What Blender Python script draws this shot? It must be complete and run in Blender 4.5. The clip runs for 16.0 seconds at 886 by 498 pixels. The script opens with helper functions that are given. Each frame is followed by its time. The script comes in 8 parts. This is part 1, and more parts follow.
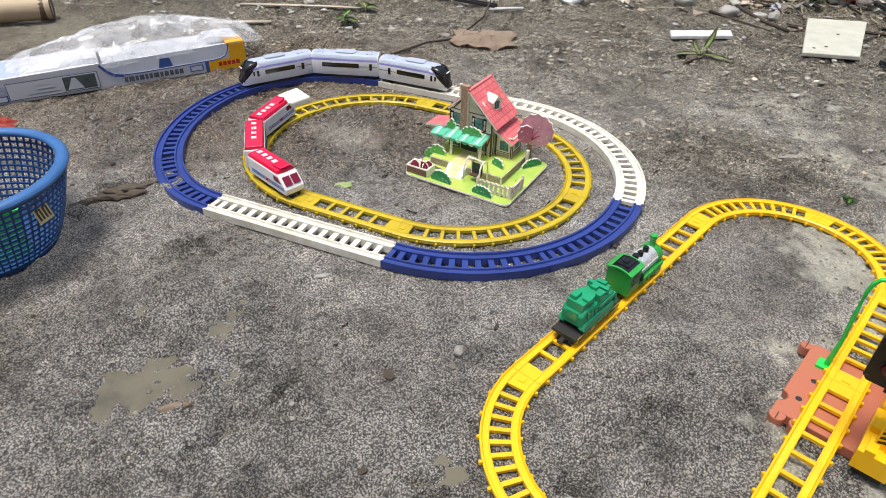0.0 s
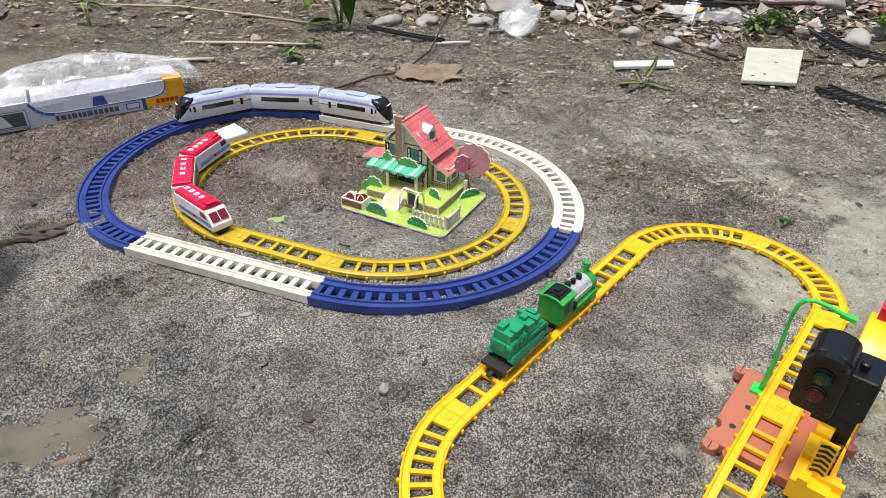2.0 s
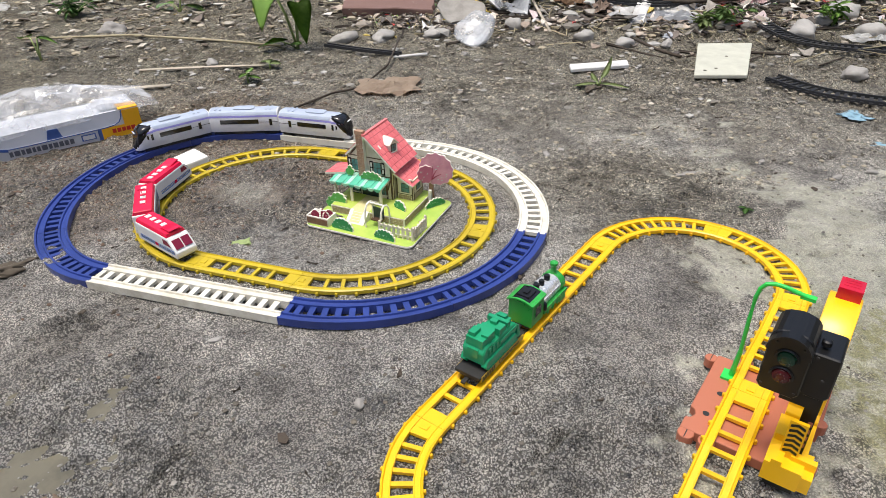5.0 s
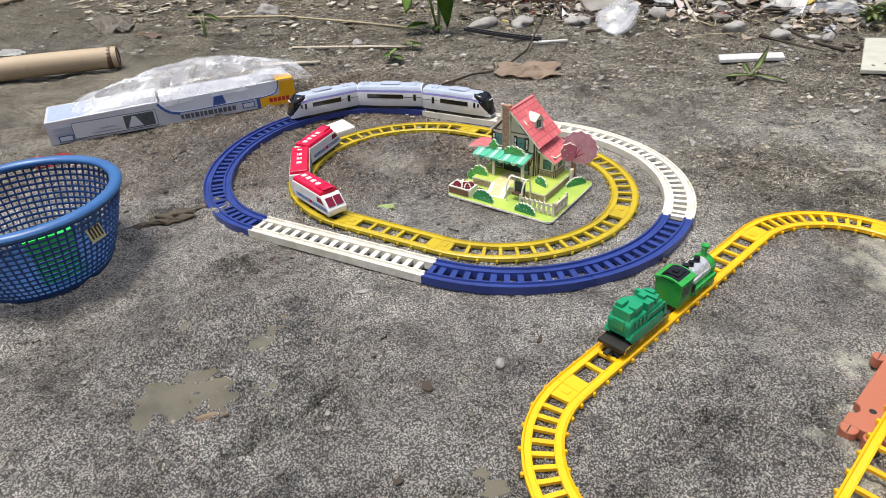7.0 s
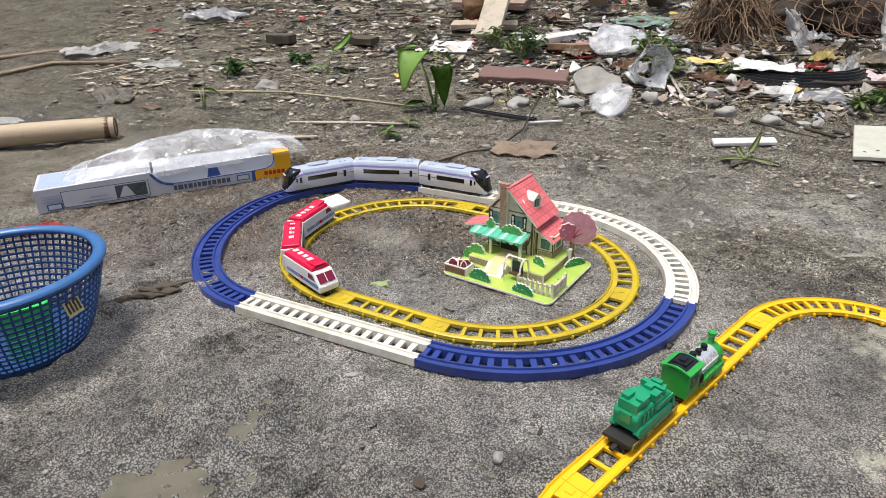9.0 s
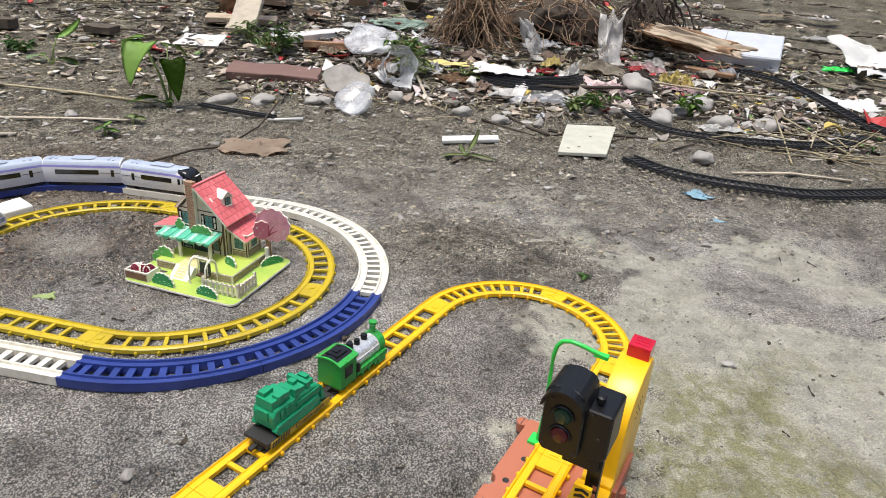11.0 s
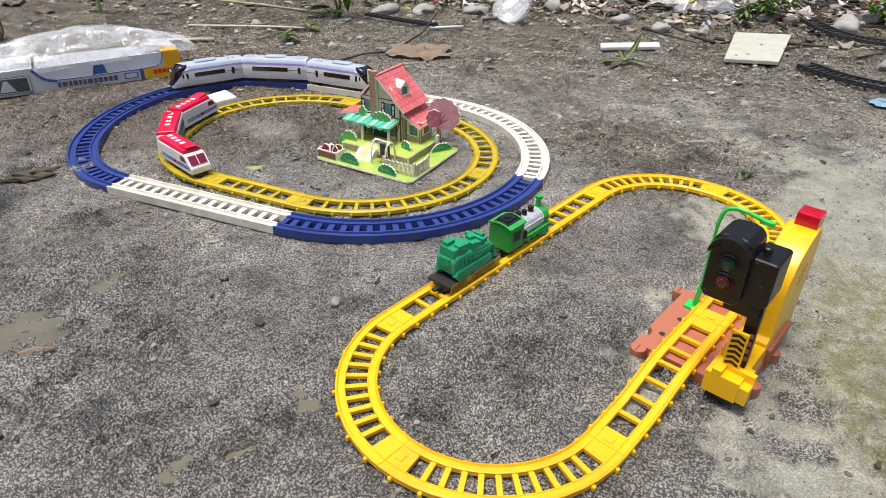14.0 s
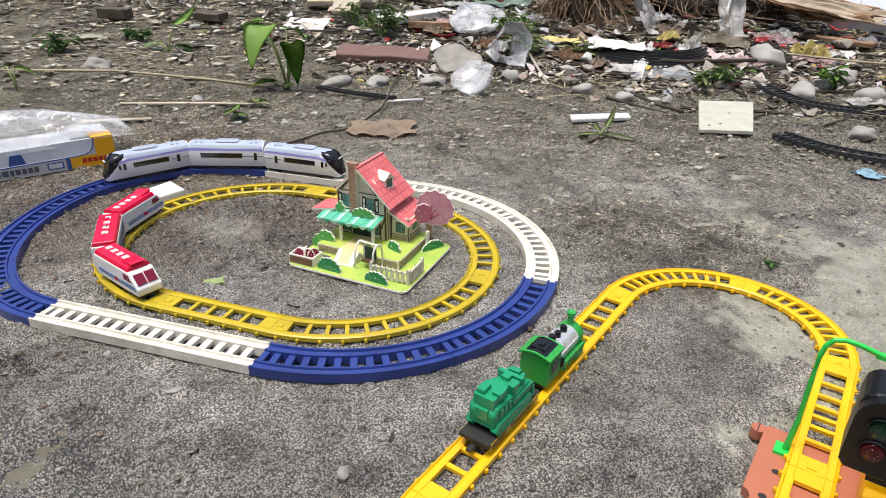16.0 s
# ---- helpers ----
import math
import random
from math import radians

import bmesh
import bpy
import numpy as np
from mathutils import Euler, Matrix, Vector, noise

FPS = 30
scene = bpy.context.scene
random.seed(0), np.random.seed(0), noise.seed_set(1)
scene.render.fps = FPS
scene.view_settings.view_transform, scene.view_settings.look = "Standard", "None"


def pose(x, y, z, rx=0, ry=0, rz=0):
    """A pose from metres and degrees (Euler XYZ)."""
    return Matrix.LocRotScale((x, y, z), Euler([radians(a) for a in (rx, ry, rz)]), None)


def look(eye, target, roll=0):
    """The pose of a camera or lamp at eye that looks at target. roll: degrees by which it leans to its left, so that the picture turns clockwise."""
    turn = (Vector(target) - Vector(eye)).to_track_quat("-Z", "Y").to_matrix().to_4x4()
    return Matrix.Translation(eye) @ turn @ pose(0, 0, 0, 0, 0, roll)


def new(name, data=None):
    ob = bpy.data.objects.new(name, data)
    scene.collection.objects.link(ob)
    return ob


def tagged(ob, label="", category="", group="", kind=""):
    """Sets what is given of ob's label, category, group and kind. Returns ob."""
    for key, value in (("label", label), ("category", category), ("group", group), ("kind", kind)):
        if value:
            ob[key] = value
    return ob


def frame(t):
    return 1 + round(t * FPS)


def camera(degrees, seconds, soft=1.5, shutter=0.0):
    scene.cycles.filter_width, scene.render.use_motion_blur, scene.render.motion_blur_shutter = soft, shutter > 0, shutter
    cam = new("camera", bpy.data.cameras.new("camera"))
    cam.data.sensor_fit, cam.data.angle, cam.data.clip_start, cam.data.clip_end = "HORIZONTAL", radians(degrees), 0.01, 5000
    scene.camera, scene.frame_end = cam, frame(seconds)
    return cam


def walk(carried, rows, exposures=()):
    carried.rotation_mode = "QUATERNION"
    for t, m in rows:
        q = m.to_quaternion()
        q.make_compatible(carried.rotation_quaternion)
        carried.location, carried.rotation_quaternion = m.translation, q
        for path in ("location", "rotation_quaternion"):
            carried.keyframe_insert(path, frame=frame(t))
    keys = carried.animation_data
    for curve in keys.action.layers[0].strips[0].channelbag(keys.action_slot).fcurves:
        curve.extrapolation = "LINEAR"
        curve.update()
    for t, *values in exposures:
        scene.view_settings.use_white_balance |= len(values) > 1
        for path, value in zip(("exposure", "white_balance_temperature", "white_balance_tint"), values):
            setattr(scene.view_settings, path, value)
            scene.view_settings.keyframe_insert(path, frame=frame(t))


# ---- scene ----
cam = camera(68.9, 16.0, soft=0.5)
PATH = [
    (0, (0.39, -0.704, 0.425), (-0.241, 0.776, -0.763), 1.3),
    (0.5, (0.379, -0.687, 0.423), (-0.387, 0.822, -0.643), 0.6),
    (1, (0.373, -0.69, 0.402), (-0.38, 0.828, -0.66), 0.9),
    (1.5, (0.4, -0.686, 0.404), (-0.329, 0.822, -0.688), -0.8),
    (2, (0.427, -0.672, 0.411), (-0.156, 0.895, -0.686), 1.2),
    (2.5, (0.45, -0.662, 0.41), (-0.009, 0.944, -0.691), 2.0),
    (3, (0.473, -0.661, 0.397), (0.085, 0.952, -0.72), -1.2),
    (3.5, (0.481, -0.657, 0.406), (0.175, 0.959, -0.732), -0.1),
    (4, (0.458, -0.662, 0.413), (0.074, 0.971, -0.676), -0.0),
    (4.2, (0.443, -0.665, 0.412), (0.02, 0.975, -0.651), -0.1),
    (6.3, (0.428, -0.691, 0.393), (-0.214, 0.862, -0.692), -1.2),
    (6.5, (0.423, -0.698, 0.389), (-0.26, 0.849, -0.679), -0.7),
    (7, (0.406, -0.708, 0.389), (-0.409, 0.778, -0.674), -2.6),
    (7.5, (0.405, -0.71, 0.387), (-0.434, 0.784, -0.645), -2.0),
    (8, (0.399, -0.706, 0.391), (-0.437, 0.825, -0.586), -2.1),
    (8.2, (0.392, -0.703, 0.386), (-0.448, 0.843, -0.565), -1.8),
    (10.3, (0.389, -0.663, 0.382), (-0.285, 1.036, -0.431), -0.2),
    (10.5, (0.419, -0.659, 0.388), (-0.142, 1.058, -0.47), 1.0),
    (11, (0.524, -0.633, 0.379), (0.23, 1.152, -0.472), 4.1),
    (11.5, (0.507, -0.647, 0.376), (0.052, 1.108, -0.469), 2.6),
    (12, (0.504, -0.65, 0.365), (0.054, 1.084, -0.524), 3.3),
    (12.5, (0.496, -0.659, 0.361), (-0.064, 1.05, -0.515), 2.4),
    (13, (0.49, -0.673, 0.355), (-0.11, 0.984, -0.593), 1.8),
    (13.5, (0.524, -0.716, 0.343), (-0.108, 0.834, -0.752), 2.2),
    (14, (0.514, -0.716, 0.354), (-0.134, 0.856, -0.699), 0.8),
    (14.5, (0.465, -0.71, 0.365), (-0.318, 0.825, -0.651), -2.3),
    (15, (0.41, -0.676, 0.376), (-0.4, 0.872, -0.597), -5.1),
    (15.5, (0.397, -0.637, 0.355), (-0.176, 1.041, -0.571), -0.5),
    (16, (0.398, -0.618, 0.352), (-0.09, 1.098, -0.55), 1.4),
]
walk(cam, [(t, look(eye, target, roll)) for t, eye, target, roll in PATH])

# ---- light ----
world = bpy.data.worlds.new("overcast_sky")
scene.world = world
world.use_nodes = True
wn = world.node_tree.nodes
sky = wn.new("ShaderNodeTexSky")
sky.sky_type, sky.sun_disc = "NISHITA", False
sky.sun_elevation, sky.sun_rotation = radians(80), radians(215)
sky.air_density, sky.dust_density = 1.0, 4.0
wn["Background"].inputs[1].default_value = 0.15
world.node_tree.links.new(sky.outputs[0], wn["Background"].inputs[0])
sun = new("sun", bpy.data.lights.new("sun", "SUN"))
scene.view_settings.exposure = 0.30
sun.data.energy, sun.data.angle, sun.data.color = 2.6, radians(22), (0.985, 0.945, 0.865)
sun.matrix_world = look((-0.8, -0.75, 6.5), (0.1, 0.1, 0))


# ---- building helpers ----
def link(mesh_name, bm, material, smooth=False):
    me = bpy.data.meshes.new(mesh_name)
    bm.normal_update()
    bm.to_mesh(me)
    bm.free()
    if material is not None:
        me.materials.append(material)
    if smooth:
        me.shade_smooth()
    return me


def part(name, bm, material, parent, label="", smooth=False):
    """One mesh object under a thing or a part."""
    ob = new(name, link(name, bm, material, smooth))
    ob.parent = parent
    if label:
        ob["label"] = label
    return ob


def share(name, me, parent, m):
    """One more object on a mesh that exists, at the pose m under parent."""
    ob = new(name, me)
    ob.parent = parent
    ob.matrix_basis = m
    return ob


def thing(name, label, category, m=None, group="", kind=""):
    ob = new(name)
    ob.empty_display_size = 0.01
    if m is not None:
        ob.matrix_basis = m
    return tagged(ob, label, category, group, kind)


def single(name, bm, material, label, category, m=None, group="", kind="", smooth=False):
    ob = new(name, link(name, bm, material, smooth))
    if m is not None:
        ob.matrix_basis = m
    return tagged(ob, label, category, group, kind)


def soften(bm, width, angle=35, seg=1):
    edges = [e for e in bm.edges if len(e.link_faces) == 2 and e.calc_face_angle(0) > radians(angle)]
    bmesh.ops.bevel(bm, geom=edges, offset=width, segments=seg, affect="EDGES", profile=0.6, clamp_overlap=True)
    return bm


def box(bm, x0, x1, y0, y1, z0, z1, m=None):
    vs = [bm.verts.new((x, y, z)) for z in (z0, z1) for y in (y0, y1) for x in (x0, x1)]
    for f in ((0, 2, 3, 1), (4, 5, 7, 6), (0, 1, 5, 4), (2, 6, 7, 3), (1, 3, 7, 5), (0, 4, 6, 2)):
        bm.faces.new([vs[i] for i in f])
    if m is not None:
        bmesh.ops.transform(bm, matrix=m, verts=vs)
    return bm


def boxm(x0, x1, y0, y1, z0, z1, bevel=0.0, seg=1):
    bm = box(bmesh.new(), x0, x1, y0, y1, z0, z1)
    return soften(bm, bevel, seg=seg) if bevel else bm


def prism(bm, pts, z0, z1, m=None):
    """A flat outline made solid from z0 to z1."""
    a = [bm.verts.new((x, y, z0)) for x, y in pts]
    b = [bm.verts.new((x, y, z1)) for x, y in pts]
    n = len(pts)
    bm.faces.new(a[::-1])
    bm.faces.new(b)
    for i in range(n):
        bm.faces.new((a[i], a[(i + 1) % n], b[(i + 1) % n], b[i]))
    bmesh.ops.recalc_face_normals(bm, faces=bm.faces[:])
    if m is not None:
        bmesh.ops.transform(bm, matrix=m, verts=a + b)
    return bm


UPRIGHT = Matrix(((1, 0, 0, 0), (0, 0, -1, 0), (0, 1, 0, 0), (0, 0, 0, 1)))     # outline x, y -> x, z; thickness towards -y
SIDEWAYS = Matrix(((0, 0, 1, 0), (1, 0, 0, 0), (0, 1, 0, 0), (0, 0, 0, 1)))     # outline x, y -> y, z; thickness towards +x


def tube(bm, pts, r, n=8, r1=None, flat=1.0):
    """A round rod through points."""
    pts = [Vector(p) for p in pts]
    rings = []
    for i, p in enumerate(pts):
        d = (pts[min(i + 1, len(pts) - 1)] - pts[max(i - 1, 0)]).normalized()
        side = d.cross(Vector((0, 0, 1)))
        side = side.normalized() if side.length > 0.01 else Vector((1, 0, 0))
        up = side.cross(d)
        rr = r if r1 is None else r + (r1 - r) * i / (len(pts) - 1)
        rings.append([bm.verts.new(p + (side * math.cos(a) + up * math.sin(a) * flat) * rr) for a in (2 * math.pi * k / n for k in range(n))])
    for a, b in zip(rings, rings[1:]):
        for k in range(n):
            bm.faces.new((a[k], a[(k + 1) % n], b[(k + 1) % n], b[k]))
    bm.faces.new(rings[0][::-1])
    bm.faces.new(rings[-1])
    bmesh.ops.recalc_face_normals(bm, faces=bm.faces[:])
    return bm


def lathe(bm, prof, n=24, m=None, caps=True):
    """A profile of (radius, z) turned round the z axis."""
    rings = [[bm.verts.new((r * math.cos(2 * math.pi * k / n), r * math.sin(2 * math.pi * k / n), z)) for k in range(n)] for r, z in prof]
    for a, b in zip(rings, rings[1:]):
        for k in range(n):
            bm.faces.new((a[k], a[(k + 1) % n], b[(k + 1) % n], b[k]))
    if caps:
        bm.faces.new(rings[0][::-1])
        bm.faces.new(rings[-1])
    if m is not None:
        bmesh.ops.transform(bm, matrix=m, verts=[v for r in rings for v in r])
    return bm


def loft(bm, sections):
    """Closed rings of points, joined one after the other, with ends closed."""
    rings = [[bm.verts.new(p) for p in s] for s in sections]
    n = len(rings[0])
    for a, b in zip(rings, rings[1:]):
        for k in range(n):
            bm.faces.new((a[k], a[(k + 1) % n], b[(k + 1) % n], b[k]))
    bm.faces.new(rings[0][::-1])
    bm.faces.new(rings[-1])
    bmesh.ops.recalc_face_normals(bm, faces=bm.faces[:])
    return bm


# ---- materials ----
def material(name, color, rough=0.5, metal=0.0, vary=0.12, scale=40.0, grain=0.0, grain_scale=600.0, tint=None, spec=0.5, alpha=1.0, glass=0.0, coat=0.0, thin=0.0):
    """A surface with stains at a large and a small scale, and fine relief."""
    mt = bpy.data.materials.new(name)
    mt.use_nodes = True
    nt = mt.node_tree
    b = nt.nodes["Principled BSDF"]
    tc = nt.nodes.new("ShaderNodeTexCoord")
    n1 = nt.nodes.new("ShaderNodeTexNoise")
    n1.inputs["Scale"].default_value, n1.inputs["Detail"].default_value, n1.inputs["Roughness"].default_value = scale, 6, 0.65
    nt.links.new(tc.outputs["Object"], n1.inputs["Vector"])
    info = nt.nodes.new("ShaderNodeObjectInfo")
    add = nt.nodes.new("ShaderNodeMath")
    add.operation = "MULTIPLY_ADD"
    add.inputs[1].default_value = 0.25
    nt.links.new(info.outputs["Random"], add.inputs[0])
    nt.links.new(n1.outputs["Fac"], add.inputs[2])
    ramp = nt.nodes.new("ShaderNodeValToRGB")
    lo = [c * (1 - vary) for c in color] if tint is None else tint
    ramp.color_ramp.elements[0].color, ramp.color_ramp.elements[1].color = (*lo, 1), (*color, 1)
    ramp.color_ramp.elements[0].position, ramp.color_ramp.elements[1].position = 0.36, 0.66
    nt.links.new(add.outputs[0], ramp.inputs[0])
    nt.links.new(ramp.outputs[0], b.inputs["Base Color"])
    rr = nt.nodes.new("ShaderNodeMapRange")
    rr.inputs["To Min"].default_value, rr.inputs["To Max"].default_value = min(1, rough * 1.2), rough * 0.8
    nt.links.new(n1.outputs["Fac"], rr.inputs["Value"])
    nt.links.new(rr.outputs[0], b.inputs["Roughness"])
    b.inputs["Metallic"].default_value = metal
    b.inputs["Specular IOR Level"].default_value = spec
    b.inputs["Coat Weight"].default_value = coat
    b.inputs["Transmission Weight"].default_value = glass
    b.inputs["Alpha"].default_value = alpha
    b.inputs["Subsurface Weight"].default_value = thin
    if thin:
        b.inputs["Subsurface Radius"].default_value = (0.002, 0.002, 0.002)
    if grain:
        n2 = nt.nodes.new("ShaderNodeTexNoise")
        n2.inputs["Scale"].default_value, n2.inputs["Detail"].default_value = grain_scale, 4
        nt.links.new(tc.outputs["Object"], n2.inputs["Vector"])
        bump = nt.nodes.new("ShaderNodeBump")
        bump.inputs["Strength"].default_value, bump.inputs["Distance"].default_value = grain, 0.001
        nt.links.new(n2.outputs["Fac"], bump.inputs["Height"])
        nt.links.new(bump.outputs[0], b.inputs["Normal"])
    return mt


def plastic(name, color, rough=0.38, **k):
    return material(name, color, rough, grain=k.pop("grain", 0.08), grain_scale=900, vary=k.pop("vary", 0.14), scale=k.pop("scale", 30), **k)


M_WHITE_RAIL = plastic("white_rail_plastic", (0.76, 0.73, 0.64), 0.42, tint=(0.55, 0.51, 0.41), scale=55)
M_BLUE_RAIL = plastic("blue_rail_plastic", (0.028, 0.052, 0.235), 0.3, tint=(0.02, 0.037, 0.165))
M_OCHRE_RAIL = plastic("dull_yellow_plastic", (0.53, 0.395, 0.017), 0.42, tint=(0.41, 0.30, 0.02))
M_YELLOW_RAIL = plastic("bright_yellow_plastic", (0.88, 0.50, 0.008), 0.36, tint=(0.74, 0.40, 0.01))
M_YELLOW = plastic("golden_yellow_plastic", (0.92, 0.52, 0.008), 0.3)
M_TERRA = plastic("terracotta_plastic", (0.44, 0.15, 0.085), 0.45, tint=(0.35, 0.115, 0.07))
M_BLACK = plastic("black_plastic", (0.006, 0.006, 0.0065), 0.36)
M_DARK = plastic("dark_chassis_plastic", (0.025, 0.024, 0.024), 0.5)
M_GLOSS_BLACK = plastic("glossy_black_window", (0.01, 0.01, 0.012), 0.12)
M_LAMP_GREEN = plastic("fresh_green_plastic", (0.03, 0.62, 0.09), 0.35)
M_RED_CLEAR = plastic("red_translucent_plastic", (0.80, 0.012, 0.05), 0.12, glass=0.4)
M_RED_LENS = plastic("dark_red_lens", (0.07, 0.004, 0.008), 0.2)
M_GREEN_LENS = plastic("dark_green_lens", (0.004, 0.04, 0.02), 0.2)

# ---- the ground ----
def value_noise(x, y, scale, seed):
    """Smooth noise from 0 to 1 over arrays of places."""
    rng = np.random.RandomState(seed)
    table = rng.rand(256, 256)
    px, py = x * scale, y * scale
    i, j = np.floor(px).astype(int), np.floor(py).astype(int)
    fx, fy = px - i, py - j
    fx, fy = fx * fx * (3 - 2 * fx), fy * fy * (3 - 2 * fy)
    i, j = i % 256, j % 256
    i1, j1 = (i + 1) % 256, (j + 1) % 256
    return (table[i, j] * (1 - fx) + table[i1, j] * fx) * (1 - fy) + (table[i, j1] * (1 - fx) + table[i1, j1] * fx) * fy


def fbm(x, y, scale, seed, octaves=4):
    total, amp, norm = 0, 1.0, 0
    for k in range(octaves):
        total = total + amp * value_noise(x + 3.1 * k, y - 1.7 * k, scale * 2 ** k, seed + k)
        norm += amp
        amp *= 0.5
    return total / norm


def rise(x, y):
    """The gentle bank on which the rubbish lies, behind the playing ground."""
    r = np.maximum(0, np.asarray(y) - 0.12 * np.asarray(x) - 0.85)
    return 0.16 * r * r / (r + 0.5)


def blob(x, y, cx, cy, rx, ry, ang=0.0):
    """1 in the middle of an ellipse, 0 at its edge, below 0 outside."""
    c, s = math.cos(radians(ang)), math.sin(radians(ang))
    dx, dy = x - cx, y - cy
    return 1 - np.sqrt(((dx * c + dy * s) / rx) ** 2 + ((dy * c - dx * s) / ry) ** 2)


def spread(lo, hi, step, far):
    core = list(np.arange(lo, hi, step))
    out, d = [], step
    p = core[-1]
    while p < far:
        d *= 1.16
        p += d
        out.append(p)
    back, d, p = [], step, core[0]
    while p > -far:
        d *= 1.16
        p -= d
        back.append(p)
    return np.array(back[::-1] + core + out)


# the long yellow loop: straight length, radius, heading, middle
S_L, S_R, S_ANG, S_X, S_Y = 0.340, 0.1030, 71.0, 0.4595, -0.1915


def off_track(x, y):
    """Distance from the middle line of the long yellow loop."""
    c, q_ = math.cos(radians(S_ANG)), math.sin(radians(S_ANG))
    u, v = (x - S_X) * c + (y - S_Y) * q_, (y - S_Y) * c - (x - S_X) * q_
    return np.abs(np.hypot(np.maximum(np.abs(u) - S_L / 2, 0), v) - S_R)


gx, gy = spread(-0.66, 0.98, 0.0026, 40), spread(-0.62, 1.05, 0.0026, 40)
GX, GY = np.meshgrid(gx, gy)
lump = fbm(GX, GY, 9, 11)
grit = fbm(GX, GY, 60, 31, 3)
water_noise = 0.75 * (fbm(GX, GY, 26, 51, 3) - 0.5) + 0.95 * (fbm(0.6 * GX + 0.8 * GY, 2.2 * (0.6 * GY - 0.8 * GX), 62, 53, 3) - 0.5)
puddle = np.maximum.reduce([blob(GX, GY, 0.008, -0.455, 0.056, 0.054, 40), 0.55 * blob(GX, GY, 0.016, -0.372, 0.022, 0.060, -18), 0.40 * blob(GX, GY, 0.268, -0.432, 0.030, 0.018, 20), 0.42 * blob(GX, GY, 0.252, -0.518, 0.045, 0.022, 8)]) + water_noise
mud = np.maximum.reduce([blob(GX, GY, 0.04, -0.43, 0.18, 0.17, 30), blob(GX, GY, 0.40, -0.34, 0.13, 0.13), blob(GX, GY, 0.22, -0.51, 0.15, 0.09)]) + 0.8 * (fbm(GX, GY, 16, 61) - 0.5)
mud = mud * np.clip((off_track(GX, GY) - 0.020) / 0.03, 0, 1)
crumb = np.clip(4.5 * (fbm(GX, GY, 85, 37, 2) - 0.56), 0, 1) * np.clip(3 * (fbm(GX, GY, 5, 39) - 0.42), 0, 1)
GZ = 0.004 * (lump - 0.55) + 0.0040 * (grit - 0.5) + 0.0024 * crumb + 0.0030 * (fbm(GX, GY, 170, 35, 1) - 0.5)
ridges = 1 - 2 * np.abs(fbm(0.6 * GX + 0.8 * GY, 1.8 * (0.6 * GY - 0.8 * GX), 40, 71, 2) - 0.5)
GZ += np.where(mud > 0, np.clip(mud, 0, 0.45) * np.clip(1 - 3 * puddle, 0.25, 1) * (0.024 * (fbm(GX, GY, 80, 79, 2) - 0.46) + 0.017 * np.clip(ridges - 0.78, 0, 1) / 0.22), 0)
crack = np.abs(fbm(GX, GY, 6, 73, 3) - 0.5)
GZ -= 0.0065 * np.clip(1 - crack / 0.014, 0, 1) * np.clip(7 * (fbm(GX, GY, 7, 75) - 0.53), 0, 1)
GZ += 0.0030 * np.exp(-((puddle + 0.10) / 0.10) ** 2) * np.clip(3 * fbm(GX, GY, 14, 77) - 1, 0, 1)
GZ -= 0.0065 * np.clip(puddle * 2.2, 0, 1)


def furrow(pts, width, depth, seed):
    """A ragged crack along a line of points: its depth over the ground."""
    wx = GX + 0.010 * (fbm(GX, GY, 40, seed) - 0.5)
    wy = GY + 0.010 * (fbm(GX, GY, 40, seed + 7) - 0.5)
    best = np.full(GX.shape, 9.0)
    for (ax, ay), (bx, by) in zip(pts, pts[1:]):
        t = np.clip(((wx - ax) * (bx - ax) + (wy - ay) * (by - ay)) / ((bx - ax) ** 2 + (by - ay) ** 2), 0, 1)
        best = np.minimum(best, np.hypot(wx - ax - t * (bx - ax), wy - ay - t * (by - ay)))
    broken = np.clip(4 * (fbm(GX, GY, 30, seed + 11) - 0.36), 0, 1)
    lip = 0.35 * np.exp(-((best - 1.8 * width) / width) ** 2)
    return depth * broken * (np.clip(1 - best / width, 0, 1) - lip)


for pts_, w_, d_, seed_ in (
        (((0.103, -0.498), (0.106, -0.474), (0.117, -0.453), (0.131, -0.404)), 0.005, 0.008, 301), (((0.238, -0.402), (0.259, -0.364)), 0.005, 0.007, 311),
        (((0.147, -0.341), (0.160, -0.352), (0.170, -0.363)), 0.005, 0.006, 321), (((0.265, -0.490), (0.280, -0.476), (0.295, -0.466)), 0.006, 0.010, 331),
        (((0.261, -0.452), (0.276, -0.447), (0.292, -0.428), (0.274, -0.423)), 0.005, 0.009, 341), (((0.464, -0.263), (0.482, -0.269), (0.496, -0.280)), 0.005, 0.010, 351),
        (((0.470, -0.240), (0.482, -0.236), (0.499, -0.245)), 0.005, 0.009, 361), (((0.099, -0.501), (0.101, -0.469)), 0.004, 0.007, 371),
        (((-0.270, -0.285), (-0.256, -0.255), (-0.235, -0.219), (-0.205, -0.196)), 0.007, 0.012, 381), (((0.40, -0.33), (0.415, -0.30), (0.445, -0.29)), 0.004, 0.008, 391),
        (((0.35, -0.42), (0.372, -0.405), (0.40, -0.41)), 0.004, 0.008, 401), (((-0.105, -0.300), (-0.09, -0.285), (-0.065, -0.282)), 0.004, 0.007, 411)):
    GZ -= furrow(pts_, 1.3 * w_, 2.5 * d_, seed_) * np.clip((off_track(GX, GY) - 0.018) / 0.02, 0, 1)
GZ -= 0.004 * np.clip(1.6 * blob(GX, GY, 0.488, -0.101, 0.013, 0.010), 0, 1)
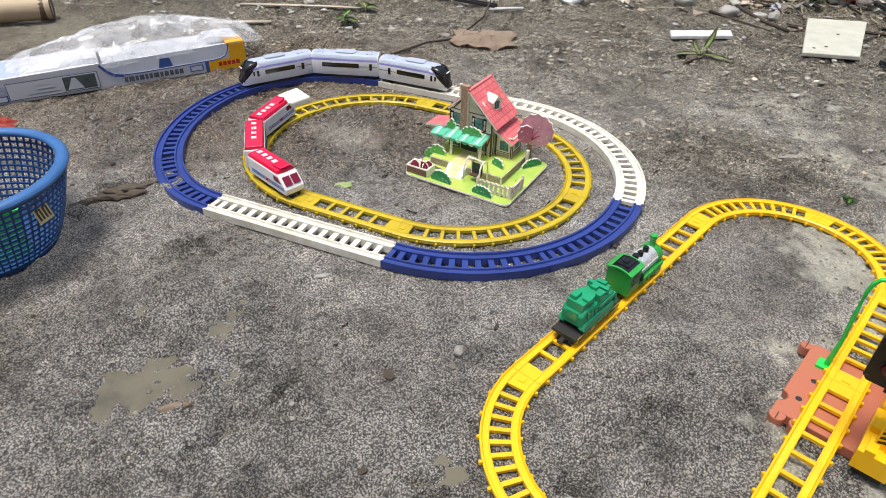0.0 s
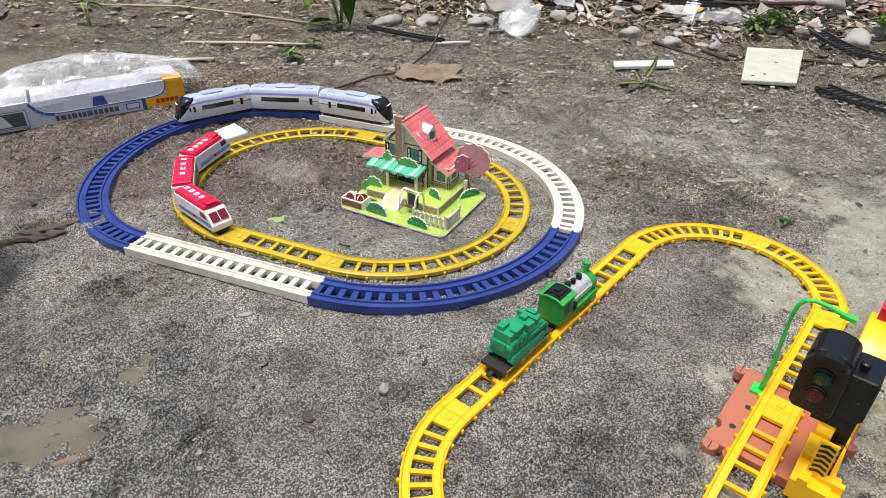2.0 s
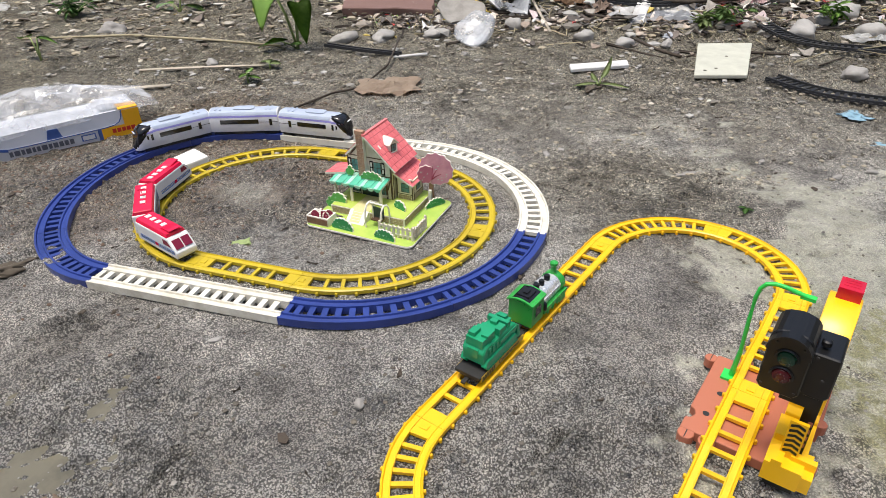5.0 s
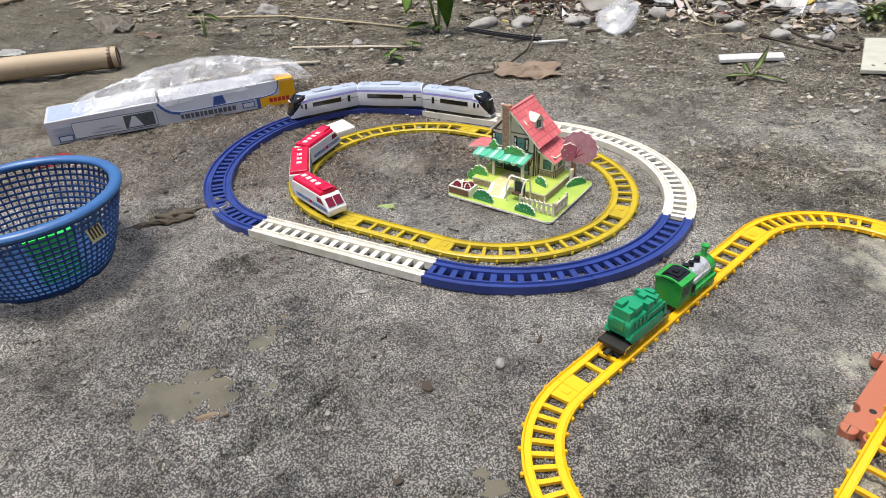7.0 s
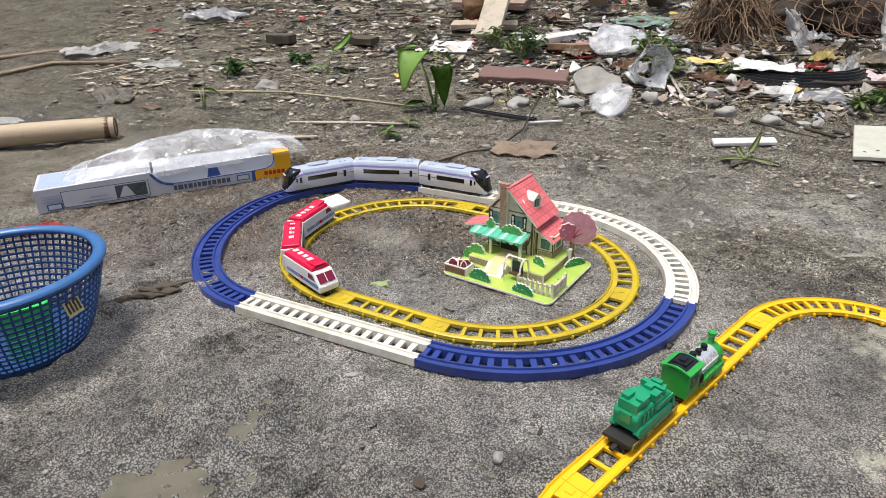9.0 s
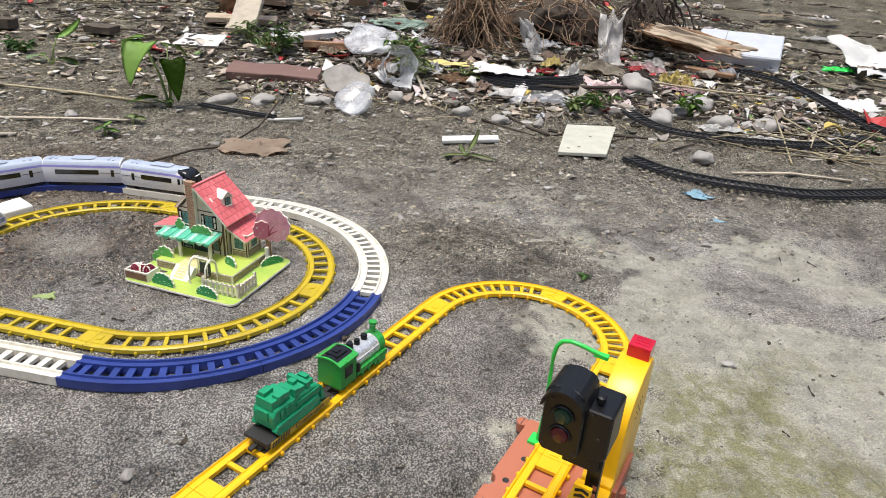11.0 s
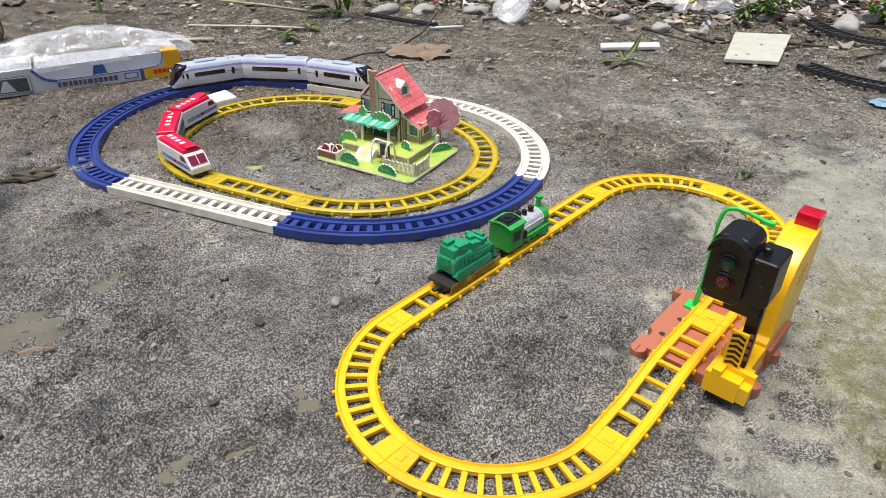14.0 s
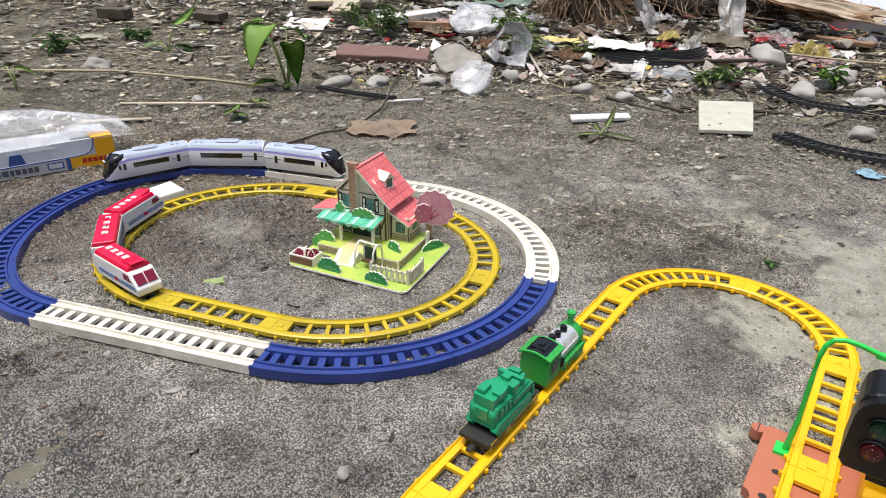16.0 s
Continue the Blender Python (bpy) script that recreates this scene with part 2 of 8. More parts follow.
GZ += 0.040 * np.clip(fbm(0.6 * GX + 0.8 * GY, 1.7 * (0.6 * GY - 0.8 * GX), 52, 57, 2) - 0.57, 0, 1) * np.clip(puddle * 3, 0, 1)
GZ -= 0.001
far_rough = np.clip(np.maximum((GY - 0.12 * GX - 0.50) / 0.5, (-0.44 - GX + 0.5 * GY) / 0.35), 0, 1)
pebbly = np.clip(np.maximum((GY - 0.10 * GX - 0.20) / 0.35, 1.4 * blob(GX, GY, 0.46, 0.17, 0.24, 0.20)), 0, 1)
GZ += pebbly * 0.0052 * np.clip(3.2 * (fbm(GX, GY, 60, 95, 2) - 0.50), 0, 1)
GZ += far_rough * (0.022 * (fbm(GX, GY, 5, 81) - 0.5) + 0.012 * (fbm(GX, GY, 26, 91, 3) - 0.5))
GZ += rise(GX, GY)
left_soil = np.clip(np.maximum(blob(GX, GY, -0.42, 0.10, 0.46, 0.36, 40), blob(GX, GY, -0.05, 0.03, 0.26, 0.16)) * 2 + 1.2 * (fbm(GX, GY, 7, 101) - 0.5), 0, 1)
GZ += left_soil * (0.006 * (fbm(GX, GY, 45, 103, 3) - 0.5) + 0.004 * np.clip(4 * (fbm(GX, GY, 90, 105, 2) - 0.52), 0, 1))


def ground_z(x, y):
    i = int(np.clip(np.searchsorted(gx, x), 1, len(gx) - 1))
    j = int(np.clip(np.searchsorted(gy, y), 1, len(gy) - 1))
    return float(GZ[j, i])


pale = np.clip(7.0 * np.maximum.reduce([blob(GX, GY, 0.84, 0.09, 0.23, 0.24, 20), 0.22 * blob(GX, GY, 0.78, -0.22, 0.15, 0.30, 0), blob(GX, GY, 0.675, 0.05, 0.06, 0.13, 0)]) + 8 * (fbm(GX, GY, 7, 111, 6) - 0.47) + 5 * (fbm(GX, GY, 45, 119, 3) - 0.5), 0, 1)
damp = np.clip(10 * (fbm(GX, GY, 8, 113, 5) - 0.60) + 2.2 * np.maximum(blob(GX, GY, 0.86, 0.24, 0.12, 0.06, 15), blob(GX, GY, 0.90, 0.12, 0.13, 0.04, 10)), 0, 1)
pale = pale * (1 - 0.85 * damp)
pale = np.maximum(pale, 0.5 * np.clip(3 * blob(GX, GY, -0.059, 0.020, 0.07, 0.05, 15) + 5 * (fbm(GX, GY, 14, 117, 5) - 0.5), 0, 1))
moss = np.clip(2.4 * blob(GX, GY, 0.72, -0.20, 0.14, 0.30) + 3.4 * (fbm(GX, GY, 11, 121) - 0.58), 0, 1)
red_soil = np.clip(left_soil * 1.2, 0, 1) * np.clip(0.35 + 2.4 * (fbm(GX, GY, 14, 131) - 0.38), 0.15, 1)
wet = np.clip(np.clip(mud * 1.4, 0, 1) + np.clip(2.6 * np.maximum(blob(GX, GY, 0.44, -0.42, 0.24, 0.20), blob(GX, GY, 0.27, -0.50, 0.20, 0.12)) + 1.8 * (fbm(GX, GY, 10, 143) - 0.5), 0, 1) + np.clip(2.0 * (fbm(GX, GY, 3.2, 141) - 0.48), 0, 1) * np.clip(1.1 - GY * 1.2, 0, 1), 0, 1)

wet = wet * (1 - 0.8 * pale)
me = bpy.data.meshes.new("ground")
nx, ny = len(gx), len(gy)
co = np.stack([GX, GY, GZ], -1).reshape(-1, 3)
idx = np.arange(nx * ny).reshape(ny, nx)
quads = np.stack([idx[:-1, :-1], idx[:-1, 1:], idx[1:, 1:], idx[1:, :-1]], -1).reshape(-1, 4)
me.vertices.add(len(co))
me.vertices.foreach_set("co", co.ravel())
me.loops.add(quads.size)
me.loops.foreach_set("vertex_index", quads.ravel().astype(np.int32))
me.polygons.add(len(quads))
me.polygons.foreach_set("loop_start", np.arange(0, quads.size, 4, dtype=np.int32))
me.update(calc_edges=True)
for key, values in (("pale", pale), ("moss", moss), ("red_soil", red_soil), ("wet", wet), ("far", far_rough), ("pebbly", np.clip(np.maximum(pebbly * 1.15, 0.9 * left_soil), 0, 1) * (1 - pale))):
    me.attributes.new(key, "FLOAT", "POINT").data.foreach_set("value", values.ravel().astype(np.float32))
me.shade_smooth()


def ground_material():
    mt = bpy.data.materials.new("wet_sandy_earth")
    mt.use_nodes = True
    nt = mt.node_tree
    L, N = nt.links.new, nt.nodes.new
    b = nt.nodes["Principled BSDF"]
    tc = N("ShaderNodeTexCoord")

    def noise_node(scale, detail, rough=0.6):
        n = N("ShaderNodeTexNoise")
        n.inputs["Scale"].default_value, n.inputs["Detail"].default_value, n.inputs["Roughness"].default_value = scale, detail, rough
        L(tc.outputs["Object"], n.inputs["Vector"])
        return n

    def attr(name):
        a = N("ShaderNodeAttribute")
        a.attribute_name = name
        return a.outputs["Fac"]

    def mix(fac, a, bcol, mode="MIX"):
        m = N("ShaderNodeMix")
        m.data_type, m.blend_type = "RGBA", mode
        for sock, v in ((m.inputs[0], fac), (m.inputs[6], a), (m.inputs[7], bcol)):
            if hasattr(v, "is_linked"):
                L(v, sock)
            elif isinstance(v, tuple):
                sock.default_value = (*v, 1)
            else:
                sock.default_value = v
        return m.outputs[2]

    def ramp(src, *stops):
        r = N("ShaderNodeValToRGB")
        for k, (p, c) in enumerate(stops):
            e = r.color_ramp.elements[k] if k < 2 else r.color_ramp.elements.new(p)
            e.position, e.color = p, (*c, 1) if isinstance(c, tuple) else (c, c, c, 1)
        L(src, r.inputs[0])
        return r.outputs[0]

    def voronoi(scale):
        """Grains: their random shade, and how far a place lies from the grain's middle."""
        v = N("ShaderNodeTexVoronoi")
        v.inputs["Scale"].default_value = scale
        L(crooked, v.inputs["Vector"])
        return v

    def height(src, k, rest=None):
        m = N("ShaderNodeMath")
        m.operation = "MULTIPLY_ADD"
        L(src, m.inputs[0])
        if hasattr(k, "is_linked"):
            L(k, m.inputs[1])
        else:
            m.inputs[1].default_value = k
        if rest is not None:
            L(rest, m.inputs[2])
        else:
            m.inputs[2].default_value = 0.0
        return m.outputs[0]

    bend = noise_node(210, 2)
    wobble = N("ShaderNodeVectorMath")
    wobble.operation = "MULTIPLY_ADD"
    L(bend.outputs["Color"], wobble.inputs[0])
    wobble.inputs[1].default_value = (0.0028, 0.0028, 0.0028)
    L(tc.outputs["Object"], wobble.inputs[2])
    crooked = wobble.outputs[0]
    patches, mid, fine, blot = noise_node(4.5, 6), noise_node(38, 6), noise_node(270, 4, 0.75), noise_node(15, 6, 0.65)
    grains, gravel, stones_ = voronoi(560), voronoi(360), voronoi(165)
    base = ramp(patches.outputs["Fac"], (0.36, (0.305, 0.283, 0.246)), (0.49, (0.452, 0.427, 0.382)), (0.63, (0.57, 0.543, 0.49)))
    base = mix(0.6, base, ramp(mid.outputs["Fac"], (0.3, 0.33), (0.72, 0.88)), "OVERLAY")
    crust = height(attr("pale"), ramp(noise_node(70, 5, 0.7).outputs["Fac"], (0.40, 0.4), (0.50, 1.0)))
    base = mix(crust, base, mix(ramp(mid.outputs["Fac"], (0.35, 0.0), (0.65, 1.0)), (0.47, 0.46, 0.365), (0.70, 0.69, 0.575)))
    base = mix(height(N_mul(nt, attr("moss"), 0.75), ramp(noise_node(55, 5, 0.7).outputs["Fac"], (0.42, 0.2), (0.55, 1.0))), base, (0.29, 0.275, 0.10))
    base = mix(N_mul(nt, attr("red_soil"), 0.85), base, mix(ramp(fine.outputs["Fac"], (0.42, 0.0), (0.62, 1.0)), (0.20, 0.13, 0.088), (0.47, 0.325, 0.225)))
    base = mix(N_mul(nt, attr("far"), 0.8), base, mix(ramp(patches.outputs["Fac"], (0.42, 0.0), (0.58, 1.0)), (0.25, 0.213, 0.142), (0.43, 0.388, 0.28)))
    base = mix(N_mul(nt, attr("pebbly"), 0.55), base, mix(ramp(blot.outputs["Fac"], (0.42, 0.0), (0.58, 1.0)), (0.33, 0.285, 0.195), (0.47, 0.43, 0.325)))
    base = mix(N_mul(nt, attr("wet"), 0.42), base, (0.19, 0.175, 0.153))
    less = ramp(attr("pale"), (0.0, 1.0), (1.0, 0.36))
    calm = height(less, ramp(attr("wet"), (0.1, 1.0), (0.9, 0.5)))
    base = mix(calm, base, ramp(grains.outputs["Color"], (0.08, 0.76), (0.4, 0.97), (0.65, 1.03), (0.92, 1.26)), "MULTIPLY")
    # shade in the gaps between grains, painted into the colour
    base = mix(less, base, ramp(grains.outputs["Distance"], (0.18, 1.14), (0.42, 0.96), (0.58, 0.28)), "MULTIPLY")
    base = mix(height(less, ramp(attr("pebbly"), (0.0, 0.14), (1.0, 0.9))), base, ramp(gravel.outputs["Color"], (0.1, 0.34), (0.45, 0.95), (0.7, 1.15), (0.93, 1.95)), "MULTIPLY")
    base = mix(N_mul(nt, attr("pebbly"), 0.6), base, ramp(stones_.outputs["Color"], (0.18, (0.48, 0.43, 0.37)), (0.4, (0.95, 0.93, 0.9)), (0.9, (1.25, 1.25, 1.2))), "MULTIPLY")
    base = mix(less, base, ramp(blot.outputs["Fac"], (0.34, 0.52), (0.46, 0.96), (0.62, 1.2)), "MULTIPLY")
    base = mix(less, base, ramp(noise_node(95, 5, 0.75).outputs["Fac"], (0.33, 0.30), (0.42, 0.95), (0.55, 1.04), (0.68, 1.25)), "MULTIPLY")
    L(base, b.inputs["Base Color"])
    rough = N("ShaderNodeMapRange")
    L(attr("wet"), rough.inputs["Value"])
    rough.inputs["To Min"].default_value, rough.inputs["To Max"].default_value = 0.42, 0.22
    L(rough.outputs[0], b.inputs["Roughness"])
    b.inputs["Specular IOR Level"].default_value = 0.38
    top = height(grains.outputs["Distance"], -0.55)
    top = height(gravel.outputs["Distance"], N_mul(nt, attr("pebbly"), -1.6), top)
    top = height(stones_.outputs["Distance"], N_mul(nt, attr("pebbly"), -1.4), top)
    top = height(fine.outputs["Fac"], 1.5, top)
    top = height(mid.outputs["Fac"], 5.0, top)
    bump = N("ShaderNodeBump")
    bump.inputs["Strength"].default_value, bump.inputs["Distance"].default_value = 1.0, 0.0037
    L(top, bump.inputs["Height"])
    L(bump.outputs[0], b.inputs["Normal"])
    film_relief = N("ShaderNodeBump")
    film_relief.inputs["Strength"].default_value, film_relief.inputs["Distance"].default_value = 1.0, 0.0050
    L(height(grains.outputs["Distance"], -0.22, height(mid.outputs["Fac"], 3.5, noise_node(230, 3, 0.6).outputs["Fac"])), film_relief.inputs["Height"])
    L(film_relief.outputs[0], b.inputs["Coat Normal"])
    b.inputs["Coat Roughness"].default_value = 0.06
    L(ramp(attr("wet"), (0.0, 0.12), (0.6, 1.0)), b.inputs["Coat Weight"])
    return mt


def N_mul(nt, src, k):
    n = nt.nodes.new("ShaderNodeMath")
    n.operation = "MULTIPLY"
    nt.links.new(src, n.inputs[0])
    n.inputs[1].default_value = k
    return n.outputs[0]


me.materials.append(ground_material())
tagged(new("ground", me), "damp grey-brown sandy earth with mud, grit and pale dry patches", "ground", kind="structure")
M_WATER = material("muddy_water", (0.15, 0.135, 0.092), 0.04, vary=0.4, scale=30, spec=0.6, grain=0.06, grain_scale=60)
bm = bmesh.new()
prism(bm, [(-0.09, -0.53), (0.09, -0.53), (0.09, -0.31), (-0.09, -0.31)], -0.009, -0.0045)
single("puddle", bm, M_WATER, "shallow murky brown puddle in the mud", "puddle", kind="structure")
bm = bmesh.new()
prism(bm, [(0.205, -0.55), (0.305, -0.55), (0.305, -0.41), (0.205, -0.41)], -0.012, -0.0068)
single("puddle", bm, M_WATER, "small murky puddle in a muddy hollow", "puddle", kind="structure")

# unseen dark ring, added round the yard so that low reflections turn dark
M_SURROUND = material("dark_surround", (0.055, 0.065, 0.035), 0.9, vary=0.6, scale=1.2, grain=0.5, grain_scale=8)
bm = bmesh.new()
lathe(bm, [(11.0, -1.5), (11.0, 4.2), (11.3, 5.0), (11.6, 4.2), (11.6, -1.5)], 72, caps=False)
for v in bm.verts:
    if v.co.z > 4:
        v.co.z += 0.9 * noise.noise(Vector((v.co.x * 0.5, v.co.y * 0.5, 1.0)))
bmesh.ops.recalc_face_normals(bm, faces=bm.faces[:])
single("backdrop", bm, M_SURROUND, "unseen dark green ring added around the yard", "hedge", kind="structure")

# ---- the three rail loops ----
def stadium(cx, cy, ang, straight, radius):
    """Two straights and two half circles, run anticlockwise from the start of the near straight: s -> place and heading."""
    half = math.pi * radius
    turn = Matrix.Rotation(radians(ang), 3, "Z")

    def at(s):
        s %= 2 * straight + 2 * half
        if s < straight:
            p, a = (s - straight / 2, -radius), 0.0
        elif s < straight + half:
            a = (s - straight) / radius
            p = (straight / 2 + radius * math.sin(a), -radius * math.cos(a))
        elif s < 2 * straight + half:
            p, a = (straight / 2 - (s - straight - half), radius), math.pi
        else:
            a = math.pi + (s - 2 * straight - half) / radius
            p = (-straight / 2 + radius * math.sin(a), -radius * math.cos(a))
        v = turn @ Vector((p[0], p[1], 0))
        return v.x + cx, v.y + cy, a + radians(ang)

    return at


def pressed(path, cx, depth, skew, lean=1e-4):
    """The same path with its end left of cx pushed in: depth as a share of the radius, skew in metres."""
    def moved(s):
        x, y, a = path(s)
        if x < cx:
            c, w = (cx - x) / BLUE_R, -y / BLUE_R
            x = cx - depth * (cx - x) + 2 * skew * c * w
        return x, y

    def at(s):
        (x0, y0), (x1, y1) = moved(s - lean), moved(s + lean)
        x, y = moved(s)
        return x, y, math.atan2(y1 - y0, x1 - x0)

    return at


def on_path(path, s, d, z):
    x, y, a = path(s)
    return (x - d * math.sin(a), y + d * math.cos(a), z)


def sweep(bm, path, prof, s0, s1, step=0.012, lift=lambda s: 0.0):
    n = max(1, round((s1 - s0) / step))
    loft(bm, [[on_path(path, s0 + (s1 - s0) * k / n, d, z + lift(s0 + (s1 - s0) * k / n)) for d, z in prof] for k in range(n + 1)])
    return bm


def heading(path, s, z=0.0):
    x, y, a = path(s)
    return Matrix.Translation((x, y, z)) @ Matrix.Rotation(a, 4, "Z")


BLUE_L, BLUE_R = 0.236, 0.215
blue_path = pressed(stadium(0.0, 0.0, 0.0, BLUE_L, BLUE_R), -BLUE_L / 2, 0.893, 0.009)
q = math.pi * BLUE_R / 4
loop = thing("outer_rail_loop", "oval toy rail loop of blue and white plastic pieces on earth", "toy rail")
side = [(0.0185, 0.0), (0.0185, 0.0095), (0.0165, 0.0095), (0.0158, 0.0072), (0.0105, 0.0072), (0.0098, 0.0092), (0.0078, 0.0092), (0.0072, 0.0030), (0.0072, 0.0)]
pieces = [(0, BLUE_L, 0)]
for k in range(4):
    pieces.append((BLUE_L + k * q, BLUE_L + (k + 1) * q, 1 if k < 2 else 0))
pieces.append((BLUE_L + 4 * q, 2 * BLUE_L + 4 * q, 0))
for k in range(4):
    pieces.append((2 * BLUE_L + (4 + k) * q, 2 * BLUE_L + (5 + k) * q, 1))
rung_mesh = {}
for kind_, mt in ((0, M_WHITE_RAIL), (1, M_BLUE_RAIL)):
    rung_mesh[kind_] = link("rung", soften(box(bmesh.new(), -0.0032, 0.0032, -0.0078, 0.0078, 0.0035, 0.0074), 0.0004), mt)
for s0, s1, kind_ in pieces:
    bm = bmesh.new()
    gap = 0.0003
    for sign in (1, -1):
        sweep(bm, blue_path, [(d * sign, z) for d, z in side], s0 + gap, s1 - gap)
    # the tongue at the joint
    sweep(bm, blue_path, [(-0.0075, 0.003), (0.0075, 0.003), (0.0075, 0.0076), (-0.0075, 0.0076)], s0 + gap, s0 + 0.006)
    name = "straight_rail" if abs(s1 - s0 - BLUE_L) < 1e-6 else "curved_rail"
    pc = part(name, bm, (M_WHITE_RAIL, M_BLUE_RAIL)[kind_], loop, ("off-white plastic rail, scuffed", "blue plastic rail with raised edges")[kind_])
    count = round((s1 - s0) / 0.0139)
    for k in range(1, count):
        share("rung", rung_mesh[kind_], pc, heading(blue_path, s0 + (s1 - s0) * k / count))


def yellow_loop(name, label, path, joints, total, mt, half=0.0165, pitch=0.0195, lift=lambda s: 0.0, curve_rungs=0.0178):
    """A ladder track: flat side strips with a lip, rungs, solid plates at the joints and pegs along both sides."""
    root = thing(name, label, "toy rail")
    inner = half * 0.52
    strip = [(half, 0.001), (half, 0.0052), (half - 0.0016, 0.0062), (half - 0.0024, 0.0046), (inner + 0.0012, 0.0046), (inner + 0.0008, 0.0052), (inner, 0.0050), (inner, 0.001)]
    rung = link("rung", soften(box(bmesh.new(), -0.0020, 0.0020, -inner, inner, 0.0012, 0.0042), 0.0003), mt)
    peg = link("peg", lathe(bmesh.new(), [(0.0017, -0.001), (0.0017, 0.0020), (0.0012, 0.0027)], 8), mt)
    for s0, s1 in zip(joints, joints[1:] + [joints[0] + total]):
        bm = bmesh.new()
        for sign in (1, -1):
            sweep(bm, path, [(d * sign, z) for d, z in strip], s0 + 0.0002, s1 - 0.0002, lift=lift)
        sweep(bm, path, [(-inner, 0.0012), (inner, 0.0012), (inner, 0.0044), (-inner, 0.0044)], s0 + 0.0002, s0 + 0.016, lift=lift)
        sweep(bm, path, [(-inner, 0.0012), (inner, 0.0012), (inner, 0.0044), (-inner, 0.0044)], s1 - 0.014, s1 - 0.0002, lift=lift)
        # clip tongue on the plate
        sweep(bm, path, [(-0.0035, 0.0043), (0.0035, 0.0043), (0.0032, 0.0052), (-0.0032, 0.0052)], s0 + 0.003, s0 + 0.009, lift=lift)
        pc = part("rail_piece", bm, mt, root)
        a, b = s0 + 0.016, s1 - 0.014
        straight_ = abs((path(s0 + 0.01)[2] - path(s1 - 0.01)[2] + math.pi) % (2 * math.pi) - math.pi) < 0.01
        count = round((b - a) / (0.0205 if straight_ else curve_rungs))
        for k in range(1, count):
            s = a + (b - a) * k / count
            share("rung", rung, pc, heading(path, s, lift(s)))
        count = round((s1 - s0) / pitch)
        for k in range(count):
            s = s0 + (k + 0.5) * (s1 - s0) / count
            for sign in (1, -1):
                share("peg", peg, pc, Matrix.Translation(on_path(path, s, sign * (half + 0.0008), 0.001 + lift(s))))
    return root


INNER_L, INNER_R = 0.128, 0.160
inner_path = stadium(0.044, 0.0, -2.0, INNER_L, INNER_R)
iq = math.pi * INNER_R / 2
yellow_loop("inner_rail_loop", "small oval toy rail loop of dull yellow plastic", inner_path, [0, INNER_L, INNER_L + iq, INNER_L + 2 * iq, 2 * INNER_L + 2 * iq, 2 * INNER_L + 3 * iq], 2 * INNER_L + 4 * iq, M_OCHRE_RAIL)
s_path = stadium(S_X, S_Y, S_ANG, S_L, S_R)
sq = math.pi * S_R / 2
s_total = 2 * S_L + 4 * sq
PLATE_Z = 0.0105


def s_lift(s):
    """The track climbs onto the plate of the crossing signal."""
    d = abs(s - S_L * 0.47)
    return PLATE_Z * max(0.0, min(1.0, (0.115 - d) / 0.055))


yellow_loop("long_rail_loop", "long oval toy rail loop of bright yellow plastic pieces", s_path,
            [0, S_L / 2, S_L, S_L + sq, S_L + 2 * sq, 1.5 * S_L + 2 * sq, 2 * S_L + 2 * sq, 2 * S_L + 3 * sq], s_total, M_YELLOW_RAIL, half=0.0162, lift=s_lift, curve_rungs=0.0122)

# ---- the card house ----
def printed(name, color, tint=None, rough=0.55, scale=120, vary=0.22):
    return material(name, color, rough, vary=vary, scale=scale, tint=tint, grain=0.05, grain_scale=1500)


M_CARD = printed("foam_card_edge", (0.80, 0.77, 0.68), (0.70, 0.66, 0.55))
M_GRASS_PRINT = printed("lime_lawn_print", (0.44, 0.55, 0.10), (0.22, 0.43, 0.065), scale=22)
M_BUSH_PRINT = printed("dark_green_leaf_print", (0.04, 0.30, 0.10), (0.02, 0.19, 0.07), scale=260)
M_MID_GREEN = printed("mid_green_leaf_print", (0.12, 0.42, 0.10), (0.06, 0.28, 0.07), scale=260)
M_TILE_PRINT = printed("coral_red_tile_print", (0.78, 0.20, 0.21), (0.66, 0.12, 0.135), scale=90)
M_JOINT = printed("dark_red_joint_print", (0.30, 0.03, 0.04))
M_CREAM = printed("cream_wall_print", (0.74, 0.68, 0.56), (0.58, 0.51, 0.40), scale=70)
M_TIMBER = printed("dark_timber_print", (0.10, 0.055, 0.03), rough=0.5)
M_STONE = printed("rubble_stone_print", (0.42, 0.33, 0.22), (0.20, 0.14, 0.085), scale=330)
M_PANE = printed("teal_window_print", (0.12, 0.30, 0.28), (0.04, 0.11, 0.12), rough=0.4, scale=200)
M_FLUE = printed("tan_brick_chimney_print", (0.46, 0.29, 0.19), (0.26, 0.15, 0.10), scale=300)
M_SHADE = printed("porch_shade_and_slate", (0.035, 0.06, 0.05), (0.02, 0.03, 0.025), scale=150)
M_AWNING = printed("mint_green_awning_print", (0.10, 0.50, 0.33), (0.07, 0.40, 0.26))
M_AWNING_PALE = printed("pale_mint_awning_print", (0.42, 0.72, 0.58))
M_PINK = printed("pink_blossom_print", (0.66, 0.33, 0.42), (0.50, 0.19, 0.29), scale=60)
M_CRIMSON = printed("crimson_flower_print", (0.36, 0.03, 0.08), (0.20, 0.015, 0.04), scale=300)
M_TRUNK = printed("brown_bark_print", (0.27, 0.15, 0.09), (0.17, 0.09, 0.06), scale=200)
M_PATH = printed("sandy_path_print", (0.66, 0.60, 0.30), (0.55, 0.49, 0.25), scale=90)
MM = 0.001
HOUSE = pose(0.0525, -0.046, 0.0005, 0, 0, -7.4)
house = thing("card_house", "model cottage of printed foam card on a lime green base", "toy house", HOUSE)


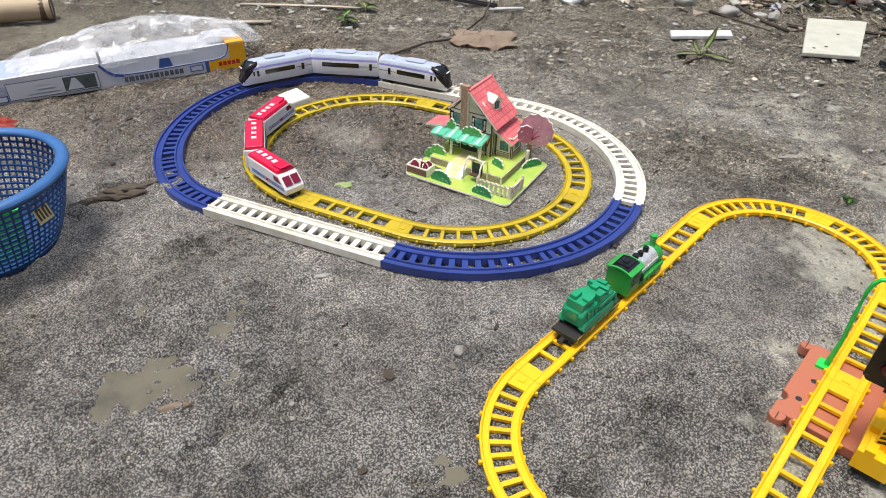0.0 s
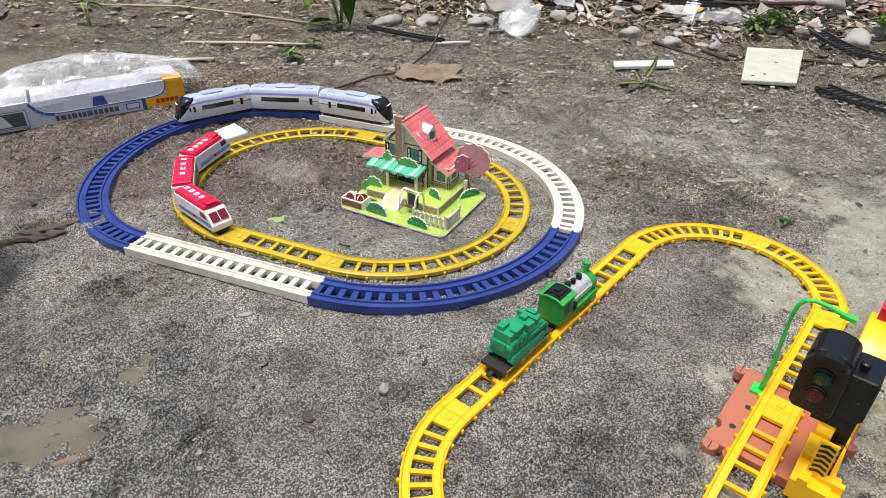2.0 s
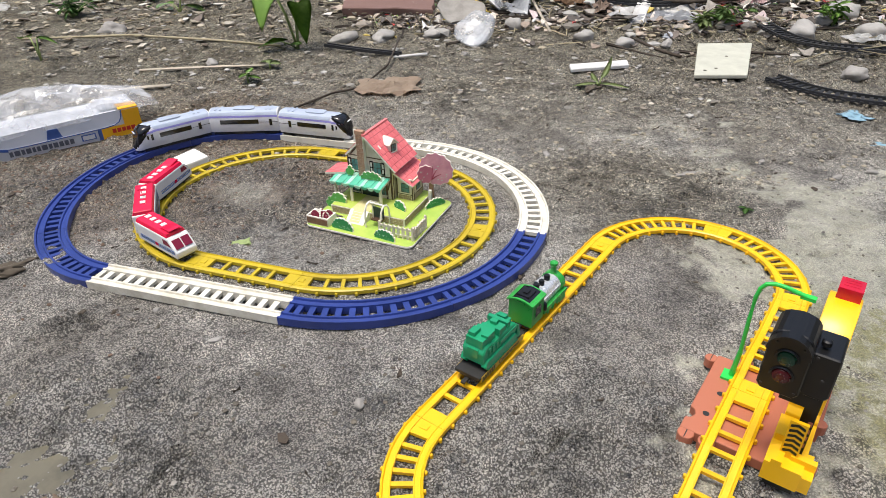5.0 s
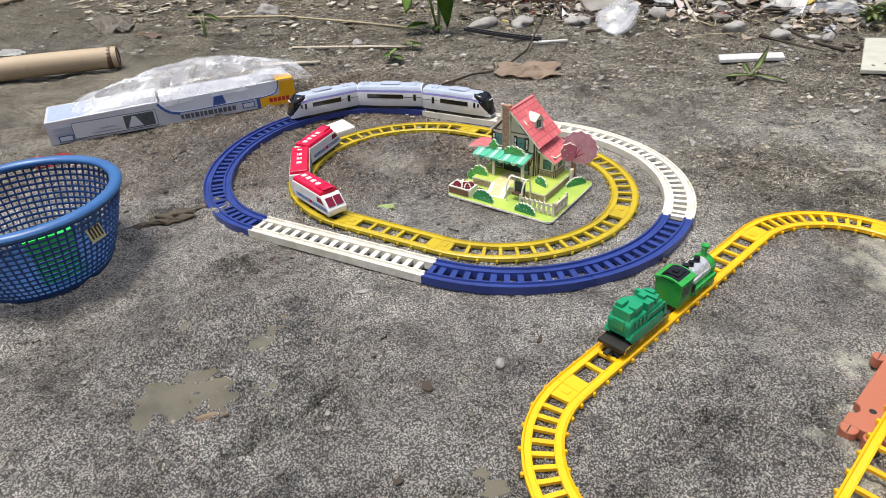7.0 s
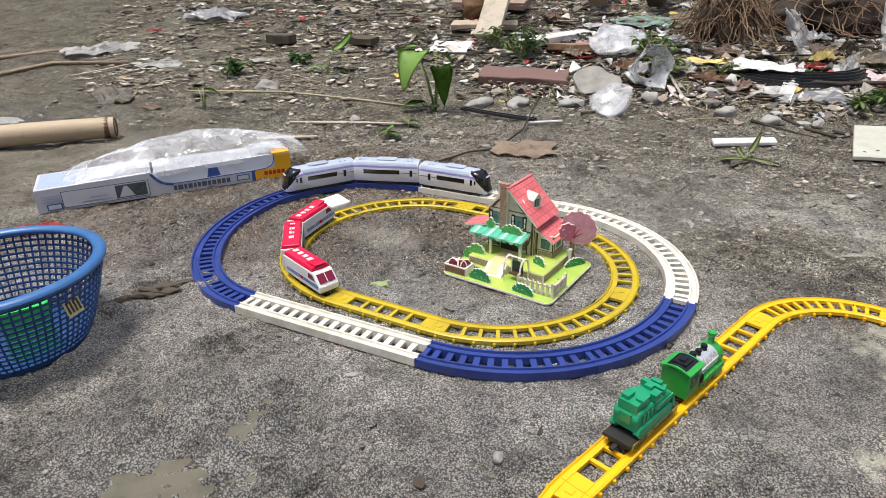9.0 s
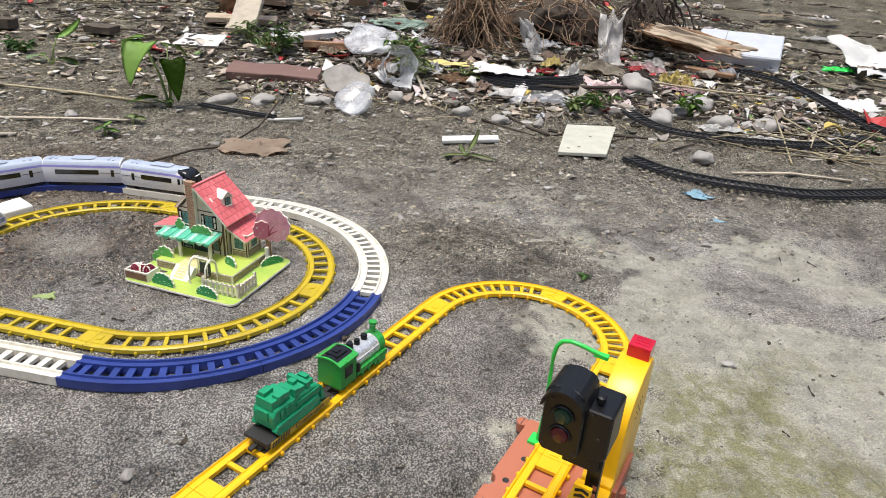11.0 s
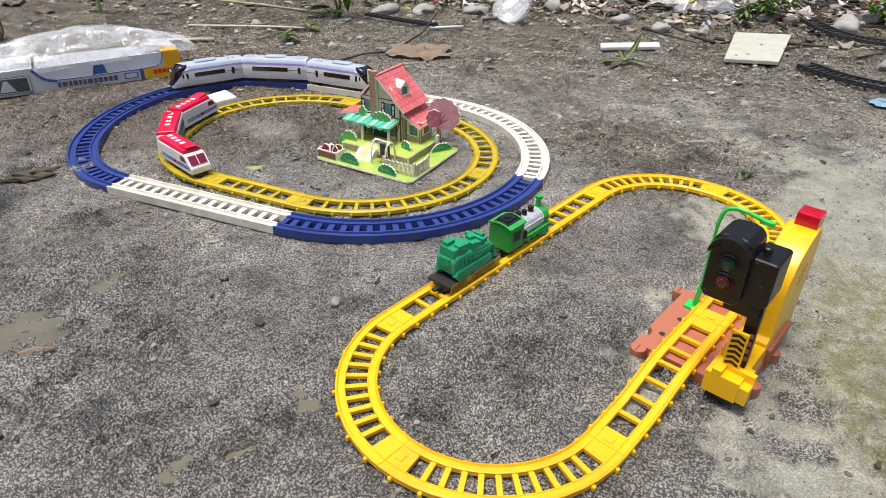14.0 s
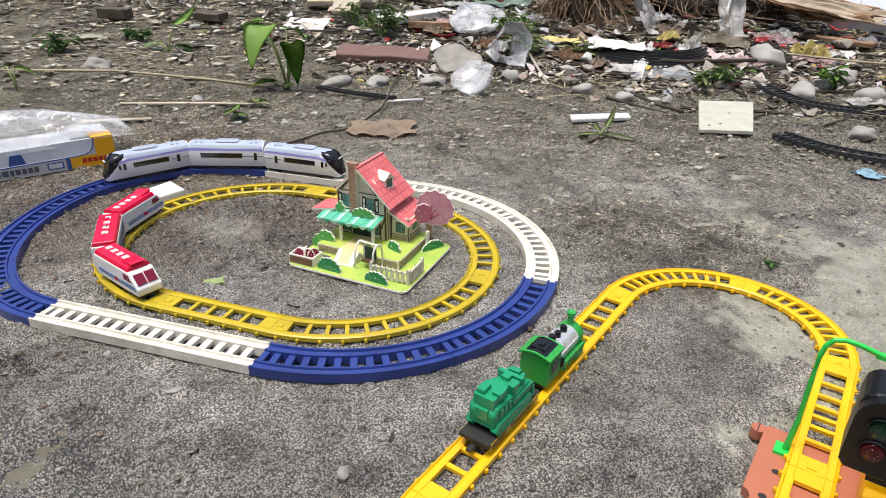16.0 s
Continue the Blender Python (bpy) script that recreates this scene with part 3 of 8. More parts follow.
def slab(x0, x1, y0, y1, z0, z1, bevel=0.3):
    """A box in millimetres."""
    return boxm(x0 * MM, x1 * MM, y0 * MM, y1 * MM, z0 * MM, z1 * MM, bevel * MM)


def rounded(x0, x1, y0, y1, r, n=5):
    pts = []
    for cx, cy, a0 in ((x1 - r, y0 + r, -90), (x1 - r, y1 - r, 0), (x0 + r, y1 - r, 90), (x0 + r, y0 + r, 180)):
        for k in range(n + 1):
            a = radians(a0 + 90 * k / n)
            pts.append((cx + r * math.cos(a), cy + r * math.sin(a)))
    return pts


def scallop(w, h, lobes, seed, inset=0.0, n=7):
    """The outline of a bush: a flat foot and a cloud-like top."""
    rng = random.Random(seed)
    pts = [(-w / 2 + inset, inset), (w / 2 - inset, inset)]
    rx, ry = w * 0.42, h * 0.80
    for k in range(lobes):
        a = radians(4 + 172 * (k + 0.5) / lobes)
        span = math.pi / lobes
        r = (rx + ry) / 2 * span * (0.50 + 0.12 * rng.random())
        cx, cy = math.cos(a) * rx, math.sin(a) * ry + 0.08 * h
        for i in range(n):
            b = a - 1.35 + 2.7 * i / (n - 1)
            pts.append((cx + (r - inset) * math.cos(b) , max(inset * 1.5 + 0.0006, cy + (r - inset) * math.sin(b))))
    return pts


def cloud(w, h, lobes, seed, inset=0.0, n=6):
    """The outline of a round tree crown: lobes all the way round."""
    rng = random.Random(seed)
    pts = []
    for k in range(lobes):
        a = 2 * math.pi * (k + 0.5) / lobes - math.pi / 2
        r = (w + h) / 4 * math.pi / lobes * (0.62 + 0.25 * rng.random())
        cx, cy = math.cos(a) * (w / 2 - r * 0.8), h / 2 + math.sin(a) * (h / 2 - r * 0.8)
        for i in range(n):
            b = a - 1.0 + 2.0 * i / (n - 1)
            pts.append((cx + (r - inset) * math.cos(b), cy + (r - inset) * math.sin(b)))
    return pts


def card_bush(name, parent, x, y, z, w, h, lobes, mt, seed, ang=0.0, label="", dots=8):
    """A flat card cut-out that stands in a slot: pale core with a printed face on each side."""
    outline = cloud if name == "tree_crown" else scallop
    core = part(name, prism(bmesh.new(), [(a * MM, b * MM) for a, b in outline(w, h, lobes, seed)], -1.1 * MM, 1.1 * MM, UPRIGHT), M_CARD, parent, label)
    core.matrix_basis = pose(x * MM, y * MM, z * MM, 0, 0, ang)
    pts = [(a * MM, b * MM) for a, b in outline(w, h, lobes, seed, 0.45)]
    bm = prism(bmesh.new(), pts, 1.1 * MM, 1.35 * MM, UPRIGHT)
    prism(bm, pts, -1.35 * MM, -1.1 * MM, UPRIGHT)
    part("printed_face", bm, mt, core)
    rng = random.Random(seed + 5)
    bm = bmesh.new()
    for k in range(dots):
        a, b = rng.uniform(-0.33, 0.33) * w, rng.uniform(0.15, 0.7) * h
        r = rng.uniform(0.5, 1.1)
        prism(bm, [((a + r * math.cos(q_)) * MM, (b + r * 0.6 * math.sin(q_)) * MM) for q_ in (0, 1.2, 2.4, 3.7, 5)], 1.35 * MM, 1.5 * MM, UPRIGHT)
    if dots:
        part("leaf_highlights", bm, M_AWNING_PALE if mt is not M_CRIMSON else M_PINK, core)
    return core


base = part("base_plate", soften(prism(bmesh.new(), [(x * MM, y * MM) for x, y in rounded(-1, 150, -1, 126, 9)], 0, 2.6 * MM), 0.3 * MM), M_CARD, house, "pale foam base with rounded corners")
part("lawn", prism(bmesh.new(), [(x * MM, y * MM) for x, y in rounded(-0.4, 149.4, -0.4, 125.4, 8.6)], 2.6 * MM, 3.0 * MM), M_GRASS_PRINT, base)
# raised porch
porch = part("porch", slab(14, 121, 40, 122, 3, 13.6), M_CARD, house)
part("porch_lawn", slab(14.6, 120.4, 40.6, 121.4, 13.6, 14.0, 0), M_GRASS_PRINT, porch)
part("porch_path", slab(45, 70, 40.8, 80, 14.0, 14.2, 0), M_PATH, porch)


def stones(x0, x1, z0, z1, seed):
    """Courses of small rubble stones on an upright face."""
    rng = random.Random(seed)
    bm = bmesh.new()
    z = z0
    while z < z1 - 1:
        hh = min(rng.uniform(2.2, 3.4), z1 - z)
        x = x0
        while x < x1 - 1:
            w = min(rng.uniform(3, 7), x1 - x)
            box(bm, (x + 0.2) * MM, (x + w - 0.2) * MM, -0.35 * MM - rng.random() * 0.2 * MM, 0, (z + 0.2) * MM, (z + hh - 0.2) * MM)
            x += w
        z += hh
    return bm


for x0, x1 in ((15.5, 43), (72, 119.5)):
    p = part("stone_wall", stones(x0, x1, 4, 12.6, int(x0)), M_STONE, porch)
    p.matrix_basis = pose(0, 40 * MM, 0)
p = part("stone_wall", stones(0, 79, 4, 12.6, 9), M_STONE, porch)
p.matrix_basis = pose(121 * MM, 41.5 * MM, 0, 0, 0, 90)
# stairs to the porch
st = bmesh.new()
prism(st, [(23 * MM, 3 * MM), (40.4 * MM, 3 * MM), (40.4 * MM, 14.2 * MM), (37.5 * MM, 14.2 * MM)], 45 * MM, 71 * MM, SIDEWAYS)
stairs = part("stairs", st, M_CARD, house)
for k in range(5):
    f = k / 5
    t = part("step", slab(50, 64, -1.5, 1.5, 0, 0.5, 0.1), M_PATH, stairs)
    t.matrix_basis = pose(0, (24.6 + 14.5 * (f + 0.1)) * MM, (4.0 + 11.2 * (f + 0.1)) * MM, 37, 0, 0)


def window(parent, x, z, w, h, y, shutters=True, m=None):
    """A printed window with dark bars, frame and shutters on the face at y."""
    f = part("window", slab(x, x + w, y - 0.5, y, z, z + h, 0), M_TIMBER, parent)
    for i in range(2):
        for j in range(2):
            pw, ph = (w - 2.1) / 2, (h - 2.1) / 2
            part("pane", slab(x + 0.7 + i * (pw + 0.7), x + 0.7 + i * (pw + 0.7) + pw, y - 0.7, y - 0.45, z + 0.7 + j * (ph + 0.7), z + 0.7 + j * (ph + 0.7) + ph, 0), M_PANE, f)
    part("sill", slab(x - 0.8, x + w + 0.8, y - 1.3, y, z - 1.2, z - 0.1, 0.1), M_CARD, f)
    if shutters:
        for xs in (x - w * 0.42 - 0.6, x + w + 0.6):
            s = part("shutter", slab(xs, xs + w * 0.42, y - 0.8, y, z - 0.6, z + h + 0.8, 0.1), M_GLOSS_BLACK, f)
            part("shutter_panel", slab(xs + 1.1, xs + w * 0.42 - 1.1, y - 1.0, y - 0.75, z + 1.2, z + h * 0.5 - 0.6, 0), M_CARD, s)
            part("shutter_panel", slab(xs + 1.1, xs + w * 0.42 - 1.1, y - 1.0, y - 0.75, z + h * 0.5 + 0.6, z + h - 1.2, 0), M_CARD, s)
    if m is not None:
        f.matrix_basis = m
    return f


# main body with its gable wall
gable = [(14, 14), (79, 14), (79, 66), (46, 100), (14, 69)]
wall = part("front_wall", prism(bmesh.new(), [(x * MM, z * MM) for x, z in gable], -84.5 * MM, -82 * MM, UPRIGHT), M_CREAM, house, "cream printed gable wall with dark timbers")
part("back_wall", prism(bmesh.new(), [(x * MM, z * MM) for x, z in gable], -122 * MM, -119.5 * MM, UPRIGHT), M_CREAM, house)
part("side_wall", slab(76.5, 79, 84.5, 119.5, 14, 66), M_CREAM, house)
part("side_wall", slab(14, 16.5, 84.5, 119.5, 14, 69), M_CREAM, house)
for x0, x1, z0, z1 in ((14, 16, 14, 70), (76.6, 79, 14, 66), (14, 79, 48, 49.2), (70, 71.8, 14, 48), (15, 78, 71.5, 72.6), (59.8, 61.6, 14, 48)):
    part("timber", slab(x0, x1, 81.4, 82.0, z0, z1, 0), M_TIMBER, wall)
for x0, z0, x1, z1 in ((20, 73, 30, 84), (55, 84, 66, 73), (72, 30, 77, 47)):
    bm = bmesh.new()
    d = Vector((x1 - x0, z1 - z0)).normalized()
    nrm = Vector((-d.y, d.x)) * 0.85
    prism(bm, [((x0 + nrm.x) * MM, (z0 + nrm.y) * MM), ((x1 + nrm.x) * MM, (z1 + nrm.y) * MM), ((x1 - nrm.x) * MM, (z1 - nrm.y) * MM), ((x0 - nrm.x) * MM, (z0 - nrm.y) * MM)], -82 * MM, -81.6 * MM, UPRIGHT)
    part("timber", bm, M_TIMBER, wall)
window(wall, 20.5, 51, 10, 16, 82)
window(wall, 53, 51, 11, 16, 82)
window(wall, 62.5, 22, 7.5, 14, 82, False)
window(wall, 20, 20, 9, 15, 82, False)
# dark panels put the shaded inside of the porch into the wall's colour
door = part("door", slab(38, 52, 81.2, 82, 14, 38, 0.2), M_SHADE, wall, "doorway, dark with porch shade put into its colour")
part("door_frame", slab(32.8, 58.2, 81.7, 82, 14, 42.4, 0), M_SHADE, door)
part("dark_print", slab(17, 31, 81.75, 82, 15, 41, 0), M_SHADE, door)
# side wall timbers and window, above the lean-to
for y0, y1, z0, z1 in ((84.5, 86, 14, 66), (118, 119.5, 14, 66), (84.5, 119.5, 58, 59)):
    part("timber", slab(79, 79.4, y0, y1, z0, z1, 0), M_TIMBER, wall)
window(wall, 0, 0, 12, 7, 0, False, pose(79 * MM, 96 * MM, 60 * MM, 0, 0, 90))
# chimney
ch = part("chimney", soften(box(bmesh.new(), 33 * MM, 43.5 * MM, 76.5 * MM, 81.5 * MM, 44 * MM, 107 * MM), 0.3 * MM), M_CARD, house)
cs = part("stone_wall", stones(33.2, 43.3, 45, 104, 77), M_FLUE, ch)
cs.matrix_basis = pose(0, 76.5 * MM, 0)
part("chimney_cap", slab(32.2, 44.2, 75.8, 82.2, 104, 108.5, 0.4), M_FLUE, ch)
part("chimney_card", slab(29.5, 32.9, 78, 80.4, 92, 109, 0.6), M_CARD, ch)


def tiled_roof(name, ridge, eave, y0, y1, rows, cols, label):
    """A slope of card with overlapping printed tiles."""
    rx, rz = ridge
    ex, ez = eave
    length = math.hypot(ex - rx, ez - rz)
    ang = math.degrees(math.atan2(rz - ez, abs(ex - rx)))
    roof = part(name, slab(0, length, 0, y1 - y0, -2.2, 0, 0.3), M_CARD, house, label)
    part("tile_joints", slab(0.3, length - 0.3, 0.3, y1 - y0 - 0.3, 0, 0.2, 0), M_JOINT, roof)
    spin = pose(0, 0, 0) if ex > rx else pose(0, (y1 - y0) * MM, 0, 0, 0, 180)
    roof.matrix_basis = pose(rx * MM, y0 * MM, rz * MM) @ spin @ pose(0, 0, 0, 0, ang, 0)
    tw, tl = (y1 - y0) / cols, length / rows
    tile = link("roof_tile", soften(box(bmesh.new(), 0.28 * MM, (tl - 0.28) * MM, 0.28 * MM, (tw - 0.28) * MM, 0, 0.6 * MM), 0.1 * MM), M_TILE_PRINT)
    narrow = link("roof_tile", soften(box(bmesh.new(), 0.28 * MM, (tl - 0.28) * MM, 0.28 * MM, (tw / 2 - 0.28) * MM, 0, 0.6 * MM), 0.1 * MM), M_TILE_PRINT)
    rng = random.Random(rows * cols)
    for i in range(rows):
        off = 0.5 * (i % 2)
        spots = [(k + off, tile) for k in range(cols - (i % 2))] + ([(0, narrow), (cols - 0.5, narrow)] if i % 2 else [])
        for k, mesh_ in spots:
            share("roof_tile", mesh_, roof, pose(i * tl * MM, k * tw * MM, rng.uniform(0, 0.12) * MM, 0, 0.5, 0))
    return roof


tiled_roof("roof", (44.5, 104), (88.5, 61), 75, 137, 7, 7, "coral red tiled slope with white card edge")
tiled_roof("roof", (44.5, 104), (11.5, 71), 80.5, 126, 7, 6, "coral red tiled slope with white card edge")
bm = slab(42.8, 46.6, 74.8, 137.2, 102.6, 105.0, 0.4)
part("ridge", bm, M_TILE_PRINT, house)
# dormer on the right slope
dm = bmesh.new()
prism(dm, [(-5.5 * MM, 0), (5.5 * MM, 0), (5.5 * MM, 8 * MM), (0, 13.5 * MM), (-5.5 * MM, 8 * MM)], -12 * MM, 0, UPRIGHT)
dormer = part("dormer", soften(dm, 0.2 * MM), M_CARD, house, "small white dormer with a printed window")
dormer.matrix_basis = pose(73 * MM, 101 * MM, 75.5 * MM, 0, 0, 72) @ Matrix.Diagonal((1.3, 1.3, 1.3, 1))
window(dormer, -3, 1.5, 6, 7.5, -0.0, False)
for s in (-1, 1):
    p = part("dormer_roof", slab(-0.6, 8.4, -1.5, 13, 0, 0.9, 0.1), M_CARD, dormer)
    p.matrix_basis = pose(0, 0, 14 * MM, 0, 45, 0) if s > 0 else Matrix.Translation((0, 0, 14 * MM)) @ Matrix.Diagonal((-1, 1, 1, 1)) @ pose(0, 0, 0, 0, 45, 0)
for x, y, z in ((60, 84, 88.5), (64, 114, 85.5)):
    p = part("roof_tab", slab(0, 6, -1.2, 1.2, 0, 0.9, 0.1), M_CARD, house)
    p.matrix_basis = pose(x * MM, y * MM, z * MM + 0.0006, 0, 45.5, 0)
# lean-to on the right
part("annex_wall", slab(81, 104, 90, 92.3, 14, 46), M_CREAM, house)
annex = part("annex_wall", slab(101.7, 104, 92.3, 118, 14, 44), M_CREAM, house)
part("annex_wall", slab(81, 104, 118, 120, 14, 46), M_CREAM, house)
tiled_roof("annex_roof", (79.6, 55), (107.5, 40), 84, 141, 4, 7, "small coral red tiled lean-to roof")
for x0, x1, z0, z1 in ((81, 82, 14, 46), (102.6, 104, 14, 45), (81, 104, 24, 24.8)):
    part("timber", slab(x0, x1, 89.6, 90, z0, z1, 0), M_TIMBER, annex)
for y0, y1, z0, z1 in ((92.3, 93.5, 14, 43), (116.8, 118, 14, 43), (92.3, 118, 24, 24.8)):
    part("timber", slab(104, 104.4, y0, y1, z0, z1, 0), M_TIMBER, annex)
window(annex, 87, 27, 12, 13, 90, False)
window(annex, 0, 0, 11, 10, 0, False, pose(104 * MM, 100 * MM, 28 * MM, 0, 0, 90))
sw = part("stone_wall", stones(83, 102, 14.5, 23.5, 5), M_STONE, annex)
sw.matrix_basis = pose(0, 90 * MM, 0)
sw = part("stone_wall", stones(0, 23, 14.5, 23.5, 6), M_STONE, annex)
sw.matrix_basis = pose(104 * MM, 94 * MM, 0, 0, 0, 90)
# small roof card at the far left side
tiled_roof("side_roof", (14, 50), (-17, 44), 72, 104, 3, 4, "small coral red side roof")
# striped awning over the porch
aw = part("awning", slab(0, 76, 0, 26, -2.2, 0, 0.3), M_CARD, house, "mint green striped porch awning")
aw.matrix_basis = pose(0, 56.5 * MM, 42.5 * MM, 9, 0, 0)
n_str = 15
for k in range(n_str):
    x0 = 76 * k / n_str
    part("awning_stripe", slab(x0 + 0.1, x0 + 76 / n_str - 0.1, -0.4, 26, 0, 1.1 if k % 2 else 0.6, 0.25), M_AWNING if k % 2 == 0 else M_AWNING_PALE if k % 4 == 1 else M_AWNING, aw)
for k in range(8):
    bm = bmesh.new()
    prism(bm, [(r * math.cos(a) * MM, r * math.sin(a) * MM) for r, a in ((4.6, math.pi * (1 + i / 6)) for i in range(7))], 0, 1.2 * MM, UPRIGHT)
    p = part("awning_scallop", bm, M_AWNING if k % 2 else M_AWNING_PALE, aw)
    p.matrix_basis = pose((4.8 + 9.5 * k) * MM, 0, 0.4 * MM)
for x in (5, 29, 72):
    part("porch_post", slab(x, x + 3.5, 58, 60.3, 14, 41, 0.2), M_CREAM, house)
for x, w in ((8, 14), (57, 13)):
    part("porch_rail", slab(x, x + w, 58.4, 60, 21, 23, 0.2), M_CREAM, house)
card_bush("bush", house, 54, 72, 46.5, 30, 10, 6, M_MID_GREEN, 3, 3, "printed green bush on the awning", 6)
card_bush("bush", house, 22, 74, 46.5, 8, 12, 3, M_MID_GREEN, 4, 3, "", 0)
card_bush("bush", house, 20, 50, 14, 22, 12, 5, M_MID_GREEN, 13, 2, "", 4)
card_bush("bush", house, 6, 52, 3, 9, 13, 3, M_MID_GREEN, 14, 2, "", 0)
card_bush("bush", house, 52, 6, 3, 32, 15, 8, M_BUSH_PRINT, 5, -2, "printed dark green bush", 14)
card_bush("bush", house, 112, 5, 3, 30, 13, 8, M_BUSH_PRINT, 6, -4, "printed dark green bush", 12)
card_bush("bush", house, 133, 105, 3, 32, 11, 8, M_BUSH_PRINT, 7, 58, "printed dark green bush", 10)
card_bush("bush", house, 104, 62, 14, 20, 11, 5, M_BUSH_PRINT, 8, -20, "", 6)
# flower box
fb = bmesh.new()
for a in ((0, 32, 0, 2), (0, 32, 18, 20), (0, 2, 2, 18), (30, 32, 2, 18)):
    box(fb, a[0] * MM, a[1] * MM, a[2] * MM, a[3] * MM, 0, 11 * MM)
soften(fb, 0.2 * MM)
planter = part("flower_box", fb, M_CARD, house, "card flower box with crimson flowers")
planter.matrix_basis = pose(0.5 * MM, 3 * MM, 3 * MM)
part("box_print", slab(1, 31, -0.3, 0, 1, 9.5, 0), M_TRUNK, planter)
part("soil", slab(2, 30, 2, 18, 0, 7, 0), M_TRUNK, planter)
for k, (x, y, a) in enumerate(((10, 8, 0), (20, 10, 10), (15, 12, -70), (24, 13, 60))):
    card_bush("flower_card", planter, x, y, 7, 15, 10, 9, M_CRIMSON, 40 + k, a, "", 5)
# garden swing
bm = bmesh.new()
for dx in (0, 23):
    tube(bm, [(dx * MM, y * MM, z * MM) for y, z in ((0, 0), (-0.5, 14), (1.5, 24), (5, 29), (10, 31), (15, 29), (18.5, 24), (20, 14), (20, 0))], 1.25 * MM, 6)
tube(bm, [(0, 10 * MM, 30.6 * MM), (23 * MM, 10 * MM, 30.6 * MM)], 1.1 * MM, 6)
swing = part("garden_swing", bm, M_CARD, house, "white arched garden swing")
swing.matrix_basis = pose(76 * MM, 22 * MM, 3 * MM, 0, 0, -4)
part("swing_seat", slab(4, 19, 6, 14, 8, 9.6, 0.3), M_TIMBER, swing)
part("swing_back", slab(4, 19, 13, 14.4, 10, 24, 0.3), M_SHADE, swing)
for x in (5, 18):
    part("swing_rope", slab(x - 0.4, x + 0.4, 9.6, 10.4, 9, 30, 0), M_CARD, swing)


def picket(length, m):
    bm = bmesh.new()
    f = part("picket_fence", box(bm, 0, length * MM, -1 * MM, 1 * MM, 3 * MM, 5.5 * MM), M_CREAM, house, "cream card picket fence")
    f.matrix_basis = m
    part("fence_rail", slab(0, length, -1, 1, 12, 14.4, 0.1), M_CREAM, f)
    n = max(2, round(length / 6.2))
    for k in range(n + 1):
        x = length * k / n
        hgt = 19 if k in (0, n) else 16.5
        bm = bmesh.new()
        prism(bm, [((x - 1.5) * MM, 0), ((x + 1.5) * MM, 0), ((x + 1.5) * MM, (hgt - 1.5) * MM), (x * MM, hgt * MM), ((x - 1.5) * MM, (hgt - 1.5) * MM)], -1.25 * MM, 1.25 * MM, UPRIGHT)
        part("picket", bm, M_CREAM, f)


picket(45, pose(100 * MM, 15 * MM, 3 * MM))
picket(32, pose(146 * MM, 16 * MM, 3 * MM, 0, 0, 90))
# card tree with blossom crown
tree = part("tree_trunk", prism(bmesh.new(), [(x * MM, z * MM) for x, z in ((-5, 0), (5.5, 0), (3.4, 16), (3.6, 44), (-2.6, 44), (-2.4, 16))], -1.2 * MM, 1.2 * MM, UPRIGHT), M_TRUNK, house, "brown card tree trunk")
tree.matrix_basis = pose(124 * MM, 112 * MM, 3 * MM, 0, 0, 6)
p = part("trunk_core", slab(-2, 2, -6, 6, 0, 20, 0.2), M_CARD, tree)
crown = card_bush("tree_crown", house, 132, 112.5, 31, 46, 44, 13, M_PINK, 21, 6, "pink blossom card crown", 10)
M_MAGENTA = printed("dark_pink_blossom_print", (0.46, 0.13, 0.22), (0.30, 0.07, 0.13), scale=90)
c2 = card_bush("tree_crown", house, 119, 108, 33, 22, 25, 9, M_MAGENTA, 22, 25, "crimson blossom card crown", 6)
bm = bmesh.new()
for dx, dz in ((-9, 12), (-4, 17), (2, 19), (8, 15), (13, 9)):
    tube(bm, [(0, 0, 0), (dx * 0.5 * MM, 0, dz * 0.6 * MM), (dx * MM, 0, dz * MM)], 0.9 * MM, 5, 0.3 * MM)
br = part("branches", bm, M_CRIMSON, house)
br.matrix_basis = pose(126 * MM, 110.6 * MM, 38 * MM, 0, 0, 6)
BODY_PARTS = ("front_wall", "back_wall", "side_wall", "chimney", "roof", "ridge", "dormer", "roof_tab", "annex_wall", "annex_roof", "side_roof", "awning", "porch_post", "porch_rail")
for ob in list(house.children):
    if ob.name.split(".")[0] in BODY_PARTS or (ob.name.startswith("bush") and ob.matrix_basis.translation.z > 0.04):
        ob.matrix_basis = Matrix.Translation((0.005, -0.001, -0.003)) @ ob.matrix_basis

# ---- the toy trains ----
M_BODY = plastic("silver_white_body", (0.72, 0.73, 0.76), 0.28)
M_ROOF_GREY = plastic("light_blue_grey_roof", (0.42, 0.48, 0.59), 0.36, grain=0.05)
M_PURPLE = plastic("lavender_stripe", (0.30, 0.28, 0.66), 0.35)
M_WHITE = plastic("glossy_white_plastic", (0.80, 0.80, 0.79), 0.25)
M_RED_ROOF = plastic("crimson_roof_plastic", (0.70, 0.012, 0.06), 0.22)
M_RED_GLASS = plastic("dark_red_glazing", (0.20, 0.01, 0.035), 0.15)
M_BLUE_LINE = plastic("blue_stripe_print", (0.04, 0.16, 0.48), 0.3)
M_GREY_WIN = plastic("grey_blue_window_print", (0.20, 0.25, 0.38), 0.25)
M_LOCO = plastic("leaf_green_plastic", (0.035, 0.36, 0.06), 0.28)
M_LOAD = plastic("deep_green_plastic", (0.016, 0.30, 0.135), 0.22)
M_SILVER = material("chromed_boiler", (0.86, 0.87, 0.88), 0.27, metal=0.55, vary=0.3, scale=90)
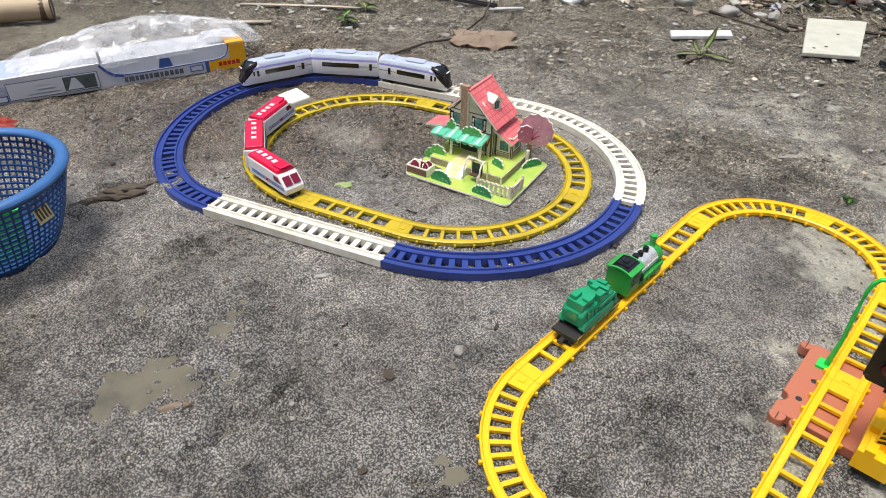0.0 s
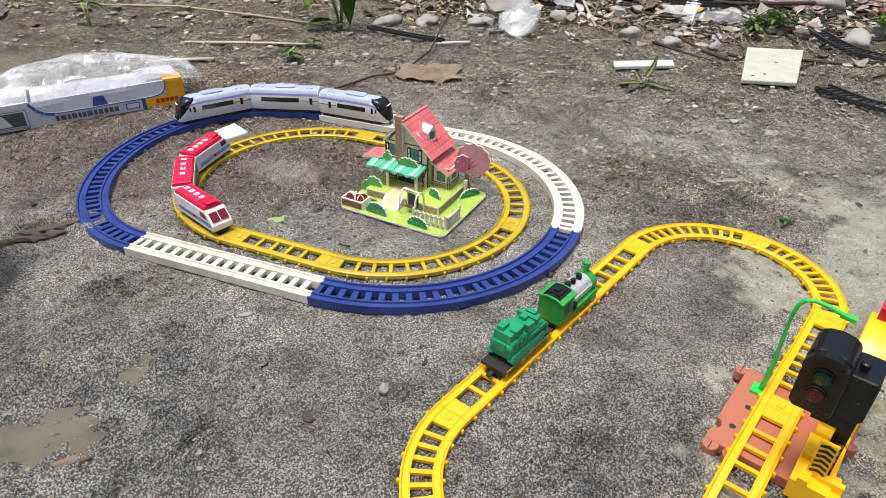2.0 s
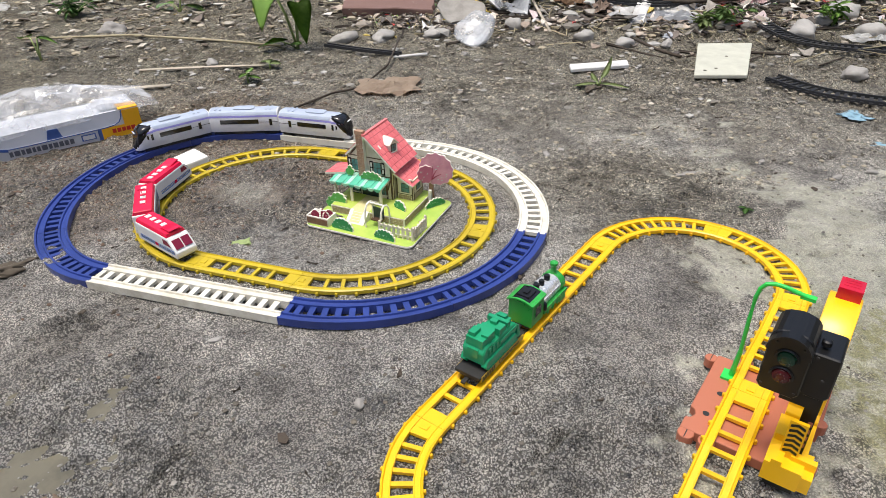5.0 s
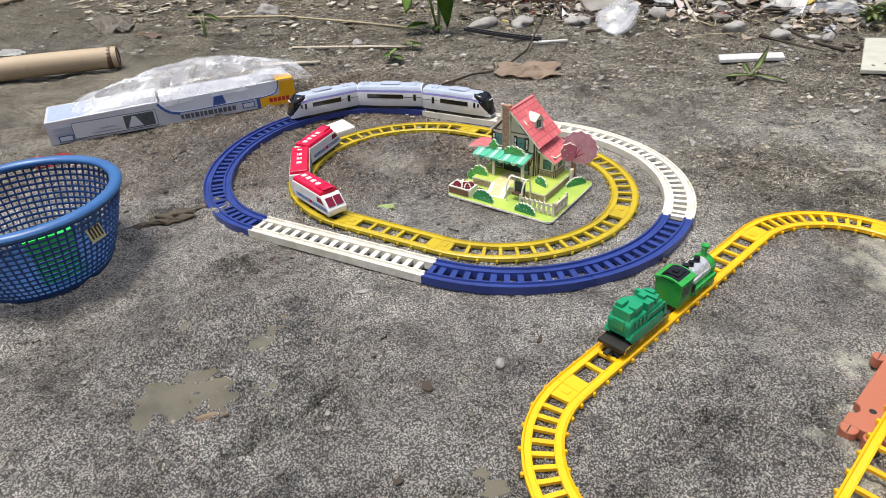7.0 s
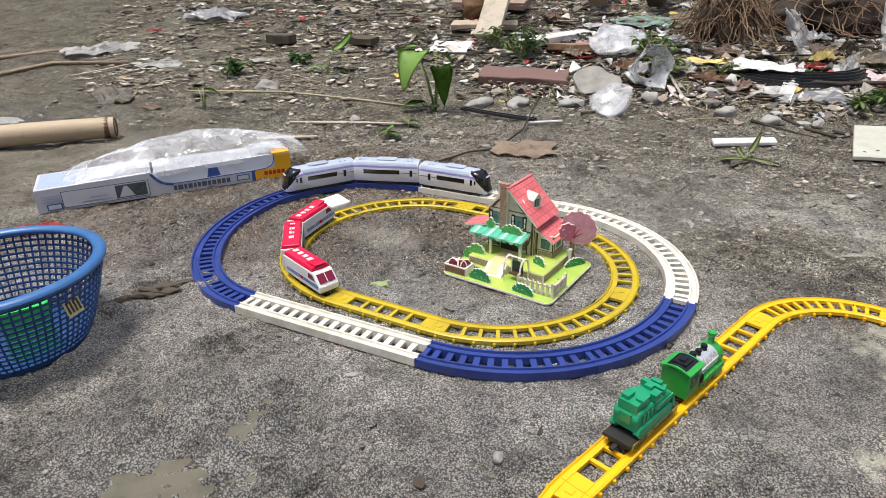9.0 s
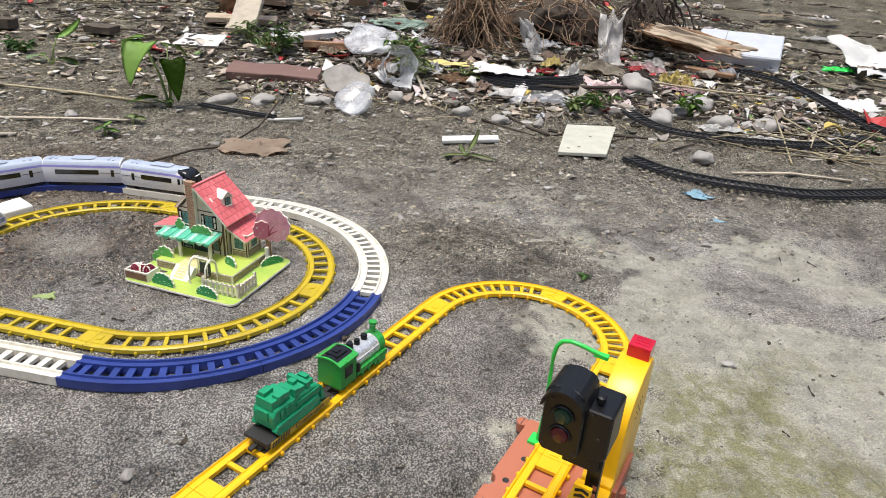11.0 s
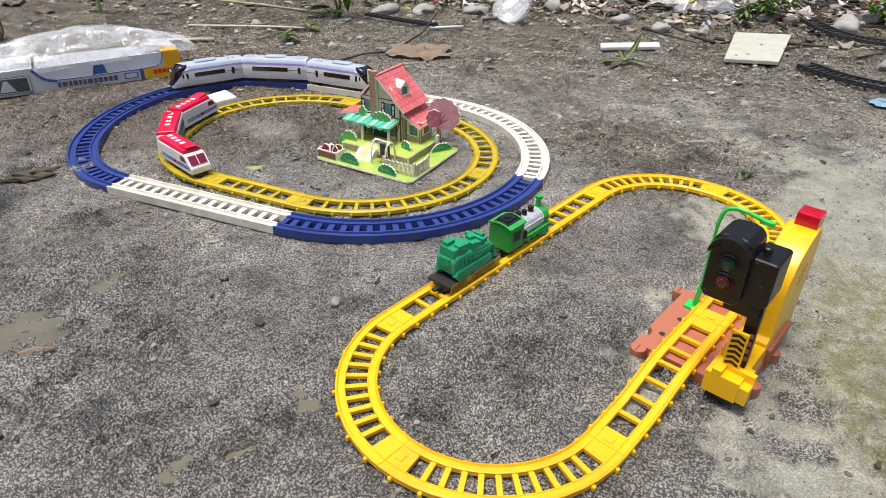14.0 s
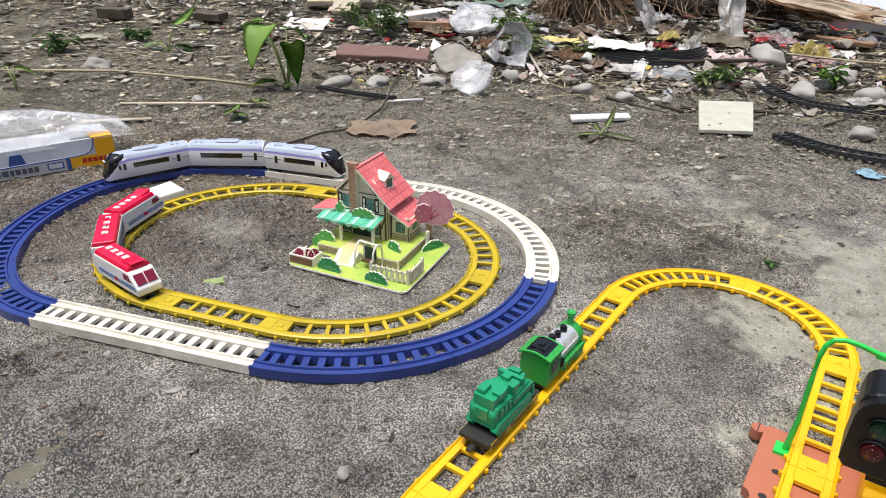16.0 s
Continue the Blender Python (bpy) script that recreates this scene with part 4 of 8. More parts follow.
M_GOLD = material("dull_brass_print", (0.32, 0.27, 0.12), 0.4, metal=0.5, vary=0.3, scale=150)
M_SIGN = plastic("ochre_sign", (0.55, 0.36, 0.03), 0.4)


def wheelset(parent, x, r, gauge, w=3.0, mt=None):
    """Two wheels on an axle, under a car."""
    for sgn in (-1, 1):
        m = pose(x * MM, sgn * gauge / 2 * MM, r * MM, 90, 0, 0)
        part("wheel", lathe(bmesh.new(), [((r - 0.6) * MM, -w / 2 * MM), (r * MM, (-w / 2 + 0.5) * MM), (r * MM, (w / 2 - 0.5) * MM), ((r - 0.6) * MM, w / 2 * MM)], 18, m), mt or M_DARK, parent)
    bm = bmesh.new()
    tube(bm, [(x * MM, -gauge / 2 * MM, r * MM), (x * MM, gauge / 2 * MM, r * MM)], 0.9 * MM, 6)
    part("axle", bm, M_DARK, parent)


PROF = [(15.2, 7.0), (16.6, 13.0), (17.0, 21.0), (16.6, 29.0), (15.0, 35.0), (12.4, 38.6), (7.0, 40.6), (0.0, 41.2)]


def half_width(z):
    for (a, za), (b, zb) in zip(PROF, PROF[1:]):
        if za <= z <= zb:
            return a + (b - a) * (z - za) / (zb - za)
    return PROF[-1][0]


def section(x, wk=1.0, top=1.0, low=0.0, skew=0.0):
    """One ring across a car body; skew leans its upper part back."""
    right = [(x - skew * (z - 7) / 34, w * wk, 7 + low + (z - 7) * top * (1 - low / 34)) for w, z in PROF]
    ring = right + [(a, -b, c) for a, b, c in right[-2::-1]]
    return [(a * MM, b * MM, c * MM) for a, b, c in ring]


def side_panel(x0, x1, z0, z1, proud=0.25, sign=1, wk=1.0, slant=0.0):
    """A thin plate that follows the side of the body."""
    bm = bmesh.new()
    zs = [z0 + (z1 - z0) * k / 4 for k in range(5)]
    grid = []
    for off in (proud, -0.6):
        grid.append([[bm.verts.new(((x + slant * (z - z0)) * MM, sign * (half_width(z) * wk + off) * MM, z * MM)) for x in (x0, x1)] for z in zs])
    o, i = grid
    for k in range(4):
        bm.faces.new((o[k][0], o[k][1], o[k + 1][1], o[k + 1][0]))
        bm.faces.new((i[k][0], i[k + 1][0], i[k + 1][1], i[k][1]))
        bm.faces.new((o[k][0], o[k + 1][0], i[k + 1][0], i[k][0]))
        bm.faces.new((o[k][1], i[k][1], i[k + 1][1], o[k + 1][1]))
    bm.faces.new((o[0][0], i[0][0], i[0][1], o[0][1]))
    bm.faces.new((o[4][0], o[4][1], i[4][1], i[4][0]))
    bmesh.ops.recalc_face_normals(bm, faces=bm.faces[:])
    return bm


def express_car(m, nose, label):
    """A car of the express, x forward, rail top at z = 0; nose: an end car with its black cab."""
    car = thing("express_car", label, "toy train", m, "cars of the express train")
    L = 122 if nose else 112
    h = L / 2
    if nose:
        rings = [section(-h, 0.94, 0.985), section(-h + 1.5), section(h - 36), section(h - 26, 0.99, 0.99), section(h - 17, 0.965, 0.95, 0.0, 1.0), section(h - 9, 0.91, 0.87, -1.0, 3), section(h - 3.5, 0.82, 0.78, -1.5, 5.5), section(h, 0.66, 0.66, -0.8, 9)]
    else:
        rings = [section(-h, 0.94, 0.985), section(-h + 1.5), section(h - 1.5), section(h, 0.94, 0.985)]
    body = part("body", loft(bmesh.new(), rings), M_BODY, car, "silver-white plastic body", True)
    body.data.set_sharp_from_angle(angle=radians(40))
    # roof shell
    bm = bmesh.new()
    x1 = h - 30 if nose else h - 2
    rs = []
    for x in (-h + 2, x1):
        right = [((half_width(z) + 0.35), z + 0.3) for z in (34.0, 36.5, 38.6)] + [(7.0, 41.1), (0.0, 41.7)]
        left = [(-w, z) for w, z in right[-2::-1]]
        rs.append([(x * MM, w * MM, z * MM) for w, z in right + left])
    loft(bm, rs)
    if nose:
        for v in bm.verts:
            if v.co.x > (x1 - 1) * MM:
                v.co.x += (1 - abs(v.co.y) / (14 * MM)) * 14 * MM
    roof = part("roof", bm, M_ROOF_GREY, car, "light grey ribbed roof")
    part("roof_unit", soften(prism(bmesh.new(), [(x * MM, y * MM) for x, y in ((-17, -6), (-13, -8), (13, -8), (17, -6), (17, 6), (13, 8), (-13, 8), (-17, 6))], 41.0 * MM, 43.0 * MM), 0.5 * MM), M_ROOF_GREY, roof)
    for x in ((-h + 14, -h + 22) if nose else (-h + 10, -h + 17, h - 20, h - 12)):
        part("roof_rib", slab(x, x + 3, -8.5, 8.5, 40.4, 42.0, 0.4), M_ROOF_GREY, roof)
    xr = h - 7 if nose else h - 1
    for s in (-1, 1):
        part("stripe", side_panel(-h + 1, xr - (22 if nose else 0), 31.0, 33.8, 0.3, s), M_PURPLE, body, "lavender stripe")
        if nose:
            part("stripe", side_panel(h - 29, h - 14, 30.0, 32.8, 0.35, s, 0.985, -0.2), M_PURPLE, body)
            part("window_band", side_panel(-h + 34, h - 38, 20.5, 27.5, 0.35, s), M_GLOSS_BLACK, body, "dark window band")
            part("door_window", side_panel(-h + 18, -h + 22.5, 17.5, 28, 0.35, s), M_GLOSS_BLACK, body)
            part("door_window", side_panel(h - 28, h - 24.5, 19, 28, 0.35, s, 0.992), M_GLOSS_BLACK, body)
            part("door_window", side_panel(h - 21, h - 18.5, 21, 27, 0.4, s, 0.978), M_GLOSS_BLACK, body)
        else:
            part("window_band", side_panel(-h + 32, h - 18, 20.5, 27.5, 0.35, s), M_GLOSS_BLACK, body, "dark window band")
            part("door_window", side_panel(-h + 10, -h + 14.5, 17.5, 28, 0.35, s), M_GLOSS_BLACK, body)
        part("side_line", side_panel(-h + 1, -h + 32, 22.8, 23.4, 0.28, s), M_BLACK, body)
    if nose:
        # black cab mask over the front
        bm = bmesh.new()
        rr = []
        for x, wk, top, low, skew in ((h - 36, 0.45, 1.012, 26, 2), (h - 26, 0.84, 1.01, 21, 2), (h - 17, 0.985, 0.975, 17, 1), (h - 9, 0.935, 0.9, 8, 3), (h - 3.0, 0.80, 0.80, 2.0, 5.5), (h + 0.7, 0.55, 0.66, 1.5, 9)):
            rr.append(section(x, wk, top, low, skew))
        loft(bm, rr)
        cab = part("cab_mask", bm, M_GLOSS_BLACK, car, "glossy black driver's cab", True)
        cab.data.set_sharp_from_angle(angle=radians(35))
        part("headlight_bar", slab(h - 5.2, h - 3.4, -6, 6, 31.5, 32.3, 0.2), M_BODY, cab)
    und = part("underframe", slab(-h + 4, h - (12 if nose else 4), -13.5, 13.5, 2.2, 8.2, 0.6), M_DARK, car, "black underframe")
    for x in (-h + 22, h - 30):
        wheelset(und, x, 5.0, 24)
    for x0 in (-16, 4):
        part("underfloor_box", slab(x0, x0 + 15, -15, 15, 3, 7, 0.5), M_DARK, und)
    part("coupling", soften(prism(bmesh.new(), [(x * MM, y * MM) for x, y in ((-h - 9, -2.5), (-h + 6, -3.5), (-h + 6, 3.5), (-h - 9, 2.5))], 4 * MM, 7 * MM), 0.4 * MM), M_BODY, car, "pale plastic coupling")
    return car


def place_on(path, s, length, z, backwards=False):
    """A car's pose: both ends on the track's middle line."""
    a, b = Vector(on_path(path, s - length * 0.36, 0, z)), Vector(on_path(path, s + length * 0.36, 0, z))
    d = b - a
    yaw = math.atan2(d.y, d.x) + (math.pi if backwards else 0)
    return Matrix.Translation((a + b) / 2) @ Matrix.Rotation(yaw, 4, "Z")


RAIL_Z = 0.0072
s_tail = 1.025
express_car(place_on(blue_path, s_tail + 0.061, 0.122, RAIL_Z, True), True, "tail car of a silver-white express with black cab")
express_car(place_on(blue_path, s_tail + 0.122 + 0.010 + 0.056, 0.112, RAIL_Z), False, "middle car of a silver-white express train")
express_car(place_on(blue_path, s_tail + 0.122 + 0.020 + 0.112 + 0.061, 0.122, RAIL_Z), True, "leading car of a silver-white express with black cab")


def commuter_car(m, end, label):
    """A white car with a crimson roof; end: a slanted cab with red glazing."""
    car = thing("commuter_car", label, "toy train", m, "cars of the red-roofed train")
    h, w = 41.5, 13.2
    side_ = [(-h, 6), (h - (0 if not end else 1), 6), (h, 9 if end else 6), (h, 14) if end else (h, 20), (h - 13, 29) if end else (h, 29), (-h, 29)]
    bm = prism(bmesh.new(), [(x * MM, z * MM) for x, z in side_], -w * MM, w * MM, UPRIGHT)
    body = part("body", soften(bm, 1.6 * MM, seg=2), M_WHITE, car, "glossy white body")
    rx1 = h - 16 if end else h - 1.5
    bm = bmesh.new()
    loft(bm, [[(x * MM, y * MM, z * MM) for x, y, z in ((-h + 1.5 + i * 0.8, -w + 0.6 + i * 2, 28.9 + 4.6 * i), (rx1 - i * 0.8, -w + 0.6 + i * 2, 28.9 + 4.6 * i), (rx1 - i * 0.8, w - 0.6 - i * 2, 28.9 + 4.6 * i), (-h + 1.5 + i * 0.8, w - 0.6 - i * 2, 28.9 + 4.6 * i))] for i in (0, 1)])
    roof = part("roof", soften(bm, 0.5 * MM), M_RED_ROOF, car, "crimson plastic roof")
    for x in ((-30, -16, -2, 12) if not end else (-34, -23, -12, -1)):
        part("roof_vent", slab(x, x + 6, -3.2, 3.2, 33.4, 34.4, 0.5), M_WHITE, roof)
    if end:
        part("roof_fairing", soften(prism(bmesh.new(), [(x * MM, z * MM) for x, z in ((5, 33.4), (24, 33.4), (27, 36.2), (22, 36.8), (9, 35.6))], -7.5 * MM, 7.5 * MM, UPRIGHT), 0.6 * MM), M_RED_ROOF, roof)
        # slanted windscreen, two panes
        for y0 in (-10.5, 0.7):
            p = part("windscreen", slab(-6, 6, y0, y0 + 9.8, 0, 0.5, 0.2), M_RED_GLASS, body, "dark red windscreen")
            p.matrix_basis = pose((h - 6.2) * MM, 0, 22 * MM + 0.0002, 0, 49, 0)
        for sgn in (-1, 1):
            bm = prism(bmesh.new(), [(x * MM, z * MM) for x, z in ((h - 24, 19.5), (h - 9, 19.5), (h - 15, 26), (h - 24, 26))], -0.25 * MM, 0.25 * MM, UPRIGHT)
            p = part("cab_window", bm, M_RED_GLASS, body)
            p.matrix_basis = pose(0, sgn * (w + 0.1) * MM, 0)
            for z0, z1, mt in ((11.5, 12.8, M_BLUE_LINE), (13.6, 14.2, M_BLACK), (15, 16, M_BLUE_LINE)):
                part("stripe", slab(-h + 8, h - 4, sgn * w - 0.2 if sgn > 0 else -w - 0.2, sgn * w + 0.2 if sgn > 0 else -w + 0.2, z0, z1, 0), mt, body)
            part("badge", slab(-2, 4, sgn * w - 0.3, sgn * w + 0.3, 12, 16, 0), M_RED_ROOF, body)
    else:
        for sgn in (-1, 1):
            y = sgn * w
            band = part("window_band", slab(-h + 5, h - 5, y - 0.2, y + 0.2, 13.5, 24, 0), M_BLACK, body, "printed window band")
            for k in range(5):
                x0 = -h + 6 + k * 14.3
                part("pane", slab(x0, x0 + 13.3, y - 0.35, y + 0.35, 14.4, 23.2, 0), M_GREY_WIN, band)
                part("pane_pattern", slab(x0 + 4, x0 + 8.5, y - 0.5, y + 0.5, 14.6, 20, 0), M_DARK, band)
            part("stripe", slab(-h + 3, h - 3, y - 0.25, y + 0.25, 8.0, 9.3, 0), M_BLUE_LINE, body)
            part("lettering_bar", slab(-16, 8, y - 0.25, y + 0.25, 9.8, 12.4, 0), M_BLACK, body)
            part("lettering_bar", slab(10, 22, y - 0.25, y + 0.25, 9.8, 12.4, 0), M_RED_GLASS, body)
    part("end_door", slab(-h - 0.5, -h, -5, 5, 8, 25, 0.3), M_WHITE, body)
    und = part("underframe", slab(-h + 3, h - 4, -10.5, 10.5, 3, 6.6, 0.5), M_DARK, car, "black underframe")
    for x in (-24, 24):
        wheelset(und, x, 4.4, 17, 2.6)
    part("coupling", slab(-h - 6, -h + 4, -1.6, 1.6, 3.2, 5.2, 0.3), M_DARK, car)
    return car


RED_Z = 0.0046
s_nose = -0.012 + 2 * INNER_L + 4 * iq
commuter_car(place_on(inner_path, s_nose - 0.0415, 0.083, RED_Z), True, "leading car of a white train with crimson roof")
mid = commuter_car(place_on(inner_path, s_nose - 0.0415 - 0.089, 0.083, RED_Z), False, "middle car of a white train with crimson roof")
commuter_car(place_on(inner_path, s_nose - 0.0415 - 0.178, 0.083, RED_Z, True), True, "tail car of a white train with crimson roof")
bm = bmesh.new()
tube(bm, [(-6 * MM, 0, 33.5 * MM), (2 * MM, 0, 38 * MM), (-3 * MM, 0, 43 * MM)], 0.9 * MM, 6)
tube(bm, [(-3 * MM, -5 * MM, 43 * MM), (-3 * MM, 5 * MM, 43 * MM)], 0.9 * MM, 6)
part("pantograph", bm, M_RED_ROOF, mid, "small red pantograph")


def steam_locomotive(m):
    lo = thing("steam_locomotive", "leaf green toy steam locomotive with chrome boiler", "toy locomotive", m, "green toy train")
    part("chassis", slab(-36, 30, -9.5, 9.5, 3, 9, 0.6), M_DARK, lo, "black chassis")
    for s in (-1, 1):
        run = part("running_board", slab(-14, 33, s * 12 - 2.2, s * 12 + 2.2, 9, 14, 0.6), M_LOCO, lo)
        for x in (-8, 2, 12, 22):
            part("moulded_bracket", slab(x, x + 3, s * 14 - 0.6, s * 14 + 0.6, 6, 11, 0.3), M_LOCO, run)
        part("piston", slab(18, 30, s * 12.5 - 2, s * 12.5 + 2, 4, 9.5, 0.8), M_LOCO, run)
    bm = lathe(bmesh.new(), [(11.0 * MM, -14 * MM), (11.0 * MM, 27 * MM)], 28, pose(0, 0, 19 * MM, 0, 90, 0))
    part("boiler", bm, M_SILVER, lo, "chrome boiler", True).data.set_sharp_from_angle(angle=radians(40))
    for x0, x1 in ((-14, -11), (25, 34)):
        bm = lathe(bmesh.new(), [(11.4 * MM, x0 * MM), (12.0 * MM, (x0 + 0.6) * MM), (12.0 * MM, (x1 - 1) * MM), (10.8 * MM, x1 * MM)], 28, pose(0, 0, 19 * MM, 0, 90, 0))
        part("boiler_ring", bm, M_LOCO, lo)
    front = part("smokebox_door", lathe(bmesh.new(), [(10.2 * MM, 33.8 * MM), (9.6 * MM, 34.6 * MM)], 24, pose(0, 0, 19 * MM, 0, 90, 0)), M_GOLD, lo, "dull brass smokebox door")
    for k in range(12):
        a = 2 * math.pi * k / 12
        part("door_rib", slab(34.4, 35.2, -0.5, 0.5, 3.5, 8.6, 0.1), M_LOCO, front).matrix_basis = Matrix.Translation((0, 0, 19 * MM)) @ Matrix.Rotation(a, 4, "X")
    part("lower_boiler", slab(-14, 30, -10, 10, 9, 17, 0.8), M_LOCO, lo)
    part("chimney", lathe(bmesh.new(), [(3.6 * MM, 28 * MM), (2.8 * MM, 32 * MM), (2.8 * MM, 38 * MM), (4.0 * MM, 40 * MM), (4.0 * MM, 42.5 * MM), (2.6 * MM, 42.5 * MM)], 16, pose(28 * MM, 0, 0)), M_LOCO, lo, "green flared chimney")
    for x, r, z in ((14, 3.1, 33), (3, 2.8, 33), (-8, 3.3, 35)):
        part("dome", lathe(bmesh.new(), [(r * MM, 28 * MM), (r * MM, (z - 1.5) * MM), (r * 0.6 * MM, z * MM), (r * 1.1 * MM, (z + 0.6) * MM), (r * 0.9 * MM, (z + 2) * MM)], 14, pose(x * MM, 0, 0)), M_BLACK, lo, "black dome")
    for s in (-1, 1):
        part("air_pump", lathe(bmesh.new(), [(2.2 * MM, 13 * MM), (2.6 * MM, 14 * MM), (2.6 * MM, 20 * MM), (1.6 * MM, 21.5 * MM)], 12, pose(-12 * MM, s * 12.5 * MM, 0)), M_BLACK, lo)
        part("hand_rail", slab(-10, 24, s * 11 - 0.4, s * 11 + 0.4, 22.4, 23.2, 0.2), M_SILVER, lo)
    # cab
    cab = bmesh.new()
    box(cab, -38 * MM, -15 * MM, -13 * MM, 13 * MM, 7 * MM, 33 * MM)
    cab_ob = part("cab", soften(cab, 1.0 * MM), M_LOCO, lo, "green cab")
    for s in (-1, 1):
        fr = part("window_frame", slab(-33.5, -20, s * 13 - 0.5, s * 13 + 0.5, 15.5, 29, 0.3), M_LOCO, cab_ob)
        part("window", slab(-32.3, -21.2, s * 13 - 0.7, s * 13 + 0.7, 16.7, 27.8, 0.2), M_GLOSS_BLACK, fr)
    bm = bmesh.new()
    arc = [(-14.4 + 28.8 * k / 8, 33 + 3.6 * math.sin(math.pi * k / 8)) for k in range(9)]
    loft(bm, [[(x * MM, y * MM, (z + dz) * MM) for y, z in arc for dz in (0.8,)] + [(x * MM, y * MM, (z - 0.9) * MM) for y, z in arc[::-1]] for x in (-40, -13.5)])
    rf = part("cab_roof", bm, M_LOCO, lo, "green-rimmed black cab roof")
    bm = bmesh.new()
    loft(bm, [[(x * MM, y * 0.86 * MM, (z + 1.3) * MM) for y, z in arc] + [(x * MM, y * 0.86 * MM, (z - 0.2) * MM) for y, z in arc[::-1]] for x in (-38, -15.5)])
    part("roof_panel", bm, M_GLOSS_BLACK, rf)
    part("roof_hatch", slab(-34, -20, -6.5, 6.5, 36.8, 38.6, 0.6), M_BLACK, rf)
    part("roof_vent", slab(-30, -24, -2.5, 2.5, 38.4, 39.8, 0.5), M_BLACK, rf)
    bm = bmesh.new()
    for k in range(7):
        y = -9 + 3 * k
        tube(bm, [(30 * MM, y * MM, 10 * MM), (40 * MM, y * 0.75 * MM, 2.4 * MM)], 0.7 * MM, 5)
    tube(bm, [(40 * MM, -7 * MM, 2.4 * MM), (42 * MM, 0, 2.2 * MM), (40 * MM, 7 * MM, 2.4 * MM)], 0.9 * MM, 6)
    part("cowcatcher", bm, M_BLACK, lo, "black slatted cowcatcher")
    for x, r in ((-28, 5.0), (-14, 5.0), (0, 5.0), (20, 3.4)):
        wheelset(lo, x, r, 16.5, 2.6)
    part("coupling", slab(-47, -36, -2.4, 2.4, 4, 6, 0.4), M_DARK, lo)
    return lo


def flat_wagon(m):
    wg = thing("flat_wagon", "black flat wagon carrying a deep green moulded machine", "toy wagon", m, "green toy train")
    deck = part("deck", slab(-39, 39, -13, 13, 9, 12, 0.6), M_DARK, wg, "black deck")
    part("frame", slab(-36, 36, -9, 9, 4, 9, 0.5), M_DARK, wg)
    for s in (-1, 1):
        sign = part("side_sign", slab(-36, 36, s * 13 - 0.6, s * 13 + 0.6, 5.5, 11.4, 0.2), M_SIGN, wg, "yellow and black sign board")
        bm = bmesh.new()
        for x in range(-35, -14, 3):
            prism(bm, [((x + a) * MM, z * MM) for a, z in ((0, 5.8), (1.5, 5.8), (2.7, 11.1), (1.2, 11.1))], (-s * 13 - 0.8) * MM, (-s * 13 + 0.8) * MM, UPRIGHT)
        part("hazard_bars", bm, M_BLACK, sign)
        cu = bpy.data.curves.new("lettering", "FONT")
        cu.body, cu.size, cu.extrude, cu.align_x = "Construction", 6.6 * MM, 0.15 * MM, "CENTER"
        tx = new("lettering_curve", cu)
        dg = bpy.context.evaluated_depsgraph_get()
        me_ = bpy.data.meshes.new_from_object(tx.evaluated_get(dg))
        bpy.data.objects.remove(tx)
        me_.materials.clear()
        me_.materials.append(M_BLACK)
        share("lettering", me_, sign, pose(10 * MM, s * 13.7 * MM, 6.6 * MM, 90, 0, 0 if s < 0 else 180) if s < 0 else pose(10 * MM, 13.7 * MM, 6.6 * MM, 90, 0, 180))
    for x in (-26, -16, 16, 26):
        wheelset(wg, x, 4.4, 16.5, 2.6)
    part("coupling", slab(-46, -38, -2, 2, 5, 7, 0.3), M_DARK, wg)
    # the load: a tracked machine moulded in one colour
    load = part("load_hull", soften(prism(bmesh.new(), [(x * MM, z * MM) for x, z in ((-27, 16), (24, 16), (29, 21), (27, 27), (18, 29), (-24, 31), (-28, 27))], -10.5 * MM, 10.5 * MM, UPRIGHT), 1.0 * MM), M_LOAD, wg, "deep green moulded machine")
    for s in (-1, 1):
        tr = part("crawler_track", soften(prism(bmesh.new(), [(x * MM, z * MM) for x, z in ((-24, 12), (22, 12), (27, 16), (24, 20), (-25, 20), (-28, 16))], (-s * 10 - 2.6) * MM, (-s * 10 + 2.6) * MM, UPRIGHT), 0.7 * MM), M_LOAD, load)
        for x in range(-24, 26, 4):
            part("track_link", slab(x, x + 2.4, s * 12.6 - 0.5, s * 12.6 + 0.5, 12.4, 13.8, 0.2), M_LOAD, tr)
        for k, x in enumerate((-20, -14, -8)):
            part("side_louvre", slab(x, x + 3, s * 10.5 - 0.8, s * 10.5 + 0.8, 22, 28, 0.3), M_LOAD, load)
        part("side_ledge", slab(-2, 26, s * 10 - 1.6, s * 10 + 1.6, 23, 26, 0.6), M_LOAD, load)
    for a in ((-26, -6, -8, 8, 30, 36.5), (-2, 10, -9.5, 4, 28, 33.5), (11, 24, -7, 7, 28, 31.5), (-20, -12, -9.5, -3, 36, 38.5), (-5, 4, 4, 9.5, 28, 32), (-24, -14, 1, 7, 36, 39.5), (12, 16, -10, 10, 30, 34), (-3, 2, -11, -6, 31, 36), (4, 9, -3, 3, 33, 36), (18, 23, -4, 4, 31, 34), (-28.5, -26, -5, 5, 22, 29)):
        part("load_block", slab(*a, 0.9), M_LOAD, load)
    bm = bmesh.new()
    prism(bm, [(x * MM, z * MM) for x, z in ((28, 13), (34, 13), (30, 24), (27.5, 26))], -12 * MM, 12 * MM, UPRIGHT)
    part("load_blade", soften(bm, 0.7 * MM), M_LOAD, load)
